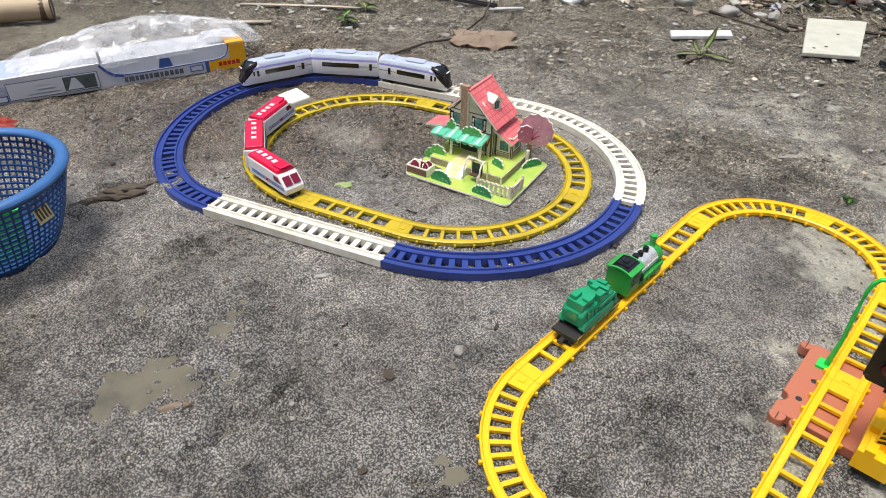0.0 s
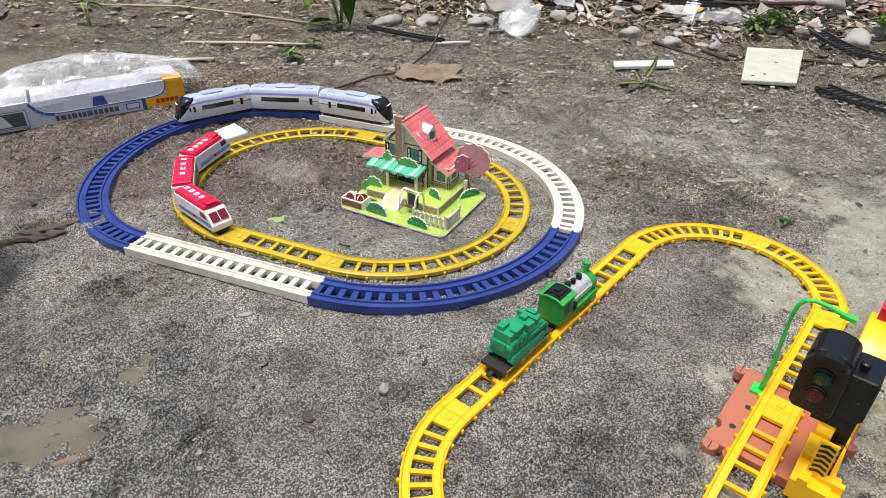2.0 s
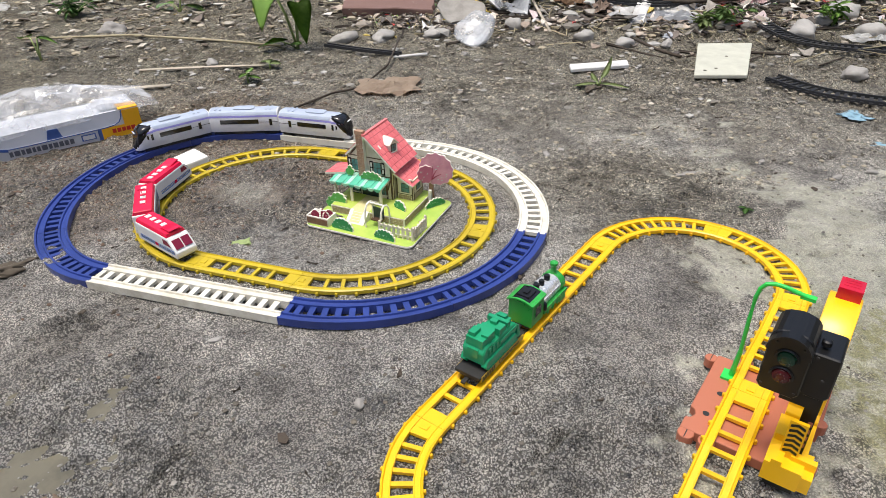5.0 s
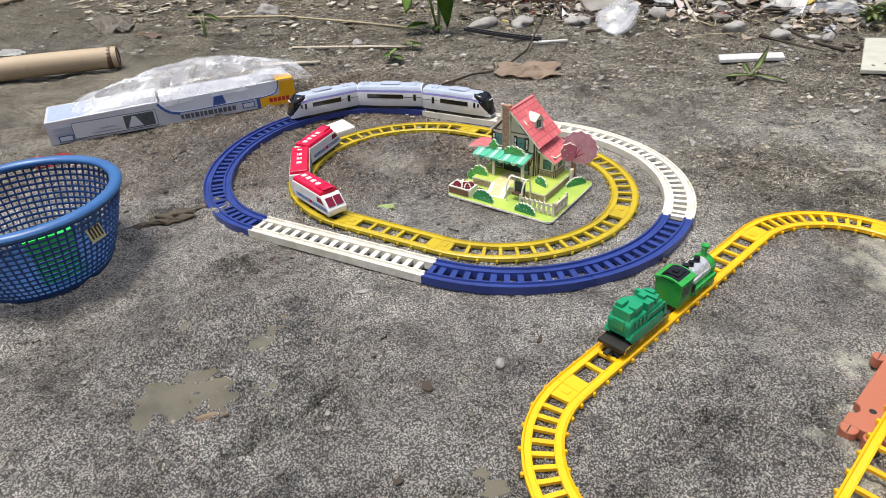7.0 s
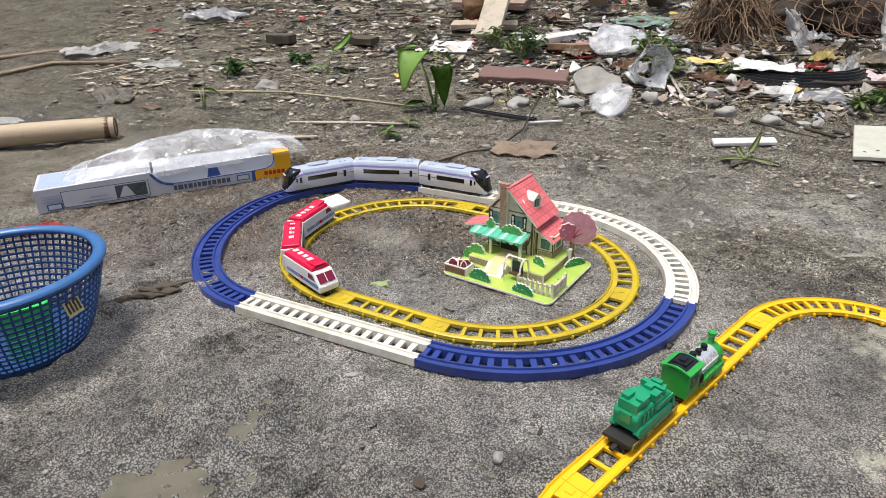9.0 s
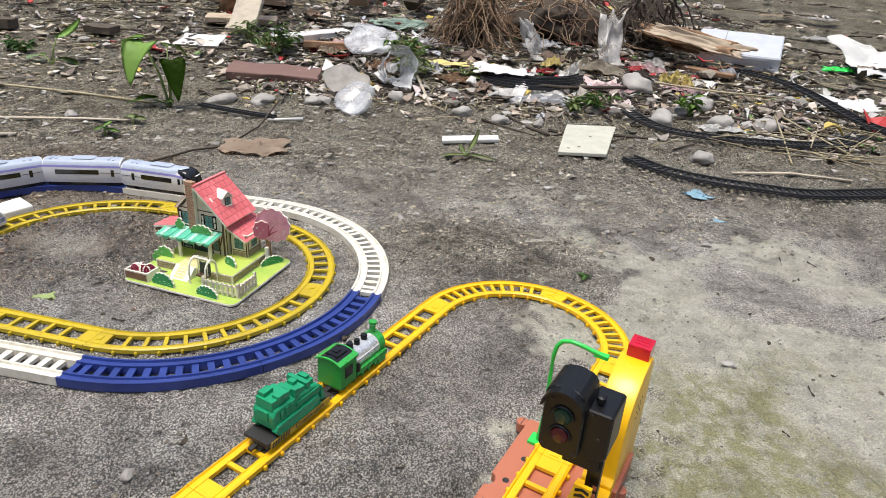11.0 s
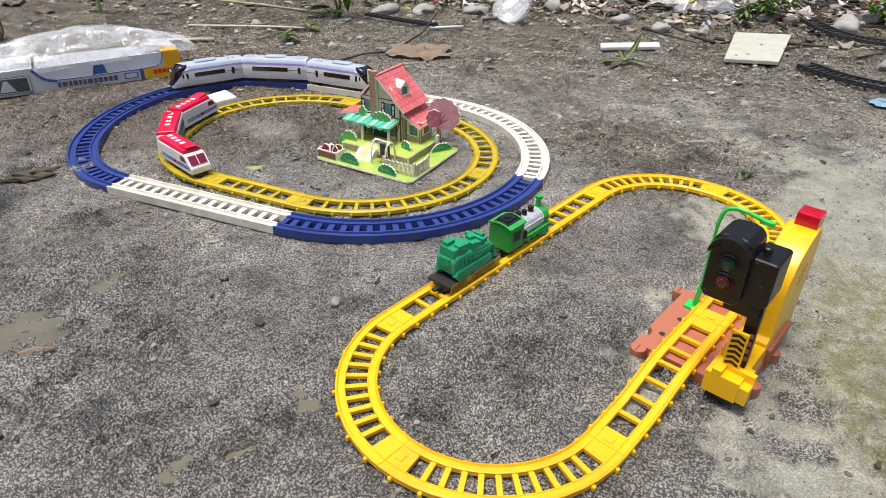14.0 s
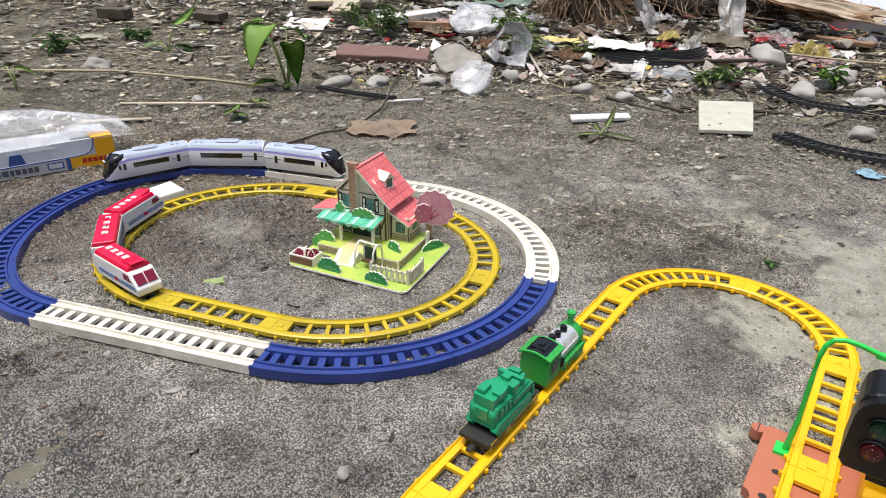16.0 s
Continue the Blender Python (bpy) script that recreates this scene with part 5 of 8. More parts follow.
    load.matrix_basis = Matrix.Translation((-2 * MM, 0, 12 * MM)) @ Matrix.Diagonal((1.0, 1.08, 1.28, 1)) @ Matrix.Translation((0, 0, -12 * MM))
    return wg


def s_far(u):
    """Arc length at the distance u along the loop's axis, on the straight next to the oval."""
    return S_L + 2 * sq + S_L / 2 - u


steam_locomotive(place_on(s_path, s_far(0.014), 0.07, 0.0044, True))
flat_wagon(place_on(s_path, s_far(-0.076), 0.07, 0.0044, True))

# ---- the crossing signal on its plate ----
AXIS = Matrix.Translation((0.462, -0.187, 0)) @ Matrix.Rotation(radians(S_ANG), 4, "Z") @ Matrix.Diagonal((1, -1, 1, 1))     # x along the rails, y outwards


def signed(bm):
    """Mesh built in the mirrored frame of the crossing, turned right side out in the world."""
    bmesh.ops.transform(bm, matrix=AXIS, verts=bm.verts[:])
    bmesh.ops.recalc_face_normals(bm, faces=bm.faces[:])
    return bm


def knob(cx, cy, r, n=14):
    return [(cx + r * math.cos(2 * math.pi * k / n), cy + r * math.sin(2 * math.pi * k / n)) for k in range(n)]


plate = thing("crossing_plate", "terracotta plastic base plate with jigsaw knobs", "toy base plate")
bm = prism(bmesh.new(), [(x * MM, y * MM) for x, y in ((-67, 66), (-54, 66), (-52, 70), (-47, 72), (-42, 70), (-40, 66), (34, 66), (36, 68), (36, 153), (34, 155), (-65, 155), (-67, 153))], 0, 10 * MM)
body = part("plate_body", signed(soften(bm, 0.6 * MM)), M_TERRA, plate)
for cx, cy, r in ((-70, 72, 6.5), (-70, 88, 6.5), (30, 62, 5.5), (-50, 157, 6.5), (0, 157, 5), (40, 140, 6), (40, 90, 6)):
    bm = prism(bmesh.new(), [(x * MM, y * MM) for x, y in knob(cx, cy, r)], 0, 9.4 * MM)
    part("knob", signed(soften(bm, 0.5 * MM)), M_TERRA, body)
    bm = box(bmesh.new(), (cx - r * 0.9) * MM, (cx + r * 0.9) * MM, (cy - 0.4) * MM, (cy + 0.4) * MM, 9.2 * MM, 9.55 * MM)
    part("knob_slit", signed(bm), M_DARK, body)
# screw holes drawn as flat dark discs, the shade inside them as colour
for cx, cy in ((-42, 79), (-13, 82), (20, 140)):
    bm = lathe(bmesh.new(), [(2.7 * MM, 9.8 * MM), (2.7 * MM, 10.15 * MM)], 16, pose(cx * MM, cy * MM, 0))
    part("screw_hole", signed(bm), M_DARK, body)
lampost = thing("toy_street_lamp", "bright green plastic toy street lamp on the plate", "toy lamp")
bm = box(bmesh.new(), 6 * MM, 19 * MM, 76 * MM, 90 * MM, 10 * MM, 12.4 * MM)
foot = part("foot", signed(soften(bm, 0.4 * MM)), M_LAMP_GREEN, lampost)
bm = bmesh.new()
tube(bm, [(13 * MM, 83 * MM, 12 * MM), (13 * MM, 85 * MM, 40 * MM)], 2.4 * MM, 10, 2.0 * MM)
part("lower_post", signed(bm), M_LAMP_GREEN, lampost)
bm = bmesh.new()
tube(bm, [(x * MM, y * MM, z * MM) for x, y, z in ((13, 85, 39), (12.4, 84.5, 76), (12.2, 84.5, 97), (12.4, 86, 106), (12.8, 89.5, 111.5), (13.5, 96, 113.5), (14.5, 104, 112.5), (16, 115, 109.5), (17, 123, 107.5))], 1.7 * MM, 10, 1.9 * MM)
part("arm", signed(bm), M_LAMP_GREEN, lampost)
bm = box(bmesh.new(), 14.5 * MM, 19.5 * MM, 114 * MM, 125 * MM, 106.5 * MM, 109.5 * MM)
part("lamp_head", signed(soften(bm, 0.8 * MM)), M_LAMP_GREEN, lampost)

sig = thing("crossing_signal", "yellow toy crossing signal with black lamp heads", "toy signal")
slope = [(-26, 4), (46, 4), (46, 88), (44, 100), (38, 108), (28, 111), (14, 109), (0, 103), (-12, 94), (-19, 84), (-21, 72), (-21, 34), (-26, 30)]
bm = prism(bmesh.new(), [(x * MM, z * MM) for x, z in slope], -154 * MM, -131 * MM, UPRIGHT)
tower = part("tower", signed(soften(bm, 1.2 * MM, 30, 2)), M_YELLOW, sig, "golden yellow rounded tower", True)
tower.data.set_sharp_from_angle(angle=radians(42))
bm = box(bmesh.new(), -81 * MM, -26 * MM, 129 * MM, 154 * MM, 9 * MM, 27 * MM)
part("battery_box", signed(soften(bm, 1.0 * MM, seg=2)), M_YELLOW, sig, "yellow battery box")
bm = box(bmesh.new(), -77 * MM, -30 * MM, 132 * MM, 152 * MM, 1 * MM, 7.4 * MM)
part("battery_base", signed(bm), M_BLACK, sig)
for a in ((-81, -64, 133, 140, 26, 31), (-71, -66, 144, 161, 24, 31), (-56, -44, 130, 142, 26, 33), (-67, -61, 151, 158, 26, 30), (-80, -70, 150, 161, 10, 24)):
    bm = box(bmesh.new(), *[v * MM for v in a])
    part("lever", signed(soften(bm, 0.8 * MM)), M_YELLOW, sig)
bm = box(bmesh.new(), -20 * MM, 30 * MM, 153 * MM, 157 * MM, 6 * MM, 22 * MM)
part("side_foot", signed(soften(bm, 1 * MM)), M_TERRA, sig)
# sound holes: dark discs on the surface, their shade put into the colour
for k in range(9):
    cx, cz = 10 + 6 * (k % 3), 70 + 6 * (k // 3)
    bm = lathe(bmesh.new(), [(1.1 * MM, 153.6 * MM), (1.1 * MM, 154.25 * MM)], 8, Matrix(((1, 0, 0, cx * MM), (0, 0, 1, 0), (0, -1, 0, cz * MM), (0, 0, 0, 1))))
    part("sound_hole", signed(bm), M_TIMBER, tower)
# red beacon
bm = box(bmesh.new(), 25 * MM, 42 * MM, 135.5 * MM, 152 * MM, 109 * MM, 120.5 * MM)
beacon = part("beacon", signed(soften(bm, 2.2 * MM, seg=3)), M_RED_CLEAR, sig, "red translucent beacon")
for cx in (30.5, 34.5, 38.5):
    bm = box(bmesh.new(), (cx - 0.6) * MM, (cx + 0.6) * MM, 138 * MM, 149.5 * MM, 120.3 * MM, 120.9 * MM)
    part("beacon_rib", signed(bm), M_RED_CLEAR, beacon)
# post with hazard stripes
bm = box(bmesh.new(), -61 * MM, -55 * MM, 141 * MM, 150 * MM, 26 * MM, 92 * MM)
post = part("post", signed(soften(bm, 0.6 * MM)), M_BLACK, sig)
bm = box(bmesh.new(), -66 * MM, -50 * MM, 124 * MM, 148 * MM, 74 * MM, 86 * MM)
part("neck", signed(soften(bm, 2.5 * MM, seg=2)), M_BLACK, sig, "black neck under the lamp heads")
bm = box(bmesh.new(), -70 * MM, -67 * MM, 136 * MM, 148 * MM, 27 * MM, 62 * MM)
board = part("hazard_board", signed(soften(bm, 0.5 * MM)), M_YELLOW, sig, "yellow board with black stripes")
for k in range(6):
    z = 32 + 4.9 * k
    bm = prism(bmesh.new(), [(y * MM, zz * MM) for y, zz in ((137.2, z), (142, z + 2), (146.8, z), (146.8, z + 2.4), (142, z + 4.4), (137.2, z + 2.4))], -70.3 * MM, -69.9 * MM, SIDEWAYS)
    part("stripe", signed(bm), M_BLACK, board)
for k in range(4):
    bm = box(bmesh.new(), -61.4 * MM, -60.9 * MM, 146.5 * MM, 149.4 * MM, (34 + 7 * k) * MM, (38 + 7 * k) * MM)
    part("stripe", signed(bm), M_TERRA, post)


def signal_head(y0, y1, z0, z1, x0, x1, r):
    """A box with rounded top corners, its face towards lower x."""
    pts = [(y0 + 3, z0), (y1 - 3, z0), (y1, z0 + 4)]
    for cx, a0 in ((y1 - r, 0), (y0 + r, 90)):
        for k in range(5):
            a = radians(a0 + 90 * k / 4)
            pts.append((cx + r * math.cos(a), z1 - r + r * math.sin(a)))
    pts.append((y0, z0 + 4))
    return soften(prism(bmesh.new(), [(y * MM, z * MM) for y, z in pts], x0 * MM, x1 * MM, SIDEWAYS), 1.0 * MM, 40)


TWIST = Matrix.Translation((-60 * MM, 125 * MM, 0)) @ Matrix.Rotation(radians(0), 4, "Z") @ Matrix.Translation((62 * MM, -125 * MM, 0))


def twisted(bm):
    bmesh.ops.transform(bm, matrix=TWIST, verts=bm.verts[:])
    return signed(bm)


head = part("lamp_head", twisted(signal_head(108, 135, 83, 136, -76, -48, 9)), M_BLACK, sig, "black two-lens signal head")
for z, mt, nm in ((114, M_GREEN_LENS, "green_lens"), (99, M_RED_LENS, "red_lens")):
    m = Matrix(((0, 0, -1, -75.8 * MM), (1, 0, 0, 121.5 * MM), (0, 1, 0, z * MM), (0, 0, 0, 1)))
    lens = part(nm, twisted(lathe(bmesh.new(), [(6.2 * MM, 0), (5.4 * MM, 1.2 * MM), (3.0 * MM, 2.0 * MM), (0.6 * MM, 2.2 * MM)], 20, m)), mt, head)
    rim_ = bmesh.new()
    tube(rim_, [(-76.6 * MM, (121.5 + 7.4 * math.cos(radians(a))) * MM, (z + 7.4 * math.sin(radians(a))) * MM) for a in range(0, 181, 20)], 0.8 * MM, 5)
    part("lens_rim", twisted(rim_), M_BLACK, head)
    for k in range(7):
        a = 2 * math.pi * k / 7
        bm = bmesh.new()
        bmesh.ops.create_icosphere(bm, subdivisions=1, radius=0.6 * MM, matrix=Matrix.Translation((-77.7 * MM, (121.5 + 2.6 * math.cos(a)) * MM, (z + 2.6 * math.sin(a)) * MM)))
        part("lens_bead", twisted(bm), mt, lens)
# rounded hood that juts out over the lenses
hood = bmesh.new()
arc_ = [(121.5 + 13.9 * math.cos(radians(a)), 122.5 + 14.0 * math.sin(radians(a))) for a in range(0, 181, 15)]
inner_ = [(121.5 + 12.2 * math.cos(radians(a)), 122.5 + 12.2 * math.sin(radians(a))) for a in range(180, -1, -15)]
prism(hood, [(y * MM, z * MM) for y, z in arc_ + inner_], -83 * MM, -48.5 * MM, SIDEWAYS)
part("hood", twisted(hood), M_BLACK, head, "black rounded hood")
for y, z in ((113, 125), (130, 125), (111, 88), (132, 88)):
    part("screw", twisted(lathe(bmesh.new(), [(1.1 * MM, 0), (0.9 * MM, 0.7 * MM)], 8, Matrix(((0, 0, -1, -76 * MM), (1, 0, 0, y * MM), (0, 1, 0, z * MM), (0, 0, 0, 1))))), M_DARK, head)
back = part("bell_box", twisted(signal_head(133.5, 152, 85, 122, -70, -40, 2.5)), M_BLACK, sig, "black square box beside the lamps")
part("box_button", twisted(lathe(bmesh.new(), [(3.2 * MM, 124 * MM), (3.2 * MM, 127.5 * MM), (2.0 * MM, 128.5 * MM)], 14, pose(-60 * MM, 140 * MM, 0))), M_BLACK, back)
for y, z in ((138, 119), (145, 102)):
    part("screw", twisted(lathe(bmesh.new(), [(1.2 * MM, 0), (1.0 * MM, 0.7 * MM)], 8, Matrix(((0, 0, -1, -70 * MM), (1, 0, 0, y * MM), (0, 1, 0, z * MM), (0, 0, 0, 1))))), M_DARK, back)

# ---- package, basket and other things on the earth ----
M_BOX = printed("white_carton_print", (0.62, 0.63, 0.66), (0.52, 0.54, 0.58), rough=0.35, scale=12, vary=0.1)
M_PALEBLUE = printed("pale_blue_print", (0.42, 0.50, 0.70), rough=0.35)
M_ORANGE = printed("orange_carton_print", (0.85, 0.42, 0.01), rough=0.35)
M_NAVY = printed("navy_carton_print", (0.05, 0.11, 0.34), rough=0.35)
M_INK = printed("grey_ink", (0.10, 0.11, 0.14), rough=0.45)
M_PHOTO = printed("dark_photo_print", (0.08, 0.10, 0.10), (0.03, 0.04, 0.04), rough=0.35, scale=160)
M_TRAY = printed("translucent_tray_plastic", (0.72, 0.74, 0.78), rough=0.2, scale=20)
M_REDINK = printed("red_ink", (0.55, 0.03, 0.015), rough=0.4)
M_BASKET = plastic("faded_blue_plastic", (0.016, 0.065, 0.205), 0.42, tint=(0.009, 0.04, 0.13))
M_RIM = plastic("blue_rim_plastic", (0.05, 0.155, 0.38), 0.35, tint=(0.032, 0.105, 0.28))


def film(name, amount, rough=0.12, color=(0.8, 0.82, 0.85)):
    """Thin clear plastic: part of the light goes straight through, the rest is shiny."""
    mt = bpy.data.materials.new(name)
    mt.use_nodes = True
    nt = mt.node_tree
    b = nt.nodes["Principled BSDF"]
    b.inputs["Base Color"].default_value = (*color, 1)
    b.inputs["Roughness"].default_value = rough
    b.inputs["Specular IOR Level"].default_value = 0.9
    tr = nt.nodes.new("ShaderNodeBsdfTransparent")
    mx = nt.nodes.new("ShaderNodeMixShader")
    tc = nt.nodes.new("ShaderNodeTexCoord")
    no = nt.nodes.new("ShaderNodeTexNoise")
    no.inputs["Scale"].default_value, no.inputs["Detail"].default_value = 26, 5
    rg = nt.nodes.new("ShaderNodeMapRange")
    rg.inputs["From Min"].default_value, rg.inputs["From Max"].default_value = 0.35, 0.7
    rg.inputs["To Min"].default_value, rg.inputs["To Max"].default_value = amount * 0.45, min(1.0, amount * 1.6)
    nt.links.new(tc.outputs["Object"], no.inputs["Vector"])
    nt.links.new(no.outputs["Fac"], rg.inputs["Value"])
    nt.links.new(rg.outputs[0], mx.inputs[0])
    nt.links.new(tr.outputs[0], mx.inputs[1])
    nt.links.new(b.outputs[0], mx.inputs[2])
    nt.links.new(mx.outputs[0], nt.nodes["Material Output"].inputs["Surface"])
    bp = nt.nodes.new("ShaderNodeBump")
    bp.inputs["Strength"].default_value, bp.inputs["Distance"].default_value = 0.5, 0.004
    nt.links.new(no.outputs["Fac"], bp.inputs["Height"])
    nt.links.new(bp.outputs[0], b.inputs["Normal"])
    return mt


M_FILM = film("clear_plastic_film", 0.36, 0.15)
M_HAZE = film("hazy_plastic_film", 0.7, 0.5, (0.50, 0.49, 0.47))
M_MILKY = film("milky_plastic_film", 0.5, 0.25, (0.62, 0.64, 0.66))

PACK = pose(-0.615, -0.142, 0.0, 0, 0, 52.6)
pack = thing("train_carton", "long white and blue toy carton with an orange end", "carton", PACK)
LB, DB, HB = 402, 88, 44
# the carton is lower towards one end and has an open window along its top edge
bm = bmesh.new()
WINDOW = [(172, 40), (180, 29), (189, 22), (203, 18.5), (230, 18), (345, 20), (359, 21.5), (367, 25), (371, 31), (374, HB)]
prism(bm, [(0, 0), (LB * MM, 0), (LB * MM, HB * MM)] + [(x * MM, z * MM) for x, z in WINDOW[::-1]] + [(0, 36 * MM)], -1.2 * MM, 0, UPRIGHT)
front = part("front_panel", bm, M_BOX, pack, "printed carton front")
part("back_panel", slab(0, LB, DB - 1.2, DB, 0, 38, 0.2), M_BOX, pack)
part("bottom", slab(0, LB, 1.2, DB - 1.2, 0, 1.2, 0), M_BOX, pack)
part("end_panel", slab(-0.2, 1.2, 1.2, DB - 1.2, 0, 36, 0.2), M_BOX, pack)
part("end_panel", slab(LB - 1.2, LB + 0.2, 1.2, DB - 1.2, 0, 42, 0.2), M_BOX, pack)
lid = part("top_flap", slab(0, 172, 0, DB, 0, 1.2, 0.2), M_BOX, pack)
lid.matrix_basis = pose(0, 0, 36.2 * MM, 0, -1.3, 0)
part("lid_print", slab(4, 60, 8, DB - 6, 1.2, 1.5, 0), M_PALEBLUE, lid, "pale blue lid print")
rt = part("top_flap", slab(372, LB, 0, 30, HB, HB + 1.2, 0.2), M_ORANGE, pack, "orange end of the lid")
part("top_flap", slab(347, LB - 2, 24, DB, HB - 3, HB - 1.8, 0.2), M_TRAY, pack)
bm = bmesh.new()
for p, q in zip(WINDOW, WINDOW[1:]):
    d = Vector((q[0] - p[0], q[1] - p[1])).normalized()
    k = Vector((d.y, -d.x)) * (4.5 if p[0] < 190 else 1.5)
    prism(bm, [(a * MM, c * MM) for a, c in (p, q, (q[0] + k.x, q[1] + k.y), (p[0] + k.x, p[1] + k.y))], 1.25 * MM, 1.7 * MM, UPRIGHT)
part("window_edge", bm, M_NAVY, front, "navy edge of the carton window")
fl = part("end_flap", slab(LB, LB + 26, 12, DB - 12, 0, 1.2, 0.2), M_TRAY, pack, "torn end flap")
fl.matrix_basis = pose(0, 0, 36 * MM, 0, 12, 0)
# clear tray seen in the window
bm = bmesh.new()
prism(bm, [(x * MM, z * MM) for x, z in ((174, 12), (373, 12), (373, 43), (174, 39))], -6 * MM, -3.5 * MM, UPRIGHT)
part("tray", bm, M_TRAY, pack, "clear tray edge")
part("tray_floor", slab(176, 370, 8, DB - 6, 37, 38.5, 0), M_TRAY, pack)
FP = -1.6
for nm, mt, x0, x1, z0, z1 in (("label_frame", M_INK, 36, 165, 4, 31), ("label_field", M_BOX, 37, 164, 5, 30), ("photo", M_PHOTO, 114, 161, 6.5, 28.5), ("logo_patch", M_NAVY, 13, 35, 3, 13), ("logo_field", M_BOX, 15, 33, 4.5, 11.5), ("orange_end", M_ORANGE, 338, LB, 0.5, 19),
                             ("orange_side", M_ORANGE, 375, LB, 19, HB - 1), ("navy_edge", M_NAVY, 332, 338, 0.5, 19), ("number_patch", M_NAVY, 306, 328, 5, 15), ("number_field", M_BOX, 308, 326, 6.5, 13.5)):
    off = {"label_field": 0.25, "photo": 0.45, "number_field": 0.25, "logo_field": 0.25}.get(nm, 0.0)
    part(nm, slab(x0, x1, FP - off, -1.1, z0, z1, 0), mt, front)
rng = random.Random(8)
x = 202
while x < 296:
    w = rng.uniform(4, 8)
    part("lettering_bar", slab(x, x + w, FP, -1.1, 5.5, 13.5, 0), M_INK, front)
    x += w + 2
for k in range(3):
    part("lettering_bar", slab(62 + 14 * (k > 0), 108 - 6 * k, FP - 0.25, -1.1, 8 + 6 * k, 10.5 + 6 * k, 0), M_ROOF_GREY, front)
for k in range(3):
    part("lettering_bar", slab(8, 36, FP, -1.1, 16 + 4.5 * k, 18.2 + 4.5 * k, 0), M_ROOF_GREY, front)
for k in range(5):
    part("logo_bar", slab(354 + 7.5 * k, 360 + 7.5 * k, FP - 0.25, -1.1, 8, 15, 0), M_REDINK, front)
part("photo_train", soften(prism(bmesh.new(), [(x * MM, z * MM) for x, z in ((118, 8), (142, 8), (132, 26), (127, 26))], 1.9 * MM, 2.15 * MM, UPRIGHT), 0.05 * MM), M_BOX, front)
bm = bmesh.new()
prism(bm, [(x * MM, z * MM) for x, z in ((257, 14), (282, 14), (277, 34), (262, 34))], -3.4 * MM, -2.0 * MM, UPRIGHT)
part("blue_strut", bm, M_NAVY, pack)


def crumple(lx, ly, nx_, ny_, height, seed, edge=0.3):
    """A crumpled sheet of film, domed in its middle."""
    me_ = bmesh.new()
    xs, ys = np.meshgrid(np.linspace(0, lx, nx_), np.linspace(0, ly, ny_))
    n1, n2 = fbm(xs, ys * 0.6, 7, seed, 3), fbm(xs, ys, 34, seed + 9, 2)
    fold = np.abs(fbm(xs * 0.6 + ys * 1.1, ys, 24, seed + 4, 2) - 0.5) * 2
    dome = np.sin(np.pi * np.clip(xs / lx, 0, 1)) ** 0.55 * np.sin(np.pi * np.clip(ys / ly, 0, 1)) ** 0.45
    z = dome * (height * (0.55 + 0.55 * n1)) + 0.004 * (n2 - 0.5) - 0.014 * (1 - fold) ** 3 * dome
    dx, dy = 0.012 * (fbm(xs, ys, 28, seed + 21) - 0.5), 0.02 * (fbm(xs, ys, 24, seed + 31) - 0.5)
    vs = [[me_.verts.new((float(xs[j, i] + dx[j, i]), float(ys[j, i] + dy[j, i]), float(max(0.0, z[j, i])))) for i in range(nx_)] for j in range(ny_)]
    for j in range(ny_ - 1):
        for i in range(nx_ - 1):
            me_.faces.new((vs[j][i], vs[j][i + 1], vs[j + 1][i + 1], vs[j + 1][i]))
    return me_


bag = single("plastic_bag", crumple(0.41, 0.120, 72, 24, 0.058, 5), M_FILM, "crumpled clear plastic bag lying on the carton", "plastic bag", PACK @ pose(0.03, -0.002, 0.0285, 0, -1.5, 1.5))

# basket
BASK = pose(-0.283, -0.381, 0.0)
basket = thing("plastic_basket", "round blue plastic mesh basket with a thick rim", "basket", BASK)
R0, R1, HBK = 0.066, 0.0985, 0.088


def bask(t, a, off=0.0):
    r = R0 + (R1 - R0) * t ** 0.75 + off
    return (r * math.cos(a), r * math.sin(a), 0.003 + (HBK - 0.003) * t)


bm = bmesh.new()
n_rib = 72
for k in range(n_rib):
    a = 2 * math.pi * k / n_rib
    loft(bm, [[bask(t, a - w_, o) for w_, o in ((0.0105, 0), (-0.0105, 0), (-0.0105, 0.0013), (0.0105, 0.0013))] for t in np.linspace(0.0, 1.0, 7)])
part("wall_ribs", bm, M_BASKET, basket, "upright lattice ribs")
for j in range(13):
    t = 0.04 + 0.92 * j / 12
    r, z = R0 + (R1 - R0) * t ** 0.75, 0.003 + (HBK - 0.003) * t
    part("wall_ring", lathe(bmesh.new(), [((r - 0.0006), z - 0.0010), (r + 0.0016, z - 0.0010), (r + 0.0016, z + 0.0010), (r - 0.0006, z + 0.0010), (r - 0.0006, z - 0.0010)], 84, caps=False), M_BASKET, basket)
part("base", lathe(bmesh.new(), [(R0 + 0.001, 0.0), (R0 + 0.001, 0.004)], 48), M_BASKET, basket)
rim_prof = [(R1 - 0.002 + 0.0068 * math.cos(b), HBK + 0.0045 * math.sin(b) + 0.002) for b in (2 * math.pi * k / 12 for k in range(13))]
part("rim", lathe(bmesh.new(), rim_prof, 72, caps=False), M_RIM, basket, "thick rolled blue rim", True)
a = radians(8)
tag = part("tag", slab(-9, 9, -0.5, 0.5, -9, 9, 0.3), M_PATH, basket, "faded paper tag")
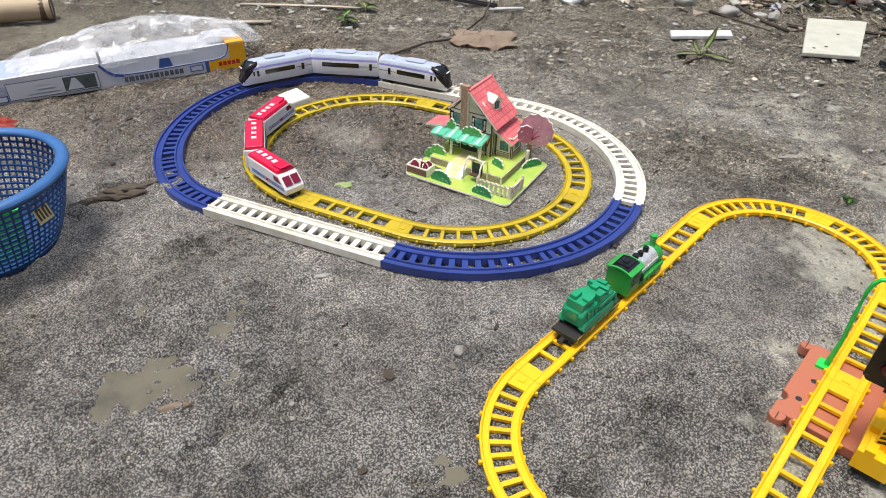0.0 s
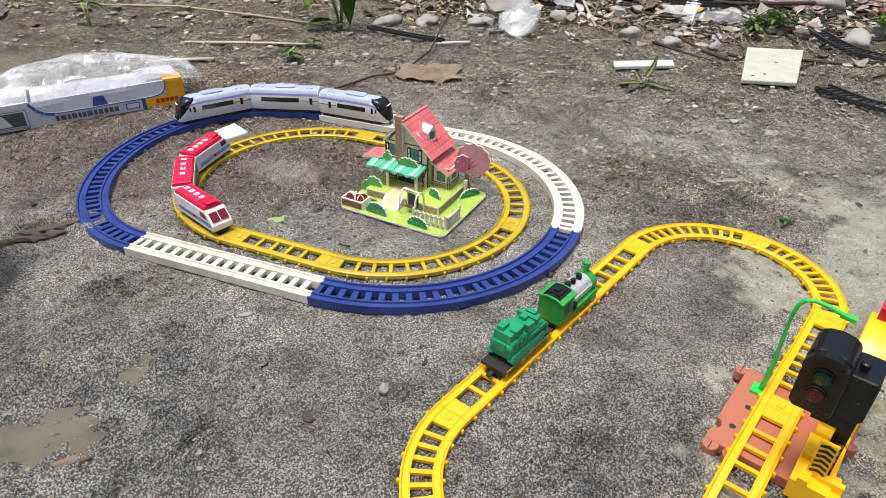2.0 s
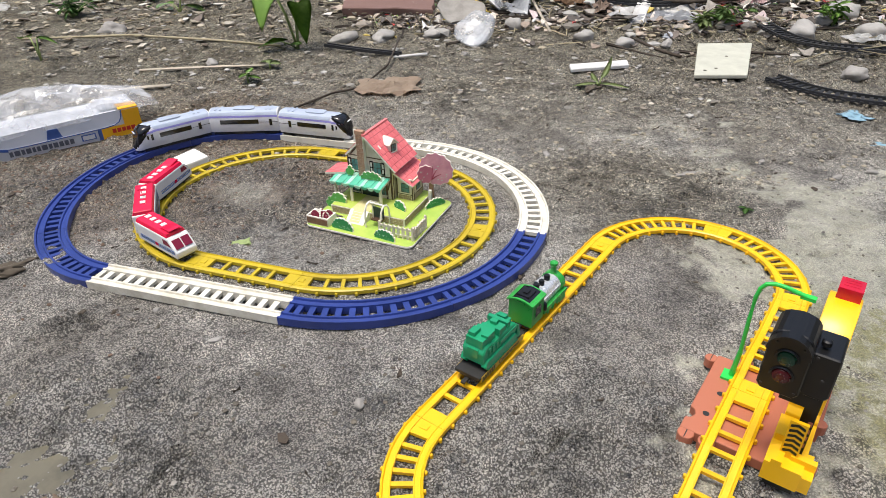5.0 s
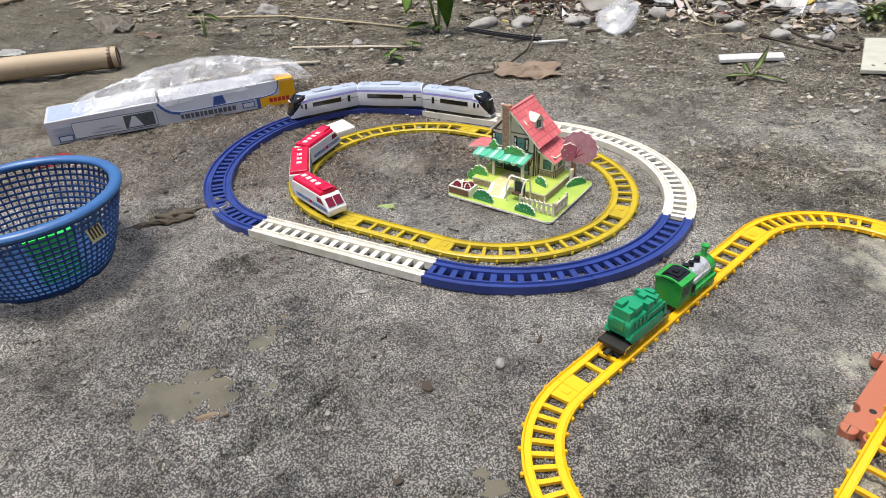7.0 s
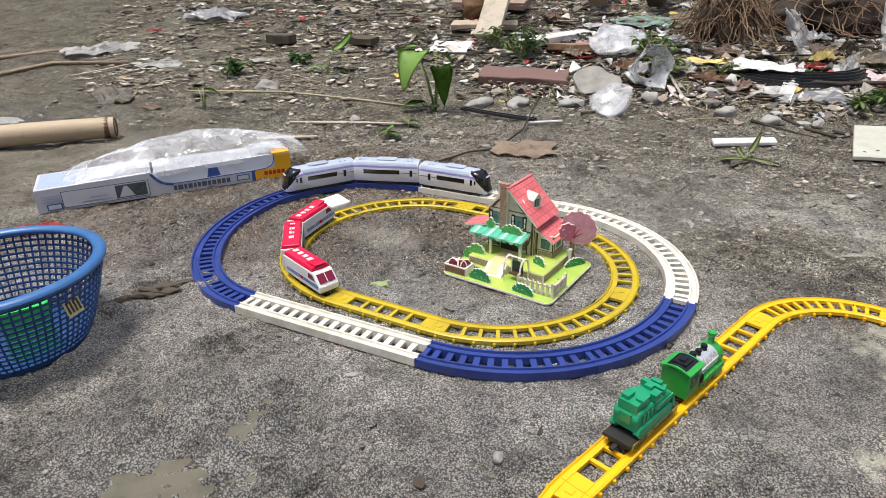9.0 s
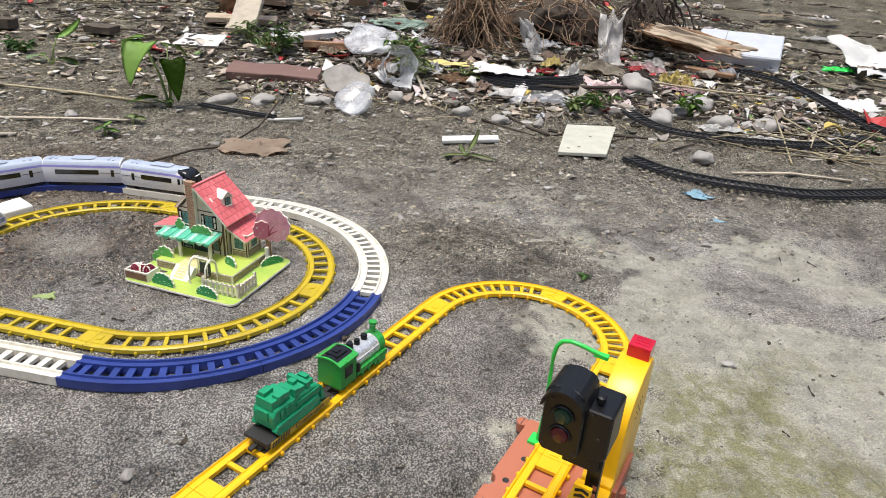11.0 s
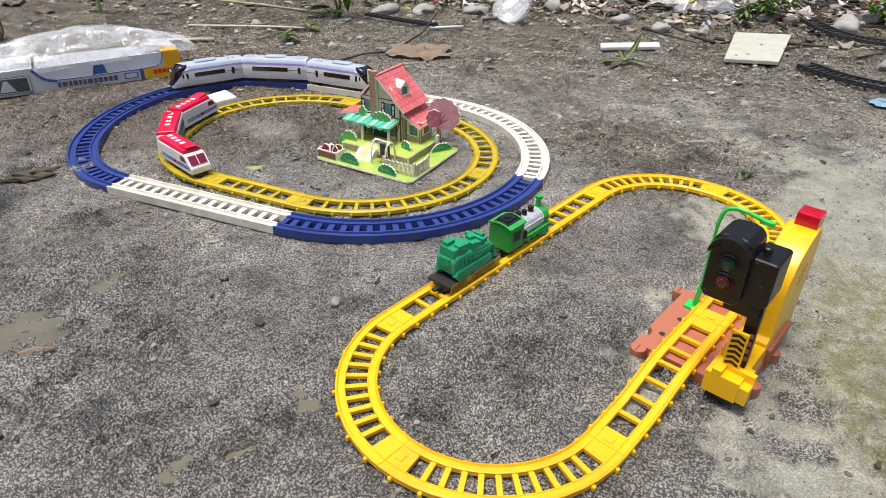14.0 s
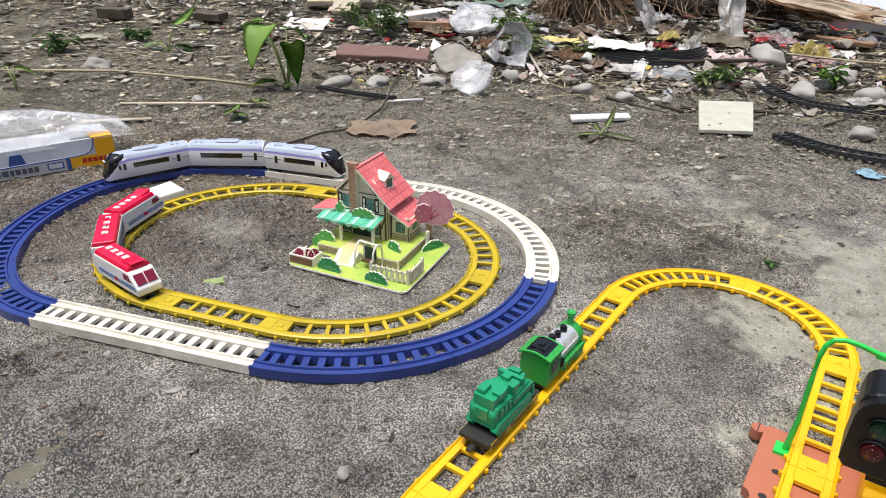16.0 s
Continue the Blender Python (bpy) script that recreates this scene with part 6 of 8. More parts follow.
tag.matrix_basis = Matrix.Translation(bask(0.70, a, 0.003)) @ Matrix.Rotation(a + math.pi / 2, 4, "Z") @ Matrix.Rotation(radians(-18), 4, "X")
for k in range(4):
    t = part("tag_bar", slab(-7 + 4 * k, -5 + 4 * k, -1.0, 1.0, -6, 6, 0), M_TIMBER, tag)
green = thing("green_toy_part", "bright green plastic toy piece inside the basket", "toy part", BASK @ pose(0.036, -0.004, 0.004, 0, 0, 62))
part("panel", soften(box(bmesh.new(), -0.022, 0.022, -0.012, 0.012, 0, 0.052), 0.003, seg=2), M_LAMP_GREEN, green)
part("peg", lathe(bmesh.new(), [(0.006, 0.05), (0.006, 0.060), (0.004, 0.062)], 14), M_LAMP_GREEN, green)
part("edge_rail", soften(box(bmesh.new(), -0.024, 0.024, -0.014, -0.011, 0.040, 0.055), 0.001), M_LAMP_GREEN, green)

# bamboo pole beside the playing ground
M_BAMBOO = material("weathered_bamboo", (0.46, 0.36, 0.24), 0.6, vary=0.35, scale=18, grain=0.4, grain_scale=300, tint=(0.30, 0.23, 0.15))
M_WOOD = material("weathered_wood", (0.30, 0.22, 0.15), 0.75, vary=0.4, scale=40, grain=0.6, grain_scale=260, tint=(0.15, 0.105, 0.07))
M_PALE_WOOD = material("bleached_wood", (0.48, 0.42, 0.33), 0.75, vary=0.35, scale=40, grain=0.5, grain_scale=260)
M_FOAM = material("white_foam", (0.82, 0.82, 0.80), 0.7, vary=0.08, scale=60, grain=0.3, grain_scale=500)
bm = bmesh.new()
p0, p1 = Vector((-0.875, 0.208, 0.026)), Vector((-1.42, -0.34, 0.026))
pts = []
for k in range(31):
    t = k / 30
    pts.append(p0.lerp(p1, t) + Vector((0, 0, 0.0015 * math.sin(9 * t))))
tube(bm, pts, 0.0225, 16, 0.027)
pole = single("bamboo_pole", bm, M_BAMBOO, "weathered tan bamboo pole lying on the earth", "pole", smooth=True)
pole.data.set_sharp_from_angle(angle=radians(50))
part("hollow_end", lathe(bmesh.new(), [(0.0215, -0.03), (0.0232, -0.012), (0.019, 0.002), (0.008, -0.003)], 18, Matrix.Translation(p0) @ (p0 - p1).to_track_quat("Z", "Y").to_matrix().to_4x4()), M_TIMBER, pole, "dark broken end")
bm = soften(prism(bmesh.new(), [(-0.232, 0.074), (-0.196, 0.055), (-0.182, 0.092), (-0.222, 0.113)], 0.0, 0.011), 0.0025, seg=2)
single("foam_piece", bm, M_FOAM, "small white foam piece beside the blue rails", "foam piece")

# ---- rubbish, stones and plants on the bank behind ----
M_STONES = material("grey_pebble", (0.36, 0.345, 0.32), 0.6, vary=0.4, scale=24, grain=0.5, grain_scale=220, tint=(0.22, 0.205, 0.185))
M_CLOD = material("dark_clod", (0.09, 0.072, 0.052), 0.85, vary=0.4, scale=60, grain=0.8, grain_scale=260)
M_BRICK = material("red_brown_brick", (0.18, 0.105, 0.088), 0.8, vary=0.5, scale=30, grain=0.6, grain_scale=240, tint=(0.13, 0.075, 0.062))
M_SLAB = material("cream_tile", (0.55, 0.55, 0.46), 0.55, vary=0.16, scale=30, grain=0.3, grain_scale=300)
M_TANLEAF = material("dry_tan_leaf", (0.46, 0.36, 0.27), 0.7, vary=0.4, scale=40, grain=0.5, grain_scale=200, tint=(0.33, 0.235, 0.165))
M_DRY_LEAF = material("dry_leaf", (0.33, 0.245, 0.19), 0.7, vary=0.45, scale=50, grain=0.5, grain_scale=200, tint=(0.26, 0.17, 0.115))
M_LEAF = material("fresh_leaf", (0.20, 0.36, 0.06), 0.55, vary=0.35, scale=60, tint=(0.085, 0.20, 0.025), thin=0.15, grain=0.4, grain_scale=300)
M_LEAF_DARK = material("dark_leaf", (0.12, 0.26, 0.055), 0.45, vary=0.35, scale=50, tint=(0.035, 0.11, 0.02))
M_WEED = material("mid_green_leaf", (0.22, 0.35, 0.10), 0.5, vary=0.35, scale=50, tint=(0.11, 0.21, 0.05))
M_LEAF_PALE = material("pale_leaf", (0.30, 0.38, 0.14), 0.5, vary=0.3, scale=50)
M_STRAW = material("dry_straw", (0.38, 0.33, 0.21), 0.75, vary=0.45, scale=30, tint=(0.16, 0.125, 0.08))
M_PAPER = material("dirty_white_plastic", (0.66, 0.66, 0.64), 0.4, vary=0.3, scale=26, tint=(0.42, 0.40, 0.37))
M_PINKBAG = material("faded_pink_plastic", (0.58, 0.40, 0.40), 0.45, vary=0.6, scale=30, tint=(0.52, 0.49, 0.46))
M_YELLOWBAG = material("yellow_plastic_scrap", (0.66, 0.55, 0.20), 0.4, vary=0.3, scale=30)
M_REDBAG = material("red_plastic_scrap", (0.36, 0.03, 0.03), 0.4, vary=0.4, scale=40)
M_REDNET = material("red_orange_net", (0.50, 0.04, 0.03), 0.45, vary=0.5, scale=70, tint=(0.42, 0.14, 0.03))
M_BLUEBAG = material("pale_blue_scrap", (0.25, 0.42, 0.52), 0.5, vary=0.3, scale=60)
M_BLUISH = material("bluish_white_foam", (0.50, 0.53, 0.59), 0.55, vary=0.15, scale=20, grain=0.2)
M_GREYSCRAP = material("grey_cardboard", (0.33, 0.31, 0.28), 0.8, vary=0.35, scale=20, grain=0.4)
M_DIRTY = material("dirty_beige_sacking", (0.40, 0.35, 0.27), 0.85, vary=0.5, scale=24, grain=0.5, tint=(0.20, 0.165, 0.12))
M_MINT = material("pale_mint_sheet", (0.38, 0.50, 0.42), 0.5, vary=0.4, scale=24, tint=(0.22, 0.30, 0.25))
M_GREYLEAF = material("dry_grey_leaf", (0.34, 0.31, 0.26), 0.75, vary=0.45, scale=50, grain=0.5)
M_TANSCRAP = material("tan_cardboard", (0.47, 0.38, 0.28), 0.8, vary=0.35, scale=20, grain=0.4)
M_BLACKRAIL = plastic("dusty_black_rail", (0.02, 0.021, 0.024), 0.42, tint=(0.042, 0.041, 0.038))
M_DARKROOT = material("dark_root", (0.060, 0.045, 0.032), 0.85, vary=0.5, scale=50, grain=0.6)
M_BARK = material("torn_brown_bark", (0.30, 0.18, 0.10), 0.8, vary=0.5, scale=30, grain=0.7, grain_scale=160, tint=(0.13, 0.075, 0.045))


def mixed(name, colors, rough=0.7, scale=60, vary=0.35, grain=0.4):
    """Debris of many colours: each loose piece takes one of them."""
    mt = material(name, (0.5, 0.5, 0.5), rough, vary=vary, scale=scale, grain=grain, grain_scale=260)
    nt = mt.node_tree
    b = nt.nodes["Principled BSDF"]
    geo = nt.nodes.new("ShaderNodeNewGeometry")
    rp = nt.nodes.new("ShaderNodeValToRGB")
    rp.color_ramp.interpolation = "CONSTANT"
    for k, c in enumerate(colors):
        e = rp.color_ramp.elements[k] if k < 2 else rp.color_ramp.elements.new(k / len(colors))
        e.position, e.color = k / len(colors), (*c, 1)
    nt.links.new(geo.outputs["Random Per Island"], rp.inputs[0])
    old = b.inputs["Base Color"].links[0].from_socket
    mx = nt.nodes.new("ShaderNodeMix")
    mx.data_type, mx.blend_type = "RGBA", "MULTIPLY"
    mx.inputs[0].default_value = 1.0
    dbl = nt.nodes.new("ShaderNodeMix")
    dbl.data_type, dbl.blend_type = "RGBA", "ADD"
    dbl.inputs[0].default_value = 1.0
    nt.links.new(old, dbl.inputs[6])
    nt.links.new(old, dbl.inputs[7])
    nt.links.new(dbl.outputs[2], mx.inputs[6])
    nt.links.new(rp.outputs[0], mx.inputs[7])
    nt.links.new(mx.outputs[2], b.inputs["Base Color"])
    return mt


def lump_mesh(bm, c, size, seed, sub=2, rough=0.3, yaw=0.0, flat=0.0):
    """A pebble: an uneven ball, flattened, placed at c."""
    rng = random.Random(seed)
    made = bmesh.ops.create_icosphere(bm, subdivisions=sub, radius=1.0)["verts"]
    o = Vector((rng.random() * 50, rng.random() * 50, rng.random() * 50))
    for v in made:
        d = 1 + rough * (noise.noise(v.co * 1.1 + o) + 0.5 * noise.noise(v.co * 2.7 + o))
        v.co = v.co * d
    m = Matrix.Translation(c) @ Matrix.Rotation(yaw, 4, "Z") @ Matrix.Rotation(rng.uniform(-0.25, 0.25), 4, "X") @ Matrix.Diagonal((*size, 1))
    bmesh.ops.transform(bm, matrix=m, verts=made)
    return bm


def stone(x, y, a, b, c, seed, label="smooth grey pebble on the earth", name="stone", mt=None, group="stones"):
    bm = lump_mesh(bmesh.new(), (0, 0, c * 0.35), (a * 0.8, b * 0.8, c * 0.8), seed, 3, 0.42)
    return single(name, bm, mt or M_STONES, label, name, pose(x, y, ground_z(x, y), 0, 0, seed * 37 % 360), group, smooth=True)


def scrap_mesh(w, d, seed, curl=0.25, n=9, ragged=0.18, thick=0.0008, fold=1.0):
    """A torn, curled sheet with a thickness."""
    rng = random.Random(seed)
    bm = bmesh.new()
    tops, bots = [], []
    off = rng.random() * 40
    for j in range(n):
        rt, rb = [], []
        for i in range(n):
            u, v = i / (n - 1) - 0.5, j / (n - 1) - 0.5
            x = u * w + ragged * w * 0.45 * noise.noise(Vector((u * 2 + off, v * 4, 1.0)))
            y = v * d + ragged * d * 0.45 * noise.noise(Vector((u * 4 + off, v * 2, 7.0)))
            e_ = max(abs(u), abs(v)) * 2
            r_ = math.hypot(u, v) * 2
            if r_ > 1e-6:
                x, y = x * (1 - 0.5 * (1 - e_ / r_) * -1.0 * 0.55), y * (1 - 0.5 * (1 - e_ / r_) * -1.0 * 0.55)
            z = curl * min(w, d) * (0.6 * noise.noise(Vector((u * 2.2 * fold + off, v * 2.2 * fold, 5.0))) + 0.40 * abs(noise.noise(Vector((u * 5 * fold + off, v * 5 * fold, 9.0)))) + 0.2 * abs(noise.noise(Vector((u * 11 * fold, v * 11 * fold + off, 3.0)))) + 0.9 * (u * u + v * v) * curl)
            rt.append((x, y, z))
        tops.append(rt)
    low = min(z for r in tops for _, _, z in r)
    T = [[bm.verts.new((x, y, z - low + thick)) for x, y, z in r] for r in tops]
    B = [[bm.verts.new((x, y, z - low)) for x, y, z in r] for r in tops]
    for j in range(n - 1):
        for i in range(n - 1):
            bm.faces.new((T[j][i], T[j][i + 1], T[j + 1][i + 1], T[j + 1][i]))
            bm.faces.new((B[j][i], B[j + 1][i], B[j + 1][i + 1], B[j][i + 1]))
    ring = [(0, i) for i in range(n)] + [(j, n - 1) for j in range(1, n)] + [(n - 1, i) for i in range(n - 2, -1, -1)] + [(j, 0) for j in range(n - 2, 0, -1)]
    for (j0, i0), (j1, i1) in zip(ring, ring[1:] + ring[:1]):
        bm.faces.new((T[j0][i0], B[j0][i0], B[j1][i1], T[j1][i1]))
    return bm


def scrap(name, x, y, w, d, mt, label, category, seed, yaw=0.0, tip=0.0, roll=0.0, curl=0.3, lift=0.0, ragged=0.18, fold=1.0, thick=0.0008, group=""):
    return single(name, scrap_mesh(w, d, seed, curl, 17 if max(w, d) > 0.1 else 11, ragged, thick, fold), mt, label, category, pose(x, y, ground_z(x, y) - 0.001 + lift, tip, roll, yaw), group, smooth=True)


def stick(name, pts, r, mt, label, category, r1=None, n=7, group=""):
    bm = bmesh.new()
    tube(bm, [(x, y, ground_z(x, y) + z * 0.7) for x, y, z in pts], r * 0.72, n, r1, 0.35 if mt is M_PALE_WOOD else 1.0)
    return single(name, bm, mt, label, category, group=group, smooth=True)


def rough_block(bm, sx, sy, sz, seed, amount=0.04):
    box(bm, -sx / 2, sx / 2, -sy / 2, sy / 2, 0, sz)
    bmesh.ops.subdivide_edges(bm, edges=bm.edges[:], cuts=4, use_grid_fill=True)
    o = Vector((seed * 1.7, seed * 0.9, 3.0))
    for v in bm.verts:
        v.co += Vector((noise.noise(v.co * 40 + o), noise.noise(v.co * 40 - o), noise.noise(v.co * 35 + o * 2))) * amount * min(sx, sy)
    return bm


# named things, nearest first
stone(0.240, -0.309, 0.0085, 0.0062, 0.0055, 3, "small sharp grey stone on damp sand")
for k, (x, y, a, b, c) in enumerate(((0.287, 0.953, 0.030, 0.022, 0.018), (0.384, 0.919, 0.034, 0.024, 0.018), (0.478, 0.928, 0.030, 0.014, 0.012), (-0.486, 0.55, 0.024, 0.014, 0.012), (-0.077, 0.874, 0.030, 0.020, 0.016), (-0.939, 0.763, 0.045, 0.032, 0.022),
                                     (-0.285, 0.815, 0.045, 0.025, 0.020), (-0.193, 0.845, 0.05, 0.03, 0.017), (0.73, 1.335, 0.06, 0.045, 0.04), (0.10, 1.02, 0.032, 0.020, 0.026), (0.60, 0.80, 0.028, 0.018, 0.012), (0.83, 0.76, 0.035, 0.03, 0.018), (0.78, 1.06, 0.05, 0.035, 0.03),
                                     (0.93, 1.10, 0.045, 0.03, 0.028), (0.90, 1.25, 0.05, 0.04, 0.03), (1.05, 1.12, 0.045, 0.03, 0.025), (0.84, 1.17, 0.035, 0.03, 0.02), (-0.009, 0.93, 0.02, 0.014, 0.012), (0.045, 0.74, 0.013, 0.008, 0.008), (0.735, -0.02, 0.009, 0.006, 0.004), (0.715, 0.27, 0.010, 0.006, 0.005),
                                     (0.62, 0.30, 0.009, 0.005, 0.004), (0.31, 0.25, 0.010, 0.006, 0.004), (0.33, 0.275, 0.008, 0.005, 0.004), (0.765, 0.30, 0.009, 0.006, 0.004), (0.07, -0.27, 0.008, 0.005, 0.002), (-0.02, -0.245, 0.005, 0.004, 0.003))):
    stone(x, y, a, b, c, 10 + k, "rounded grey pebble on the earth" if a > 0.02 else "small grey stone chip on damp sand")
for k, (x, y, a) in enumerate(((-0.236, -0.24, 0.030), (-0.262, -0.272, 0.016), (-0.222, -0.226, 0.022), (0.348, 0.565, 0.022), (0.36, 0.60, 0.014), (-0.10, -0.29, 0.007), (-0.085, -0.275, 0.006), (-0.06, -0.262, 0.007))):
    bm = lump_mesh(bmesh.new(), (0, 0, a * 0.18), (a * 0.8, a * 0.36, a * 0.22), 60 + k, 4, 0.9)
    single("clod", bm, M_CLOD, "dark crumbly clod of earth", "clod", pose(x, y, ground_z(x, y) - 0.001, 0, 0, 38 + 9 * k), "clods", smooth=True)

bm = soften(rough_block(bmesh.new(), 0.25, 0.10, 0.025, 3, 0.06), 0.002, 50)
single("brick_slab", bm, M_BRICK, "broken dark red brick slab lying in the rubbish", "brick", pose(-0.27, 1.09, ground_z(-0.27, 1.09) - 0.004, 8, 2, 14), smooth=True).data.set_sharp_from_angle(angle=radians(40))
bm = soften(prism(bmesh.new(), [(0.532, 0.680), (0.632, 0.704), (0.662, 0.955), (0.545, 0.925)], 0.0, 0.008), 0.0012)
tile_ob = single("floor_tile", bm, M_SLAB, "cream rectangular tile lying on the earth", "tile")
tile_ob.matrix_basis = pose(0, 0, 0.002)
for x, y in ((0.553, 0.716), (0.575, 0.735), (0.60, 0.83)):
    part("chip_mark", lathe(bmesh.new(), [(0.004, 0.0078), (0.003, 0.0085)], 7, pose(x, y, 0)), M_CLOD, tile_ob)
bm = soften(prism(bmesh.new(), [(0.292, 0.668), (0.405, 0.728), (0.398, 0.765), (0.284, 0.705)], 0, 0.007), 0.001)
single("white_strip", bm, M_PAPER, "dirty white plastic strip on the earth", "plastic strip", pose(0, 0, 0.001))
scrap("pale_scrap", 0.523, 0.548, 0.10, 0.035, M_SLAB, "pale flat scrap pressed into sand", "scrap", 7, 20, curl=0.05)
scrap("green_leaf", -0.008, -0.101, 0.022, 0.013, M_LEAF_PALE, "small torn green leaf on sand", "leaf", 14, 30, curl=0.5, ragged=0.4)
scrap("dark_flat_chip", 0.515, 0.235, 0.03, 0.014, M_GREYSCRAP, "thin grey chip on the earth", "scrap", 19, 15, curl=0.1)
scrap("blue_scrap", 0.788, 0.53, 0.034, 0.040, M_BLUEBAG, "torn pale blue plastic scrap", "scrap", 23, 40, curl=0.2, ragged=0.7)
scrap("blue_scrap", 0.80, 0.42, 0.03, 0.012, M_BLUEBAG, "small pale blue scrap", "scrap", 24, 10, curl=0.2, ragged=0.5)

# discarded clear discs and cups
def disc(x, y, r, tip, yaw, mt, label, seed):
    bm = bmesh.new()
    lathe(bm, [(r * 0.96, 0.0), (r, 0.004), (r * 0.97, 0.010), (r * 0.90, 0.012), (r * 0.4, 0.0135), (0.002, 0.014)], 36)
    for v in bm.verts:
        v.co.z += 0.016 * noise.noise(v.co * 22 + Vector((seed, 0, 0)))
        k = 1 + 0.30 * noise.noise(Vector((v.co.x * 14, v.co.y * 14, seed * 3.0)))
        v.co.x, v.co.y = v.co.x * k, v.co.y * k
    bmesh.ops.transform(bm, matrix=pose(0, 0, r * math.sin(radians(abs(tip))) * 0.92, tip, 0, 0), verts=bm.verts[:])
    return single("crushed_saucer", bm, mt, label, "saucer", pose(x, y, ground_z(x, y), 0, 0, yaw), "discarded saucers", smooth=True)


disc(0.035, 0.86, 0.052, 32, -20, M_MILKY, "clear round plastic saucer leaning in the rubbish", 1)
disc(-0.055, 1.06, 0.062, 24, 30, M_GREYSCRAP, "grey oval saucer among stones", 2)
disc(-0.09, 1.40, 0.085, 24, 10, M_MILKY, "cloudy plastic saucer among scraps", 3)
bm = lathe(bmesh.new(), [(0.034, 0.0), (0.036, 0.006), (0.048, 0.10), (0.051, 0.101), (0.0465, 0.098), (0.033, 0.006)], 28, caps=False)
for v in bm.verts:
    v.co += Vector((noise.noise(v.co * 30), noise.noise(v.co * 30 + Vector((5, 0, 0))), 0)) * 0.022
bmesh.ops.transform(bm, matrix=pose(0, 0, 0.04, 78, 10, 0), verts=bm.verts[:])
single("plastic_cup", bm, M_MILKY, "crushed clear plastic cup lying on its side", "plastic cup", pose(0.04, 1.17, ground_z(0.04, 1.17), 0, 0, 30), smooth=True)

# sticks and twigs
for pts, r, mt, label in (
        (((-0.60, 0.455, 0.004), (-0.43, 0.52, 0.006), (-0.34, 0.57, 0.005)), 0.008, M_PALE_WOOD, "bleached flat stick on the earth"),
        (((-0.62, 0.30, 0.004), (-0.54, 0.345, 0.006), (-0.47, 0.385, 0.005)), 0.011, M_PALE_WOOD, "pale split stick beside the carton"),
        (((-1.10, 0.62, 0.006), (-0.83, 0.705, 0.008), (-0.60, 0.71, 0.007), (-0.41, 0.72, 0.005)), 0.0042, M_STRAW, "long dry stalk on the earth"),
        (((-0.165, 0.335, 0.002), (-0.15, 0.38, 0.006), (-0.13, 0.42, 0.006), (-0.09, 0.47, 0.006), (-0.085, 0.60, 0.012), (-0.13, 0.80, 0.03)), 0.0028, M_DARKROOT, "thin bent dark twig"),
        (((-0.103, 0.68, 0.004), (-0.032, 0.707, 0.005)), 0.005, M_PAPER, "short white plastic rod"),
        (((0.401, 0.968, 0.006), (0.46, 0.88, 0.006), (0.507, 0.811, 0.005)), 0.005, M_DARKROOT, "thin dark stick on the earth"),
        (((-1.18, 0.0, 0.004), (-1.03, 0.10, 0.006), (-0.93, 0.165, 0.006)), 0.013, M_PALE_WOOD, "pale stick along the bamboo pole"),
        (((0.32, 1.25, 0.02), (0.52, 1.22, 0.03), (0.70, 1.28, 0.02)), 0.007, M_DARKROOT, "dark bent stick in the rubbish"),
        (((0.27, 1.12, 0.01), (0.33, 1.10, 0.015), (0.45, 1.13, 0.012)), 0.005, M_DARKROOT, "dark bent stick in the rubbish"),
        (((0.78, 1.35, 0.02), (0.95, 1.28, 0.05), (1.12, 1.33, 0.03)), 0.004, M_STRAW, "dry stalk in the rubbish"),
        (((0.88, 0.70, 0.006), (1.0, 0.735, 0.008), (1.12, 0.74, 0.006)), 0.007, M_PALE_WOOD, "bleached strip of wood beside black rails")):
    stick("stick", pts, r, mt, label, "stick", group="sticks")
# sodden wood in the puddle
bm = lump_mesh(bmesh.new(), (0, 0, 0.002), (0.017, 0.0042, 0.0042), 5, 3, 0.5)
single("rotten_wood", bm, M_WOOD, "small rotten piece of wood in the puddle", "wood piece", pose(0.050, -0.472, -0.003, 0, 0, 48), smooth=True)


# old black rails
def polyline(pts, n=40):
    """A smooth path through points: s from 0 to its length -> place and heading."""
    P = [Vector((x, y)) for x, y in pts]
    dense = []
    for i in range(len(P) - 1):
        a, b, c, d = P[max(i - 1, 0)], P[i], P[i + 1], P[min(i + 2, len(P) - 1)]
        for k in range(n):
            t = k / n
            dense.append(0.5 * (2 * b + (c - a) * t + (2 * a - 5 * b + 4 * c - d) * t * t + (3 * b - a - 3 * c + d) * t ** 3))
    dense.append(P[-1])
    acc = [0.0]
    for a, b in zip(dense, dense[1:]):
        acc.append(acc[-1] + (b - a).length)

    def at(s):
        s = min(max(s, 0.0), acc[-1] - 1e-6)
        k = int(np.searchsorted(acc, s, side="right")) - 1
        k = min(k, len(dense) - 2)
        f = (s - acc[k]) / (acc[k + 1] - acc[k])
        p = dense[k].lerp(dense[k + 1], f)
        d = dense[k + 1] - dense[k]
        return p.x, p.y, math.atan2(d.y, d.x)

    return at, acc[-1]


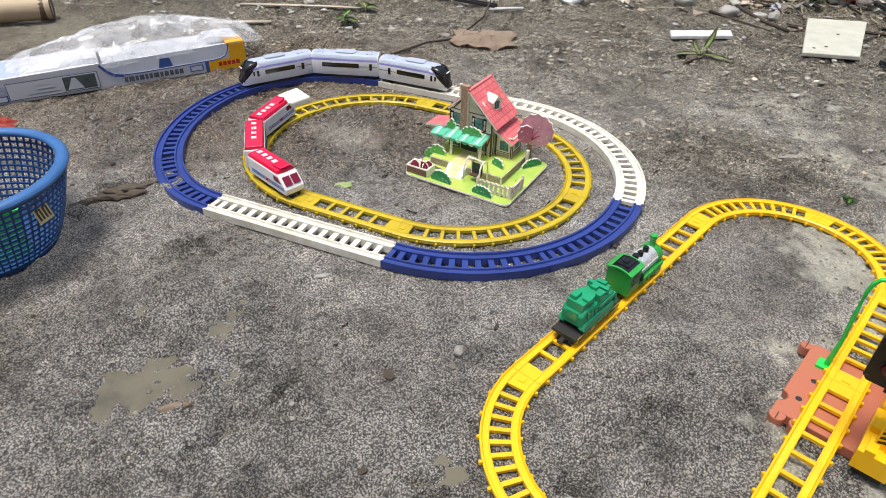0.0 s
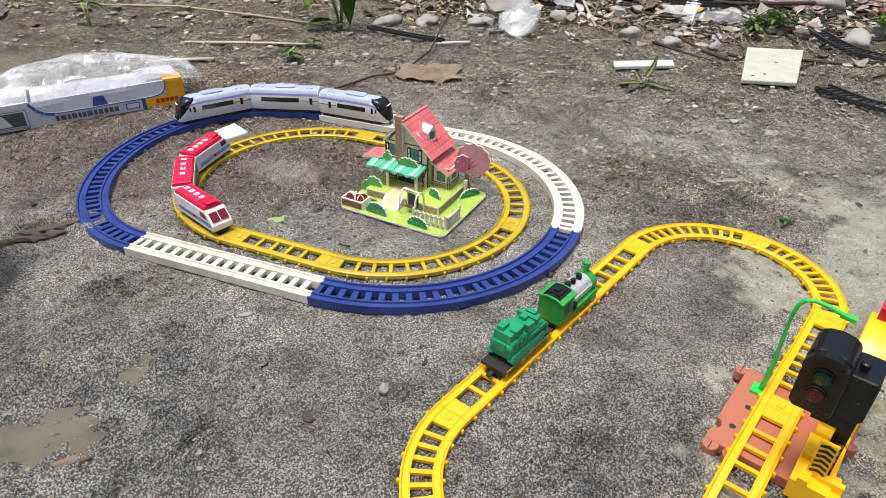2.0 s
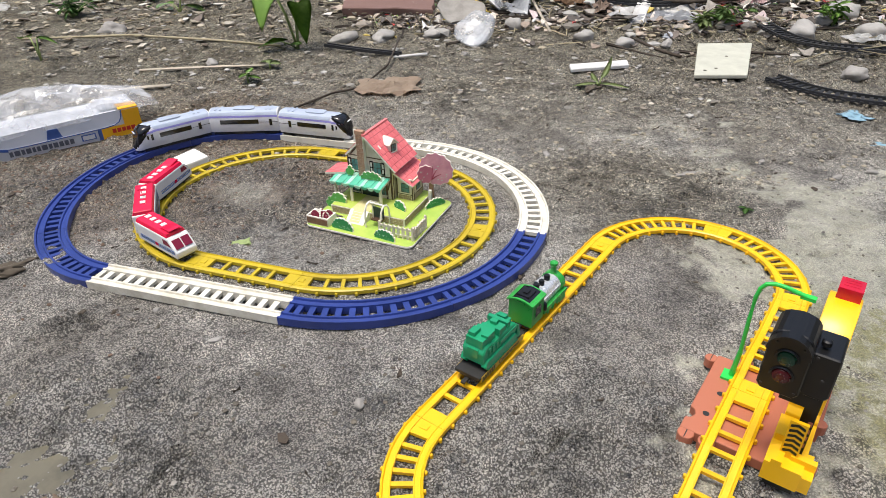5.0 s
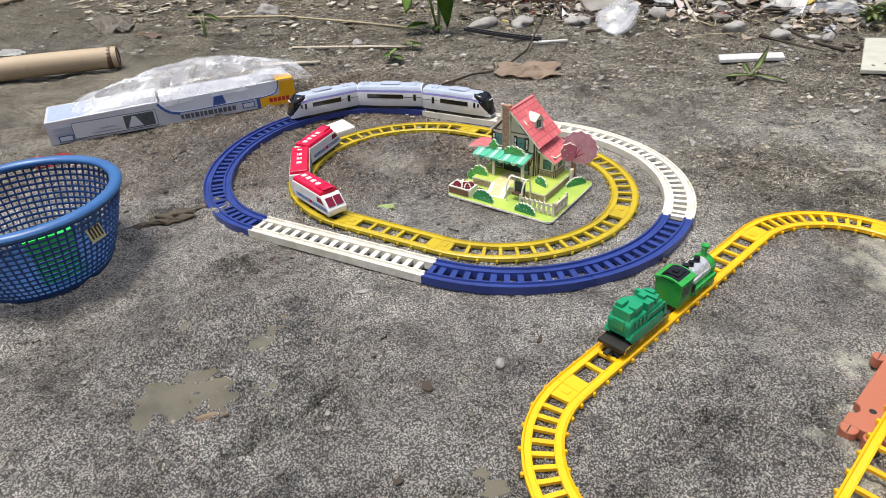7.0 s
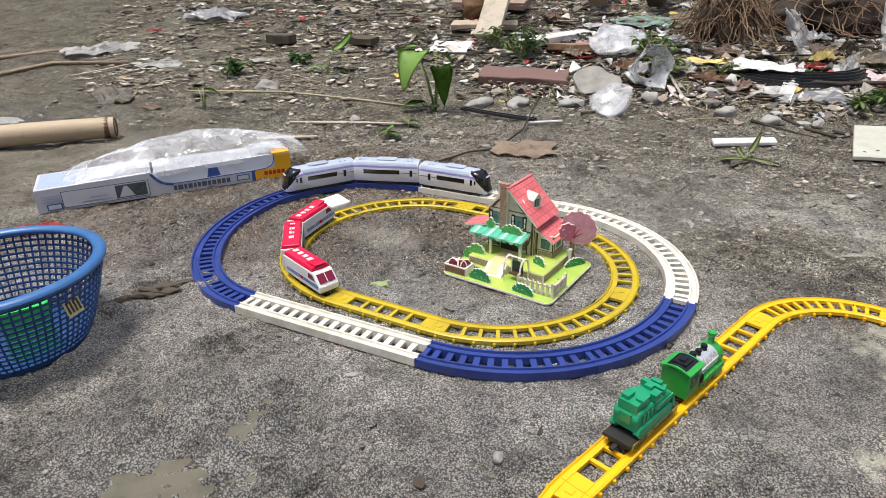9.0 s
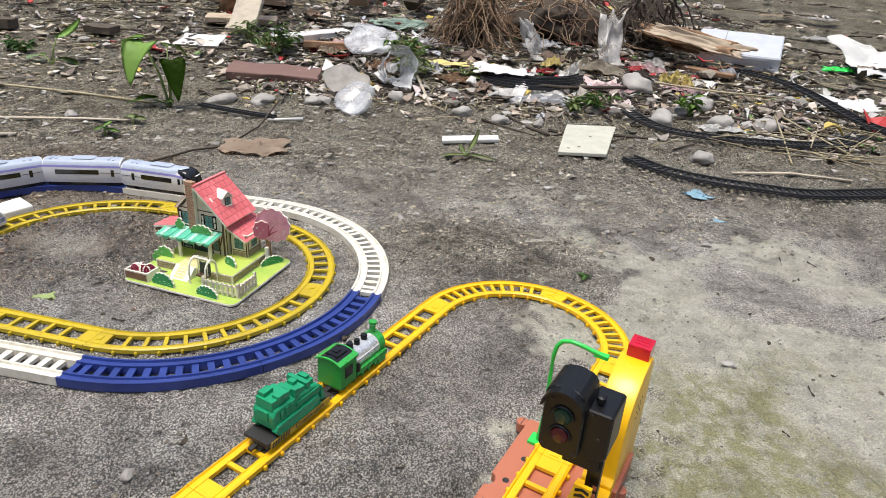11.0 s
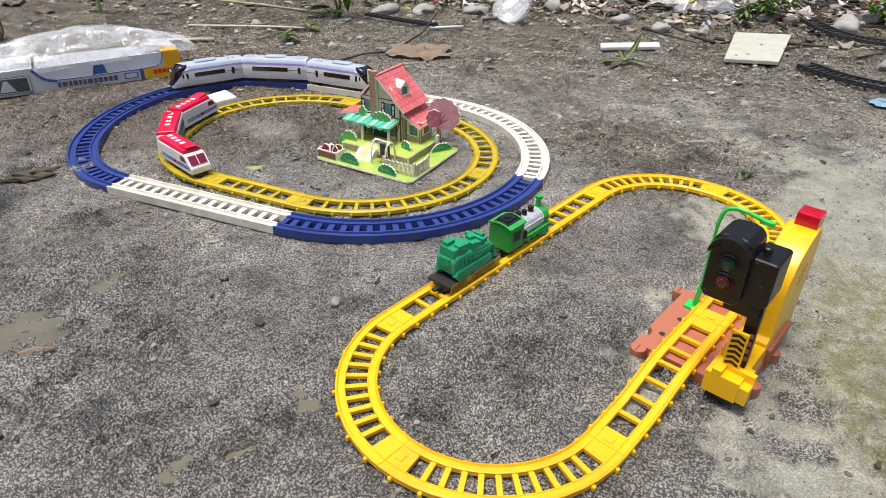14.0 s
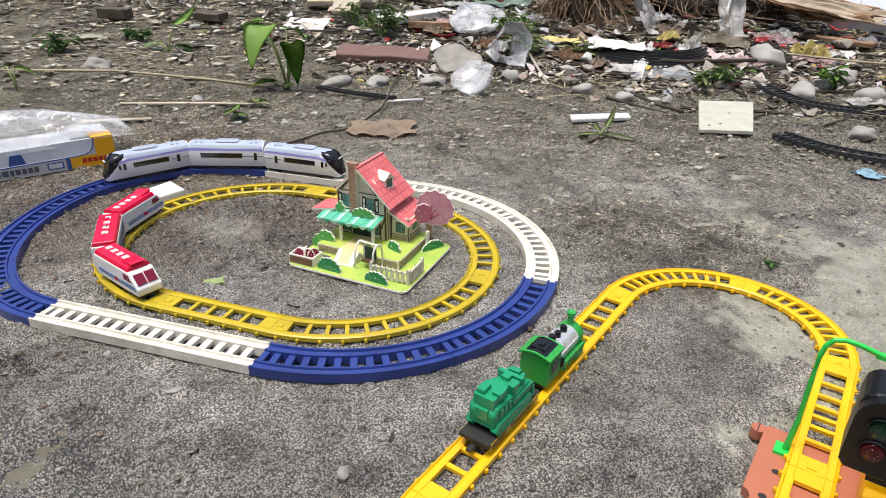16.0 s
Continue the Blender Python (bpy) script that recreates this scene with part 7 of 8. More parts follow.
def black_rails(pts, label, half=0.020, lift=0.003):
    path, length = polyline(pts)
    root = thing("black_rail_track", label, "toy rail", group="old black rails")
    zf = lambda s: float(rise(*path(s)[:2])) + 0.0045 + lift
    for sgn in (1, -1):
        for d in (half * 0.85,):
            bm = sweep(bmesh.new(), path, [(sgn * d - 0.0026, 0), (sgn * d + 0.0026, 0), (sgn * d + 0.0018, 0.0062), (sgn * d - 0.0018, 0.0062)], 0, length, 0.015, zf)
            part("rail", bm, M_BLACKRAIL, root)
    sl = link("sleeper", box(bmesh.new(), -0.0030, 0.0030, -half * 1.15, half * 1.15, 0.0, 0.0030), M_BLACKRAIL)
    n = round(length / 0.0135)
    for k in range(n):
        s = length * (k + 0.5) / n
        share("sleeper", sl, root, heading(path, s, zf(s)))
    return root


black_rails(((0.676, 0.70), (0.74, 0.635), (0.826, 0.602), (0.92, 0.592), (1.003, 0.595), (1.16, 0.66)), "dusty black toy rails curving over the earth")
black_rails(((0.700, 1.10), (0.745, 1.01), (0.809, 0.955), (0.93, 0.94), (1.05, 0.955), (1.16, 1.0), (1.27, 1.12)), "dusty black toy rails half buried in rubbish", lift=0.006)
black_rails(((1.02, 1.60), (1.10, 1.56), (1.185, 1.50), (1.24, 1.38), (1.29, 1.20), (1.33, 1.13)), "dusty black toy rails lying across the rubbish", lift=0.02)
black_rails(((-0.29, 0.725), (-0.2, 0.705), (-0.09, 0.69)), "short thin black toothed rail strip", half=0.007)


# plants
def leaf_mesh(length, width, droop=0.3, heart=0.0, n=8):
    """A leaf with a midrib fold, along +x from its stalk."""
    bm = bmesh.new()
    rows = []
    for k in range(n + 1):
        t = k / n
        w = width * 0.5 * (math.sin(math.pi * min(1, (t * (1 - heart * 0.3) + heart * 0.3))) ** 0.8) * (1 if t < 0.98 else 0.05)
        x = length * t
        z = -droop * length * t * t
        rows.append([bm.verts.new(p) for p in ((x, -w, z + w * 0.18), (x, 0, z - w * 0.1), (x, w, z + w * 0.18))])
    for a, b in zip(rows, rows[1:]):
        for i in range(2):
            bm.faces.new((a[i], b[i], b[i + 1], a[i + 1]))
    geom = bmesh.ops.solidify(bm, geom=bm.faces[:], thickness=0.0006)
    return bm


def heart_leaf(length, width, droop, n=12, curl=0.25):
    """A broad heart-shaped leaf hanging from its stalk, folded along the midrib, with a wavy edge."""
    bm = bmesh.new()
    rows = []
    for k in range(n + 1):
        t = k / n
        w = width * 0.5 * (1.42 * (t + 0.01) ** 0.24 * (1 - t) ** 0.85 + 0.01) * 1.1
        back = 0.22 * length * max(0.0, 1 - t / 0.22)
        x, z = length * t * (1 - 0.32 * droop * t), -droop * length * (0.25 * t + 0.75 * t * t)
        row = []
        for j in range(-3, 4):
            f = j / 3
            row.append(bm.verts.new((x - back * abs(f), f * w, z + w * curl * abs(f) ** 1.5 + 0.03 * length * math.sin(9 * t + 2 * f) * abs(f))))
        rows.append(row)
    for a, b in zip(rows, rows[1:]):
        for i in range(6):
            bm.faces.new((a[i], b[i], b[i + 1], a[i + 1]))
    bmesh.ops.solidify(bm, geom=bm.faces[:], thickness=0.0006)
    return bm


def sprout(x, y, stems, label, mt, name="seedling", group="seedlings"):
    """stems: rows of (lean x, lean y, height, leaf length, leaf width, yaw, droop)."""
    root = thing(name, label, "plant", pose(x, y, ground_z(x, y)), group)
    for lx, ly, hgt, ll, lw, yaw, droop in stems:
        bm = bmesh.new()
        tube(bm, [(0, 0, -0.002), (lx * 0.4, ly * 0.4, hgt * 0.55), (lx, ly, hgt)], 0.0028, 6, 0.0014)
        st_ = part("stem", bm, M_LEAF_PALE, root, smooth=True)
        lf = part("leaf", heart_leaf(ll, lw, droop) if name == "taro_plant" else leaf_mesh(ll, lw, droop, 0.4), mt, st_, smooth=True)
        lf.matrix_basis = pose(lx, ly, hgt, 0, 0, yaw)
    return root


sprout(-0.361, 0.718, ((-0.040, -0.012, 0.142, 0.085, 0.088, 262, 1.0), (-0.065, 0.010, 0.148, 0.050, 0.055, 190, 0.35), (0.016, 0.0, 0.108, 0.062, 0.060, -50, 1.4), (-0.005, 0.020, 0.135, 0.055, 0.050, 60, 0.5), (-0.03, -0.02, 0.022, 0.06, 0.045, 205, 0.2), (0.005, -0.02, 0.016, 0.05, 0.04, 150, 0.2)), "young taro plant with drooping heart-shaped leaves", M_LEAF, "taro_plant")
sprout(-0.905, 0.49, ((-0.012, 0, 0.052, 0.042, 0.034, 165, 0.25), (0.008, 0, 0.050, 0.040, 0.032, 40, 0.5)), "small seedling with bright green leaves", M_LEAF)
sprout(-0.868, 0.961, ((0.03, 0, 0.075, 0.08, 0.045, 75, -0.6), (-0.02, 0, 0.025, 0.07, 0.04, 170, 0.3), (0.02, 0.0, 0.02, 0.07, 0.04, 10, 0.3)), "small upright green seedling", M_LEAF)
sprout(0.356, 0.58, ((0.0, 0.0, 0.010, 0.062, 0.017, 5, 0.12), (0.0, 0.0, 0.010, 0.050, 0.016, 195, 0.1), (0.005, 0.0, 0.022, 0.038, 0.012, 70, -0.9), (-0.004, 0, 0.014, 0.028, 0.012, 120, -0.4)), "seedling with narrow spreading yellow-green leaves", M_LEAF_PALE)
sprout(-0.337, 0.456, ((0.0, 0.0, 0.012, 0.028, 0.02, 20, 0.2), (0, 0, 0.014, 0.026, 0.02, 140, 0.1), (0, 0, 0.018, 0.024, 0.016, 260, 0.1), (0, 0, 0.02, 0.02, 0.016, 80, -0.3)), "tiny yellow-green weed on the earth", M_LEAF)
sprout(-0.34, 0.55, ((0.0, 0.0, 0.012, 0.026, 0.03, 20, 0.1), (0, 0, 0.014, 0.022, 0.028, 150, 0.0)), "tiny pale weed beside a stick", M_LEAF_PALE)
sprout(0.585, 0.135, ((0.0, 0.0, 0.004, 0.012, 0.008, 20, 0.2), (0, 0, 0.005, 0.012, 0.008, 140, 0.2), (0, 0, 0.005, 0.011, 0.008, 260, 0.2)), "tiny dark weed on sand", M_LEAF_DARK)


def bushy(x, y, r, h, count, seed, label, mt, group="weeds"):
    """A low weed: many thin stems with small leaves."""
    rng = random.Random(seed)
    root = thing("weed", label, "plant", pose(x, y, ground_z(x, y)), group)
    stems, leaves = bmesh.new(), bmesh.new()
    for k in range(count):
        a, q_ = rng.random() * 6.28, rng.random()
        tip = Vector((r * q_ * math.cos(a), r * q_ * math.sin(a), h * (0.45 + 0.55 * rng.random())))
        tube(stems, [(0, 0, -0.002), tuple(tip * 0.55 + Vector((0, 0, h * 0.12))), tuple(tip)], 0.0016, 5, 0.0008)
        for j in range(5):
            p = tip * (0.5 + 0.12 * j)
            lf = leaf_mesh(rng.uniform(0.02, 0.036), rng.uniform(0.010, 0.018), 0.3, 0.3, 4)
            me_ = bpy.data.meshes.new("tmp")
            bmesh.ops.transform(lf, matrix=Matrix.Translation(p) @ Euler((rng.uniform(-0.5, 0.5), rng.uniform(-0.6, 0.4), rng.random() * 6.28)).to_matrix().to_4x4(), verts=lf.verts[:])
            lf.to_mesh(me_)
            lf.free()
            leaves.from_mesh(me_)
            bpy.data.meshes.remove(me_)
    part("stems", stems, M_LEAF_PALE, root)
    part("leaves", leaves, mt, root, "", True)


bushy(-0.35, 1.27, 0.11, 0.10, 20, 1, "leafy green weed among the rubbish", M_WEED)
bushy(0.03, 1.37, 0.09, 0.085, 22, 2, "leafy green weed among the rubbish", M_WEED)
bushy(0.09, 1.20, 0.07, 0.07, 14, 12, "pale green weed among clear wrappings", M_LEAF_PALE)
bushy(-0.48, 1.36, 0.06, 0.07, 10, 13, "yellow-green weed at the board", M_LEAF_PALE)
bushy(0.24, 1.24, 0.06, 0.04, 9, 14, "low pale green weed in rubbish", M_LEAF_PALE)
bushy(0.61, 1.12, 0.07, 0.05, 12, 3, "leafy green weed among stones", M_WEED)
bushy(-1.05, 1.05, 0.06, 0.03, 8, 4, "low bluish green weed on soil", M_LEAF_DARK)
bushy(0.86, 1.16, 0.06, 0.05, 8, 5, "low green weed in the rubbish", M_LEAF)
bushy(0.55, 1.10, 0.05, 0.04, 7, 6, "low green weed in the rubbish", M_LEAF_PALE)
bushy(-1.15, 0.85, 0.10, 0.05, 10, 7, "low dark green weed", M_LEAF_DARK)

# larger rubbish
def crushed(bm, w, d, h, seed, n=13):
    """A crushed sheet or wrapper: sharp random folds, edges drawn in."""
    rng = random.Random(seed)
    folds = [(rng.uniform(0, 6.28), rng.uniform(-0.4, 0.4), rng.uniform(0.3, 1.0), rng.uniform(3, 9)) for _ in range(6)]
    o = rng.random() * 30
    rows = []
    for j in range(n):
        row = []
        for i in range(n):
            u, v = 2 * i / (n - 1) - 1, 2 * j / (n - 1) - 1
            r = max(abs(u), abs(v)) / (math.hypot(u, v) or 1.0)
            x, y = u * (0.45 + 0.55 * r), v * (0.45 + 0.55 * r)
            k = 1 + 0.35 * noise.noise(Vector((x * 1.5 + o, y * 1.5, 2.0)))
            z = sum(a * abs(((x * math.cos(t) + y * math.sin(t) + c) * f) % 2 - 1) for t, c, a, f in folds) / 6
            z = z * h * (1.15 - 0.7 * (x * x + y * y)) + 0.3 * h * noise.noise(Vector((x * 2 + o, y * 2, 8.0)))
            row.append((x * w / 2 * k, y * d / 2 * k, z))
        rows.append(row)
    low = min(p[2] for row in rows for p in row)
    T = [[bm.verts.new((x, y, z - low)) for x, y, z in row] for row in rows]
    for a, b in zip(T, T[1:]):
        for i in range(n - 1):
            bm.faces.new((a[i], a[i + 1], b[i + 1], b[i]))
    bmesh.ops.solidify(bm, geom=bm.faces[:], thickness=0.0009)
    return bm


def wrapper(x, y, w, d, h, mt, label, seed, yaw=0.0, tip=0.0, name="crumpled_wrapper", lift=0.0):
    return single(name, crushed(bmesh.new(), w, d, h, seed), mt, label, name.split("_")[-1], pose(x, y, ground_z(x, y) - 0.002 + lift, tip, 0, yaw), "crumpled scraps")


def carton(x, y, w, d, h, yaw, tip, mt, label):
    bm = soften(rough_block(bmesh.new(), w, d, h, int(w * 1000), 0.015), 0.004, 50)
    ob = single("discarded_box", bm, mt, label, "box", pose(x, y, ground_z(x, y) + 0.003 + max(0, 0.5 * d * math.sin(radians(tip)) - 0.012), tip, 0, yaw))
    part("seam", box(bmesh.new(), -w * 0.18, -w * 0.17, -d * 0.5, d * 0.5, h * 0.99, h * 1.012), M_GREYSCRAP, ob)
    return ob


carton(1.09, 1.80, 0.27, 0.20, 0.050, -14, 16, M_BLUISH, "crushed pale grey foam box on the rubbish heap")
wrapper(0.845, 1.43, 0.10, 0.07, 0.075, M_YELLOWBAG, "crushed yellow and white food packet", 191, 6, 8)
scrap("plastic_bag", 0.755, 1.46, 0.11, 0.045, M_PINKBAG, "crumpled pink and white plastic bag", "plastic bag", 31, -35, 12, 0, 0.5, 0.0, 0.3, 1.2)
scrap("plastic_bag", 0.635, 1.31, 0.10, 0.07, M_PINKBAG, "crumpled faded pink plastic bag", "plastic bag", 32, 20, 14, 0, 0.5, 0.0, 0.4, 1.2)
scrap("plastic_bag", 0.40, 1.53, 0.095, 0.14, M_HAZE, "limp grey plastic bag on the heap", "plastic bag", 33, 75, 55, 0, 0.45, 0.03, 0.45, 1.2)
scrap("plastic_bag", 0.65, 1.60, 0.075, 0.20, M_HAZE, "limp grey plastic bag hanging on roots", "plastic bag", 34, 12, 66, 0, 0.5, 0.05, 0.4, 1.3)
scrap("plastic_bag", 0.46, 1.19, 0.25, 0.07, M_HAZE, "crumpled clear plastic wrapping", "plastic bag", 35, 8, 8, 0, 0.4, 0.0, 0.3, 1.6)
scrap("plastic_bag", 1.32, 1.41, 0.17, 0.08, M_PAPER, "crumpled dirty white plastic bag", "plastic bag", 36, 5, 10, 0, 0.35, 0.0, 0.35, 1.2)
scrap("plastic_bag", 1.60, 1.90, 0.34, 0.20, M_PAPER, "large dirty white sack with green trim", "sack", 37, 20, 25, 0, 0.35, 0.0, 0.2, 1)
scrap("green_trim", 1.42, 1.80, 0.10, 0.030, M_LAMP_GREEN, "bright green torn plastic strip", "scrap", 38, 10, 20, 0, 0.6, 0.01, 0.4, 2)
scrap("yellow_peel", 0.21, 1.36, 0.20, 0.045, M_YELLOWBAG, "curled yellow plastic strip on dark debris", "scrap", 39, 18, 6, 0, 0.6, 0.004, 0.3, 1)
scrap("white_strap", 0.41, 1.19, 0.035, 0.20, M_PAPER, "white plastic strap across black rails", "strap", 40, -6, 14, 0, 0.3, 0.016, 0.1, 1)
scrap("red_scrap", 0.76, 1.52, 0.10, 0.03, M_REDBAG, "torn red plastic scrap", "scrap", 41, 30, 20, 0, 0.9, 0.01, 0.5, 2)
scrap("white_card", -0.62, 1.32, 0.13, 0.12, M_PAPER, "square white card lying on rubble", "card", 42, 12, 8, 0, 0.06, 0.01, 0.08)
for k in range(5):
    black_rails(((0.29 + 0.004 * k, 1.225 + 0.012 * k), (0.42, 1.205 + 0.012 * k), (0.53, 1.245 + 0.012 * k), (0.57, 1.30 + 0.01 * k)), "stack of black toy rails in torn wrapping", half=0.010, lift=0.006 + 0.004 * k)
scrap("white_sheet", 0.34, 1.275, 0.15, 0.08, M_PAPER, "white plastic sheet over stacked black rails", "plastic sheet", 45, 5, 6, 0, 0.35, 0.03, 0.2, 1)

M_CLEARBAG = film("thin_grey_bag", 0.95, 0.3, (0.56, 0.57, 0.59))
for k, (x, y, w, d, h, mt, label, yaw, tip) in enumerate((
        (-0.556, -0.183, 0.075, 0.045, 0.020, M_REDNET, "crumpled red and orange net beside the carton", 45, 0), (-0.04, 0.49, 0.125, 0.10, 0.030, M_TANLEAF, "large dry tan curled leaf on earth", 25, 0), (-1.88, 0.95, 0.30, 0.12, 0.07, M_PAPER, "long crumpled white plastic bag on soil", 62, 0), (-1.53, 0.92, 0.11, 0.09, 0.02, M_PAPER, "square pale plastic plate lying on soil", 20, 0),
        (-1.33, 0.87, 0.09, 0.06, 0.012, M_SLAB, "pale flat shard on soil", 10, 0), (-1.22, 0.47, 0.20, 0.10, 0.045, M_GREYLEAF, "large curled dry grey leaf", -40, 0), (-1.08, 0.45, 0.11, 0.06, 0.02, M_DRY_LEAF, "curled dry brown leaf", 8, 0),
        (-1.49, 0.86, 0.14, 0.09, 0.03, M_PAPER, "broken pale plastic plate on soil", 25, 0), (-1.83, 1.47, 0.30, 0.14, 0.08, M_CLEARBAG, "crumpled clear plastic bag on the bank", 10, 0),
        (-1.96, 1.25, 0.08, 0.05, 0.03, M_REDBAG, "torn orange-red wrapper on soil", 5, 0), (-1.19, 1.04, 0.10, 0.06, 0.02, M_SLAB, "pale broken shard of tile", 30, 0), (-1.27, 0.20, 0.09, 0.05, 0.02, M_PAPER, "scrap of pale paper behind the pole", 20, 0),
        (-0.91, -0.05, 0.035, 0.025, 0.008, M_PAPER, "small torn white paper bit", 40, 0), (-0.10, 1.10, 0.12, 0.06, 0.025, M_PAPER, "pale shell-shaped plastic piece", -30, 10), (-0.02, 1.30, 0.10, 0.09, 0.05, M_BARK, "crumpled brown packaging in rubbish", 15, 0),
        (-0.14, 1.46, 0.16, 0.08, 0.04, M_PINKBAG, "faded pink crumpled plastic sheet", 12, 8), (0.06, 1.24, 0.10, 0.09, 0.07, M_CLEARBAG, "crushed clear bag with a blue tint", 30, 0), (0.13, 1.30, 0.09, 0.07, 0.06, M_CLEARBAG, "crumpled clear wrapping in rubbish", 60, 0),
        (0.22, 1.22, 0.13, 0.07, 0.05, M_BARK, "heap of torn brown leaves", 5, 0), (0.31, 1.20, 0.12, 0.07, 0.05, M_DRY_LEAF, "dry crumpled leaves in rubbish", 35, 0), (0.33, 1.30, 0.16, 0.07, 0.05, M_PAPER, "white crumpled packet on black rails", 6, 0),
        (0.47, 1.14, 0.20, 0.07, 0.05, M_CLEARBAG, "crumpled clear plastic wrapping", 4, 0), (0.45, 1.41, 0.12, 0.04, 0.03, M_REDBAG, "orange-red torn plastic strip", 15, 0), (0.48, 1.46, 0.06, 0.05, 0.05, M_YELLOWBAG, "crumpled yellow food wrapper", 50, 0),
        (0.55, 1.44, 0.05, 0.16, 0.05, M_PAPER, "twisted white plastic strip", -20, 12), (0.62, 1.48, 0.16, 0.10, 0.06, M_DIRTY, "dirty beige crumpled sack", 10, 0), (0.66, 1.30, 0.13, 0.09, 0.05, M_PINKBAG, "crumpled pink and white bag", 15, 0),
        (0.68, 1.62, 0.12, 0.03, 0.03, M_REDBAG, "red torn plastic ribbon", 25, 0), (0.77, 1.55, 0.06, 0.16, 0.05, M_PINKBAG, "twisted pink and white wrapper", 35, 0), (0.86, 1.37, 0.14, 0.06, 0.03, M_PINKBAG, "flattened pink and white packet", 4, 0),
        (1.45, 2.19, 0.11, 0.05, 0.03, M_PAPER, "white paper scrap on the soil", 10, 0), (1.36, 2.46, 0.16, 0.06, 0.02, M_TANSCRAP, "tan flat scrap on the soil", 20, 0), (1.55, 2.49, 0.15, 0.05, 0.02, M_PAPER, "pale flat scrap on the soil", 8, 0),
        (0.93, 1.06, 0.13, 0.05, 0.025, M_PAPER, "pale crushed plastic beside black rails", 8, 0), (1.03, 1.02, 0.12, 0.05, 0.02, M_PAPER, "pale plastic sheet beside black rails", -8, 0), (0.88, 1.23, 0.06, 0.03, 0.02, M_PINKBAG, "small pink plastic scrap", 30, 0),
        (-0.08, 1.72, 0.20, 0.10, 0.05, M_MINT, "pale green crumpled plastic sheet", 8, 10), (0.10, 1.80, 0.12, 0.08, 0.05, M_MINT, "pale green crumpled plastic sheet", 30, 10), (0.05, 1.58, 0.12, 0.08, 0.06, M_CLEARBAG, "crumpled clear bag on the heap", 0, 0))):
    wrapper(x, y, w, d, h, mt, label, 200 + k, yaw, tip)
rng = random.Random(77)
for k in range(46):
    x, y = rng.uniform(-0.55, 1.15), rng.uniform(1.25, 2.35)
    mt, label = rng.choice(((M_CLEARBAG, "crumpled clear plastic in the rubbish"), (M_PAPER, "crumpled dirty white plastic in the rubbish"), (M_BARK, "torn brown bark in the rubbish"), (M_TANSCRAP, "crumpled tan cardboard in the rubbish"),
                            (M_DRY_LEAF, "crumpled dry leaf in the rubbish"), (M_DIRTY, "dirty beige sacking in the rubbish"), (M_DARKROOT, "dark rotten rag in the rubbish")))
    w = rng.uniform(0.05, 0.15)
    wrapper(x, y, w, w * rng.uniform(0.4, 0.9), rng.uniform(0.02, 0.07), mt, label, 400 + k, rng.uniform(0, 360), rng.uniform(-12, 12), lift=0.01 * rng.random())
for pts, r, mt, label in (
        (((-1.88, 0.52, 0.006), (-1.88, 0.74, 0.01), (-1.63, 0.85, 0.006)), 0.010, M_WOOD, "long brown stick on soil"), (((-2.19, 0.71, 0.008), (-2.05, 0.94, 0.006)), 0.011, M_WOOD, "brown stick on soil"),
        (((-1.64, 0.64, 0.006), (-1.60, 0.84, 0.005)), 0.009, M_PALE_WOOD, "pale stick on soil"), (((0.10, 1.21, 0.03), (0.15, 1.10, 0.02), (0.20, 0.98, 0.006)), 0.006, M_PALE_WOOD, "thin bent branch at the foot of the heap"),
        (((1.07, 1.16, 0.05), (1.05, 0.98, 0.02), (1.03, 0.83, 0.005)), 0.003, M_STRAW, "dry branch across black rails"), (((1.08, 1.14, 0.05), (1.14, 1.02, 0.03), (1.20, 0.91, 0.01)), 0.003, M_STRAW, "dry branch across black rails")):
    stick("stick", pts, r, mt, label, "stick", group="sticks")
# old stump behind the boards
bm = bmesh.new()
tube(bm, [(0, 0, -0.02), (0.005, 0, 0.04), (0.0, 0.01, 0.14), (0.012, 0.0, 0.30), (0.0, 0.0, 0.42)], 0.062, 18, 0.034)
for v in bm.verts:
    v.co += Vector((v.co.x, v.co.y, 0)).normalized() * 0.012 * noise.noise(Vector((v.co.x * 60, v.co.y * 60, v.co.z * 9)))
single("tree_stump", bm, M_BARK, "weathered brown tree stump behind the boards", "stump", pose(-0.71, 1.70, ground_z(-0.71, 1.70)), smooth=True)

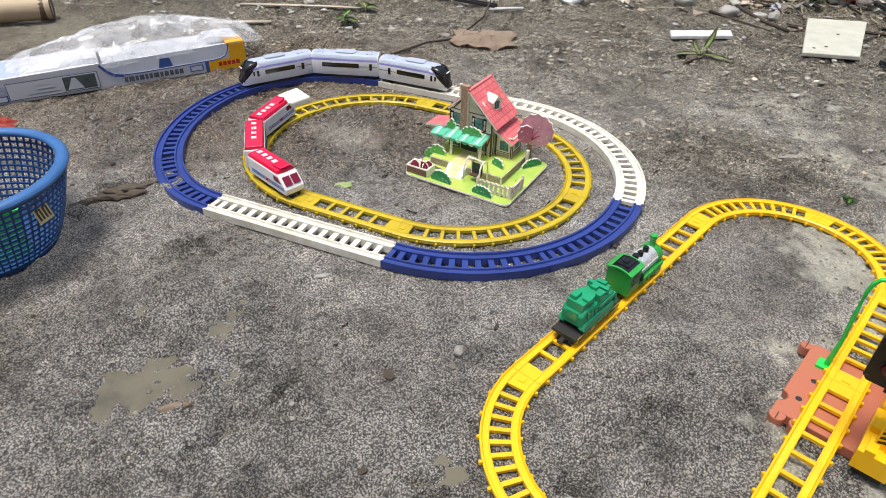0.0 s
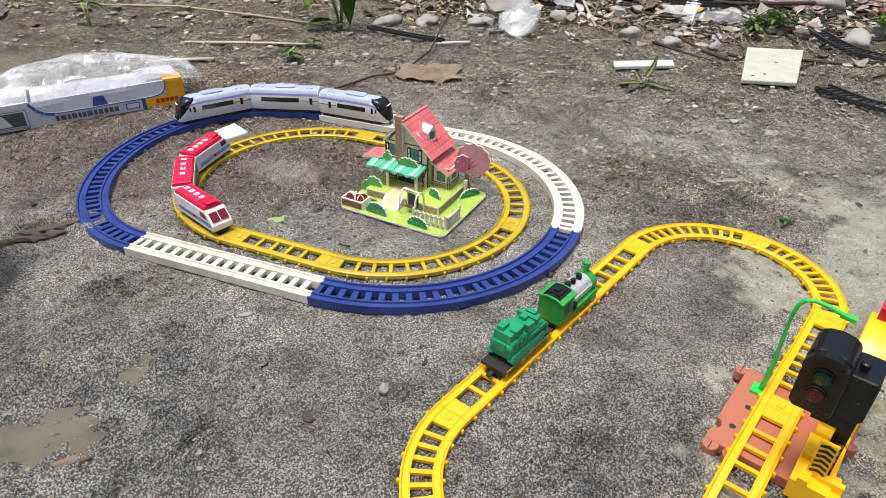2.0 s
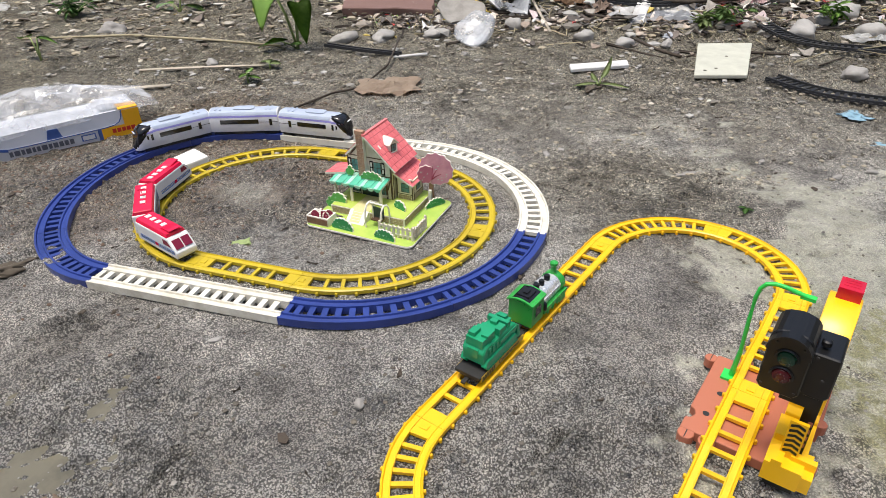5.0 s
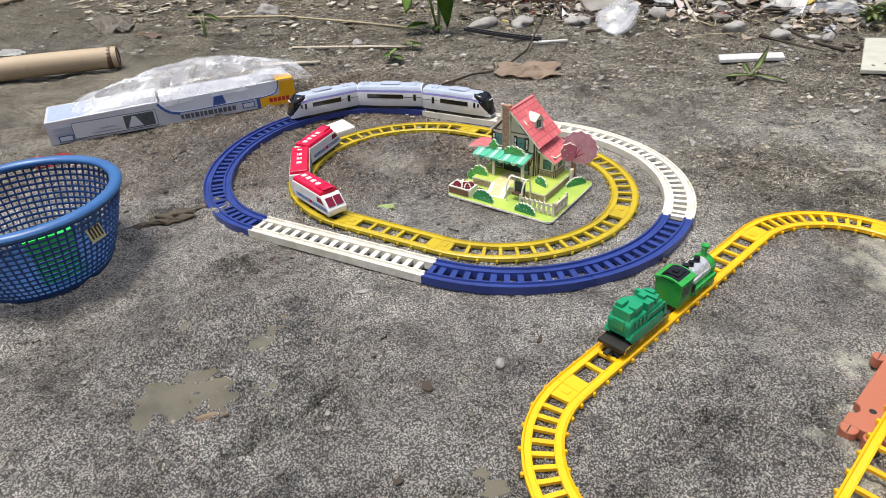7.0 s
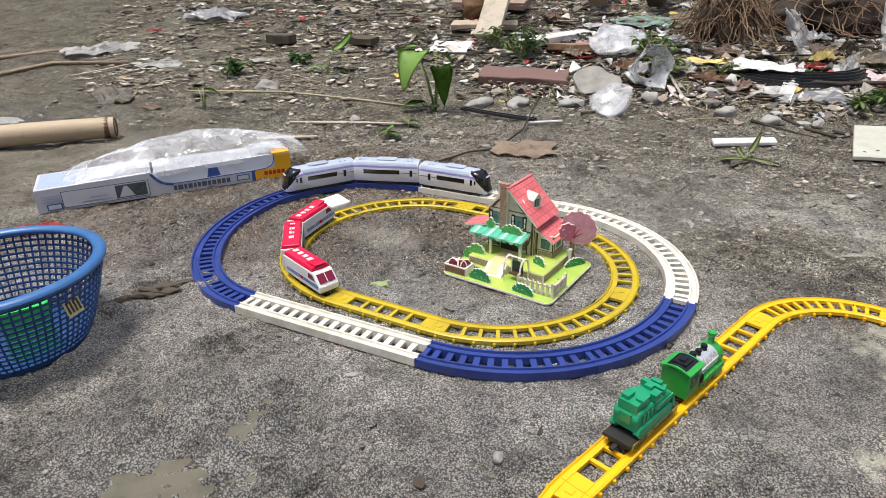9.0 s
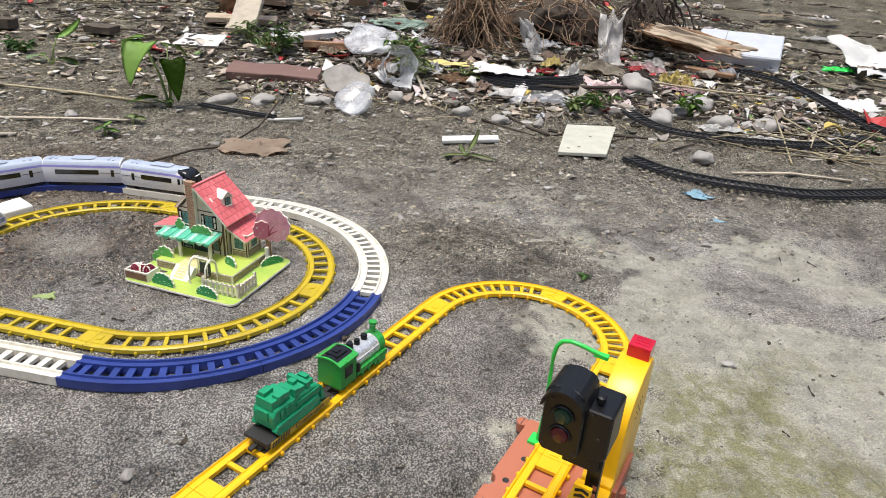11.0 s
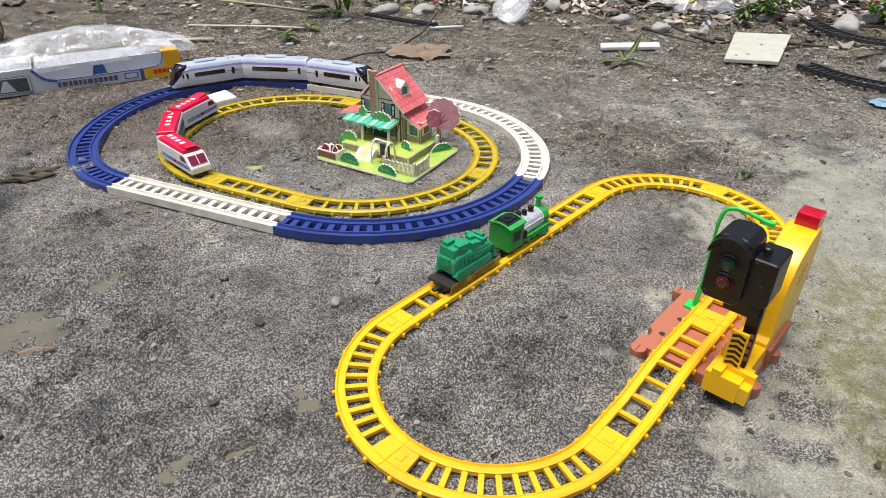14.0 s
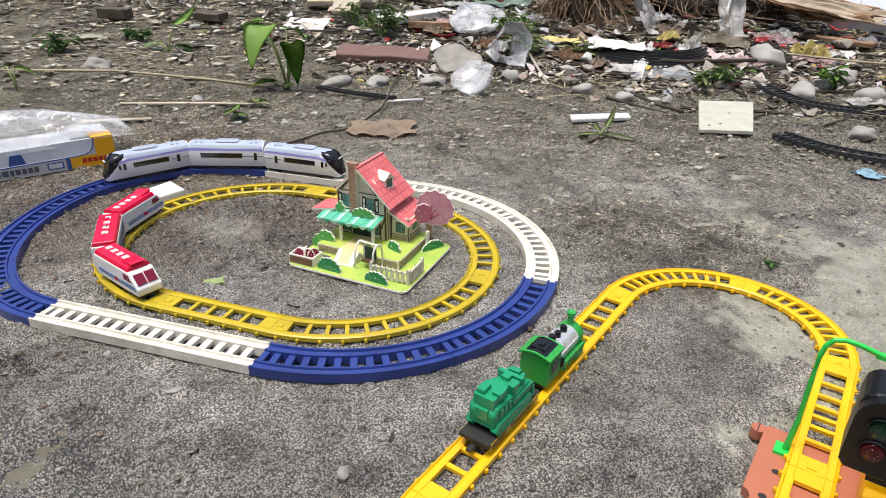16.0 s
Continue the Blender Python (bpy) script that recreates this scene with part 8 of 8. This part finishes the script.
# planks, bark and roots of the heap
for k, (x, y, sx, sy, sz, yaw, tip, mt, label) in enumerate((
        (-0.28, 1.50, 0.44, 0.045, 0.02, 70, 6, M_PAPER, "long dirty white broken panel"), (-0.55, 1.56, 0.085, 0.40, 0.018, 10, 34, M_PALE_WOOD, "pale weathered board leaning on the heap"),
        (-0.62, 1.60, 0.24, 0.09, 0.02, 20, 4, M_TANSCRAP, "tan cardboard piece on the heap"), (-0.20, 1.40, 0.20, 0.07, 0.02, 12, -5, M_BARK, "brown bark piece on the heap"),
        (-1.26, 1.22, 0.095, 0.05, 0.03, 8, 0, M_CLOD, "dark broken brick on the rubble"), (-0.94, 1.28, 0.10, 0.05, 0.022, -4, 5, M_CLOD, "dark broken brick on the rubble"), (-0.70, 1.85, 0.30, 0.12, 0.03, 6, 8, M_DRY_LEAF, "torn brown cardboard on the heap"),
        (0.93, 1.60, 0.26, 0.03, 0.012, -38, 6, M_BARK, "split tan bark strip"), (-0.3, 2.05, 0.07, 0.5, 0.05, 8, 35, M_WOOD, "weathered post stump on the heap"), (-0.05, 2.0, 0.06, 0.3, 0.05, -12, 50, M_DARKROOT, "dark post stump on the heap"))):
    bm = soften(rough_block(bmesh.new(), sx, sy, sz, k + 1, 0.05), 0.0015, 50)
    single("board" if mt is not M_CLOD else "broken_brick", bm, mt, label, "board" if mt is not M_CLOD else "brick", pose(x, y, ground_z(x, y) + 0.004 + (0.5 * sy * math.sin(radians(abs(tip))) if abs(tip) > 20 else 0), tip, 0, yaw))


M_ROOT = mixed("brown_roots", ((0.16, 0.095, 0.055), (0.22, 0.14, 0.08), (0.085, 0.055, 0.035), (0.30, 0.21, 0.13)), 0.8)


def root_tangle(x, y, r, h, count, seed, mt, label, thick=0.004):
    """A matted clump of roots: many bent strands."""
    rng = random.Random(seed)
    bm = bmesh.new()
    for k in range(count):
        a, lean = rng.random() * 6.28, rng.uniform(0.2, 1.0)
        p = Vector((r * 0.4 * rng.uniform(-1, 1), r * 0.4 * rng.uniform(-1, 1), rng.uniform(0.2, 0.9) * h))
        pts = []
        for j in range(7):
            pts.append(tuple(p))
            p = p + Vector((math.cos(a) * r * 0.22 * lean, math.sin(a) * r * 0.22 * lean, -h * 0.10 + rng.uniform(-0.12, 0.12) * h))
            p.z = max(p.z, 0.002)
            a += rng.uniform(-0.6, 0.6)
        tube(bm, pts, thick * rng.uniform(0.25, 0.9), 5, thick * 0.2)
    ob = single("root_clump", bm, mt, label, "root clump", pose(x, y, ground_z(x, y)), kind="stuff")
    core = lump_mesh(bmesh.new(), (0, 0, h * 0.2), (r * 0.42, r * 0.36, h * 0.34), seed, 3, 0.9)
    part("root_core", core, M_DARKROOT, ob, "dark rotten core", True)
    return ob


root_tangle(0.20, 1.62, 0.17, 0.20, 260, 1, M_ROOT, "matted brown root clump on the rubbish heap")
root_tangle(0.46, 1.84, 0.36, 0.20, 170, 2, M_ROOT, "tangle of dry roots and straw")
root_tangle(0.78, 1.86, 0.18, 0.26, 60, 3, M_DARKROOT, "dark rotten root stump", 0.007)
for k in range(7):
    a = 18 - 11 * k
    scrap("bark_strip", 0.79 + 0.022 * k, 1.84 - 0.035 * k, 0.30, 0.05, M_BARK if k % 3 else M_TANSCRAP, "curved torn brown bark strip", "bark", 70 + k, -58 + 6 * k, 6 + 6 * k, 6, 0.8, 0.02 + 0.010 * k, 0.3, 0.7, 0.003, "bark strips")
# straw bundle at the side
rng = random.Random(5)
for k in range(16):
    x0, y0, a = rng.uniform(1.02, 1.26), rng.uniform(0.72, 1.16), radians(rng.choice((-62, -35, -20, 24, 50, 75)) + rng.uniform(-9, 9))
    ln, z0, z1 = rng.uniform(0.12, 0.40), rng.uniform(0.004, 0.05), rng.uniform(0.004, 0.09)
    pts = [(x0 + ln * (t - 0.5) * math.cos(a), y0 + ln * (t - 0.5) * math.sin(a), z0 + (z1 - z0) * t + 0.012 * math.sin(5 * t + k)) for t in (0, 0.35, 0.7, 1.0)]
    stick("dry_stalk", pts, rng.uniform(0.0012, 0.0032), M_STRAW, "thin dry straw stalk", "stalk", 0.001, 5, "dry stalks")

# countless small debris, each kind one mesh
def scatter(name, label, mt, count, seed, region, build):
    rng = random.Random(seed)
    co_, fa = [], []
    made = 0
    while made < count:
        x, y, ok = region(rng)
        if not ok:
            continue
        vs, fs = build(rng)
        a, s_, c_ = rng.random() * 6.28, 0, 0
        c_, s_ = math.cos(a), math.sin(a)
        z = ground_z(x, y)
        base_ = len(co_)
        co_.extend((x + vx * c_ - vy * s_, y + vx * s_ + vy * c_, z + vz) for vx, vy, vz in vs)
        fa.extend(tuple(base_ + i for i in f) for f in fs)
        made += 1
    me_ = bpy.data.meshes.new(name)
    me_.from_pydata(co_, [], fa)
    me_.materials.append(mt)
    return tagged(new(name, me_), label, name.replace("_", " "), kind="stuff")


ico = bmesh.new()
bmesh.ops.create_icosphere(ico, subdivisions=1, radius=1.0)
ICO_V, ICO_F = [tuple(v.co) for v in ico.verts], [tuple(v.index for v in f.verts) for f in ico.faces]
ico.free()


def pebble(lo, hi, flat=0.6):
    def build(rng):
        s = lo * (hi / lo) ** (rng.random() ** 2.2)
        sx, sy, sz = s, s * rng.uniform(0.55, 1), s * flat * rng.uniform(0.5, 1)
        return [(x * sx * rng.uniform(0.8, 1.15), y * sy * rng.uniform(0.8, 1.15), z * sz * rng.uniform(0.8, 1.1) + sz * 0.35) for x, y, z in ICO_V], ICO_F
    return build


def flake(lo, hi, curl=1.0):
    """A thin broken piece: an uneven outline, bent along its length."""
    def build(rng):
        s = lo * (hi / lo) ** (rng.random() ** 1.6)
        n = 7
        asp, tip, bow = rng.uniform(0.25, 0.85), rng.uniform(-0.5, 0.5) * curl, rng.uniform(-0.9, 0.9) * curl
        pts = [(s * rng.uniform(0.55, 1.1) * math.cos(6.283 * (k + 0.5 * rng.random()) / n), s * asp * rng.uniform(0.5, 1.1) * math.sin(6.283 * (k + 0.5 * rng.random()) / n)) for k in range(n)]
        zs = [y * tip + bow * x * x / s for x, y in pts]
        low = min(min(zs), 0.0)
        t = 0.0011 + 0.05 * s
        top = [(0.0, 0.0, -low + t)] + [(x, y, z - low + t) for (x, y), z in zip(pts, zs)]
        m = len(top)
        fs = [(0, 1 + k, 1 + (k + 1) % n) for k in range(n)] + [(m, m + 1 + (k + 1) % n, m + 1 + k) for k in range(n)] + [(1 + k, m + 1 + k, m + 1 + (k + 1) % n, 1 + (k + 1) % n) for k in range(n)]
        return top + [(x, y, z - t) for x, y, z in top], fs
    return build


def straw_bit(lo, hi, r):
    def build(rng):
        ln = rng.uniform(lo, hi)
        k = rng.uniform(-0.2, 0.2)
        vs = [(x * ln, k * ln * x * x + dy * r, dz * r + r + 0.002 + 0.01 * rng.random() * x) for x in (-0.5, 0.0, 0.5) for dy, dz in ((-1, 0), (0, 1), (1, 0), (0, -1))]
        fs = [(4 * a + b, 4 * a + (b + 1) % 4, 4 * a + 4 + (b + 1) % 4, 4 * a + 4 + b) for a in range(2) for b in range(4)] + [(0, 3, 2, 1), (8, 9, 10, 11)]
        return vs, fs
    return build


def bank(y0, y1, p=1.0):
    def region(rng):
        y = y0 + (y1 - y0) * rng.random() ** p
        x = rng.triangular(-1.3 - 1.6 * y, 0.9 + 0.85 * y, 0.45)
        return x, y + 0.12 * x, True
    return region


def field(rng):
    x, y = rng.uniform(-0.7, 0.95), rng.uniform(-0.6, 0.75)
    return x, y, True


def soil_spot(rng):
    x, y = rng.gauss(-0.33, 0.17), rng.gauss(0.10, 0.16)
    return x, y, not (0.19 < math.hypot(max(0, abs(x) - 0.118), y) < 0.24)


M_GRIT = material("mixed_grit", (0.27, 0.255, 0.225), 0.6, vary=0.6, scale=90, tint=(0.12, 0.105, 0.09))
M_CRUMB = material("red_brown_crumbs", (0.19, 0.125, 0.088), 0.8, vary=0.6, scale=60, tint=(0.07, 0.052, 0.04))
scatter("sand_grit", "coarse sand grains strewn over damp earth", M_GRIT, 9000, 1, field, pebble(0.0008, 0.0032, 0.6))
M_CLOD = material("dark_damp_crumbs", (0.15, 0.128, 0.095), 0.55, vary=0.5, scale=80, tint=(0.055, 0.046, 0.035))


def middle(rng):
    """The open ground, thicker towards the bank."""
    y = -0.6 + 1.6 * rng.random() ** 0.7
    x = rng.uniform(-0.8 - 0.3 * max(0, y), 1.0 + 0.4 * max(0, y))
    return x, y, not (x > 0.64 and y < 0.32 and rng.random() < 0.85)


# dark crumbs, which also stand in for the shade of small hollows
scatter("dark_crumbs", "dark damp crumbs of earth, some standing in for shaded hollows", M_CLOD, 9000, 21, middle, pebble(0.0010, 0.0036, 0.55))
scatter("soil_crumbs", "red-brown brick and soil crumbs", M_CRUMB, 3600, 2, soil_spot, pebble(0.0009, 0.0034, 0.7))
M_TANGRIT = material("tan_gravel", (0.42, 0.375, 0.28), 0.6, vary=0.6, scale=70, tint=(0.20, 0.17, 0.125))
scatter("tan_gravel", "tan and brown gravel over the earth", M_TANGRIT, 8500, 22, bank(0.15, 1.3), pebble(0.0012, 0.0058, 0.5))


def heap_share(x, y):
    """How thickly the rubbish lies: none on the open earth, little at the side of the bank, much on the heap."""
    edge = np.interp(x, (-2.2, -1.5, -0.8, -0.3, 0.1, 0.35, 0.7, 1.2, 2.0), (1.45, 1.38, 1.18, 0.98, 0.93, 1.03, 1.08, 1.02, 1.1))
    if y < edge + 0.05 * math.sin(9 * x) + 0.03 * math.sin(23 * x):
        return 0.04 if y > edge - 0.35 else 0.0
    thick = float(np.interp(x, (-2.2, -0.9, -0.55, -0.2, 1.1, 1.45), (0.25, 0.3, 0.6, 1.0, 1.0, 0.35)))
    return thick * (0.45 if x > 1.15 and y > 1.85 else 1.0)


def heap(rng):
    y = 0.85 + 2.3 * rng.random() ** 1.25
    x = rng.uniform(-0.75 - 0.95 * y, 0.65 + 0.6 * y)
    return x, y, rng.random() < heap_share(x, y)


def side_bank(rng):
    """The earthy side of the bank, with scattered shards."""
    y = 0.45 + 2.2 * rng.random() ** 1.1
    x = rng.uniform(-0.9 - 1.1 * y, 0.7 + 0.5 * y)
    return x, y, rng.random() < (0.10 + 0.9 * np.clip((-0.35 - x) / 0.5, 0, 1)) * np.clip((y + 0.25 * (-0.4 - x) - 0.55) / 0.5, 0.05, 1)


M_SHARDS = mixed("grey_tan_shards", ((0.444, 0.403, 0.323), (0.295, 0.262, 0.200), (0.563, 0.516, 0.428), (0.206, 0.173, 0.132), (0.368, 0.322, 0.240), (0.684, 0.643, 0.563), (0.251, 0.217, 0.163), (0.146, 0.120, 0.092)))
M_LITTER = mixed("brown_heap_litter", ((0.375, 0.294, 0.231), (0.172, 0.139, 0.115), (0.561, 0.470, 0.379), (0.100, 0.084, 0.074), (0.510, 0.478, 0.434), (0.257, 0.204, 0.163), (0.732, 0.657, 0.571), (0.127, 0.110, 0.094), (0.349, 0.317, 0.274)))
M_BRIGHT = mixed("faded_plastic_litter", ((0.62, 0.62, 0.60), (0.50, 0.49, 0.46), (0.56, 0.46, 0.45), (0.66, 0.66, 0.66), (0.42, 0.44, 0.48), (0.50, 0.05, 0.045), (0.60, 0.60, 0.57), (0.58, 0.44, 0.10)), 0.42, 30, 0.3, 0.15)
M_PEBBLES = mixed("mixed_pebbles", ((0.363, 0.347, 0.314), (0.275, 0.259, 0.226), (0.440, 0.424, 0.391), (0.209, 0.187, 0.154), (0.319, 0.275, 0.220)), 0.6)
M_SOILBITS = mixed("olive_soil_crumbs", ((0.320, 0.266, 0.182), (0.209, 0.170, 0.116), (0.433, 0.372, 0.264), (0.144, 0.114, 0.083), (0.530, 0.469, 0.361)), 0.85)
scatter("soil_lumps", "olive-brown lumps of loose soil", M_SOILBITS, 9000, 41, side_bank, pebble(0.002, 0.014, 0.45))
scatter("gravel", "grey gravel strewn over the bank", M_PEBBLES, 4200, 3, bank(0.40, 1.9), pebble(0.002, 0.011, 0.5))
scatter("rubble", "mixed grey rubble and stones in the rubbish", M_PEBBLES, 900, 4, heap, pebble(0.008, 0.034, 0.55))
scatter("shards", "flat grey and tan shards pressed into soil", M_SHARDS, 2600, 5, side_bank, flake(0.004, 0.030, 0.35))
scatter("heap_litter", "brown leaf, bark and wood litter", M_LITTER, 8600, 6, heap, flake(0.005, 0.026))
scatter("plastic_litter", "bits of dirty white and faded plastic", M_BRIGHT, 1250, 7, heap, flake(0.006, 0.040))
scatter("straw_litter", "dry straw and twig litter", M_STRAW, 1900, 8, heap, straw_bit(0.02, 0.12, 0.0013))
scatter("dark_twigs", "dark rotting twigs in the litter", M_DARKROOT, 1500, 51, heap, straw_bit(0.03, 0.16, 0.0021))
scatter("green_litter", "small green weeds between rubble", M_LEAF_DARK, 420, 9, heap, flake(0.005, 0.020))
scatter("bark_chips", "small dark chips of bark and leaf on damp earth", M_DARKROOT, 110, 61, field, flake(0.002, 0.008, 0.6))
scatter("twig_bits", "tiny dark twig bits on damp earth", M_DARKROOT, 80, 31, field, straw_bit(0.004, 0.016, 0.0005))
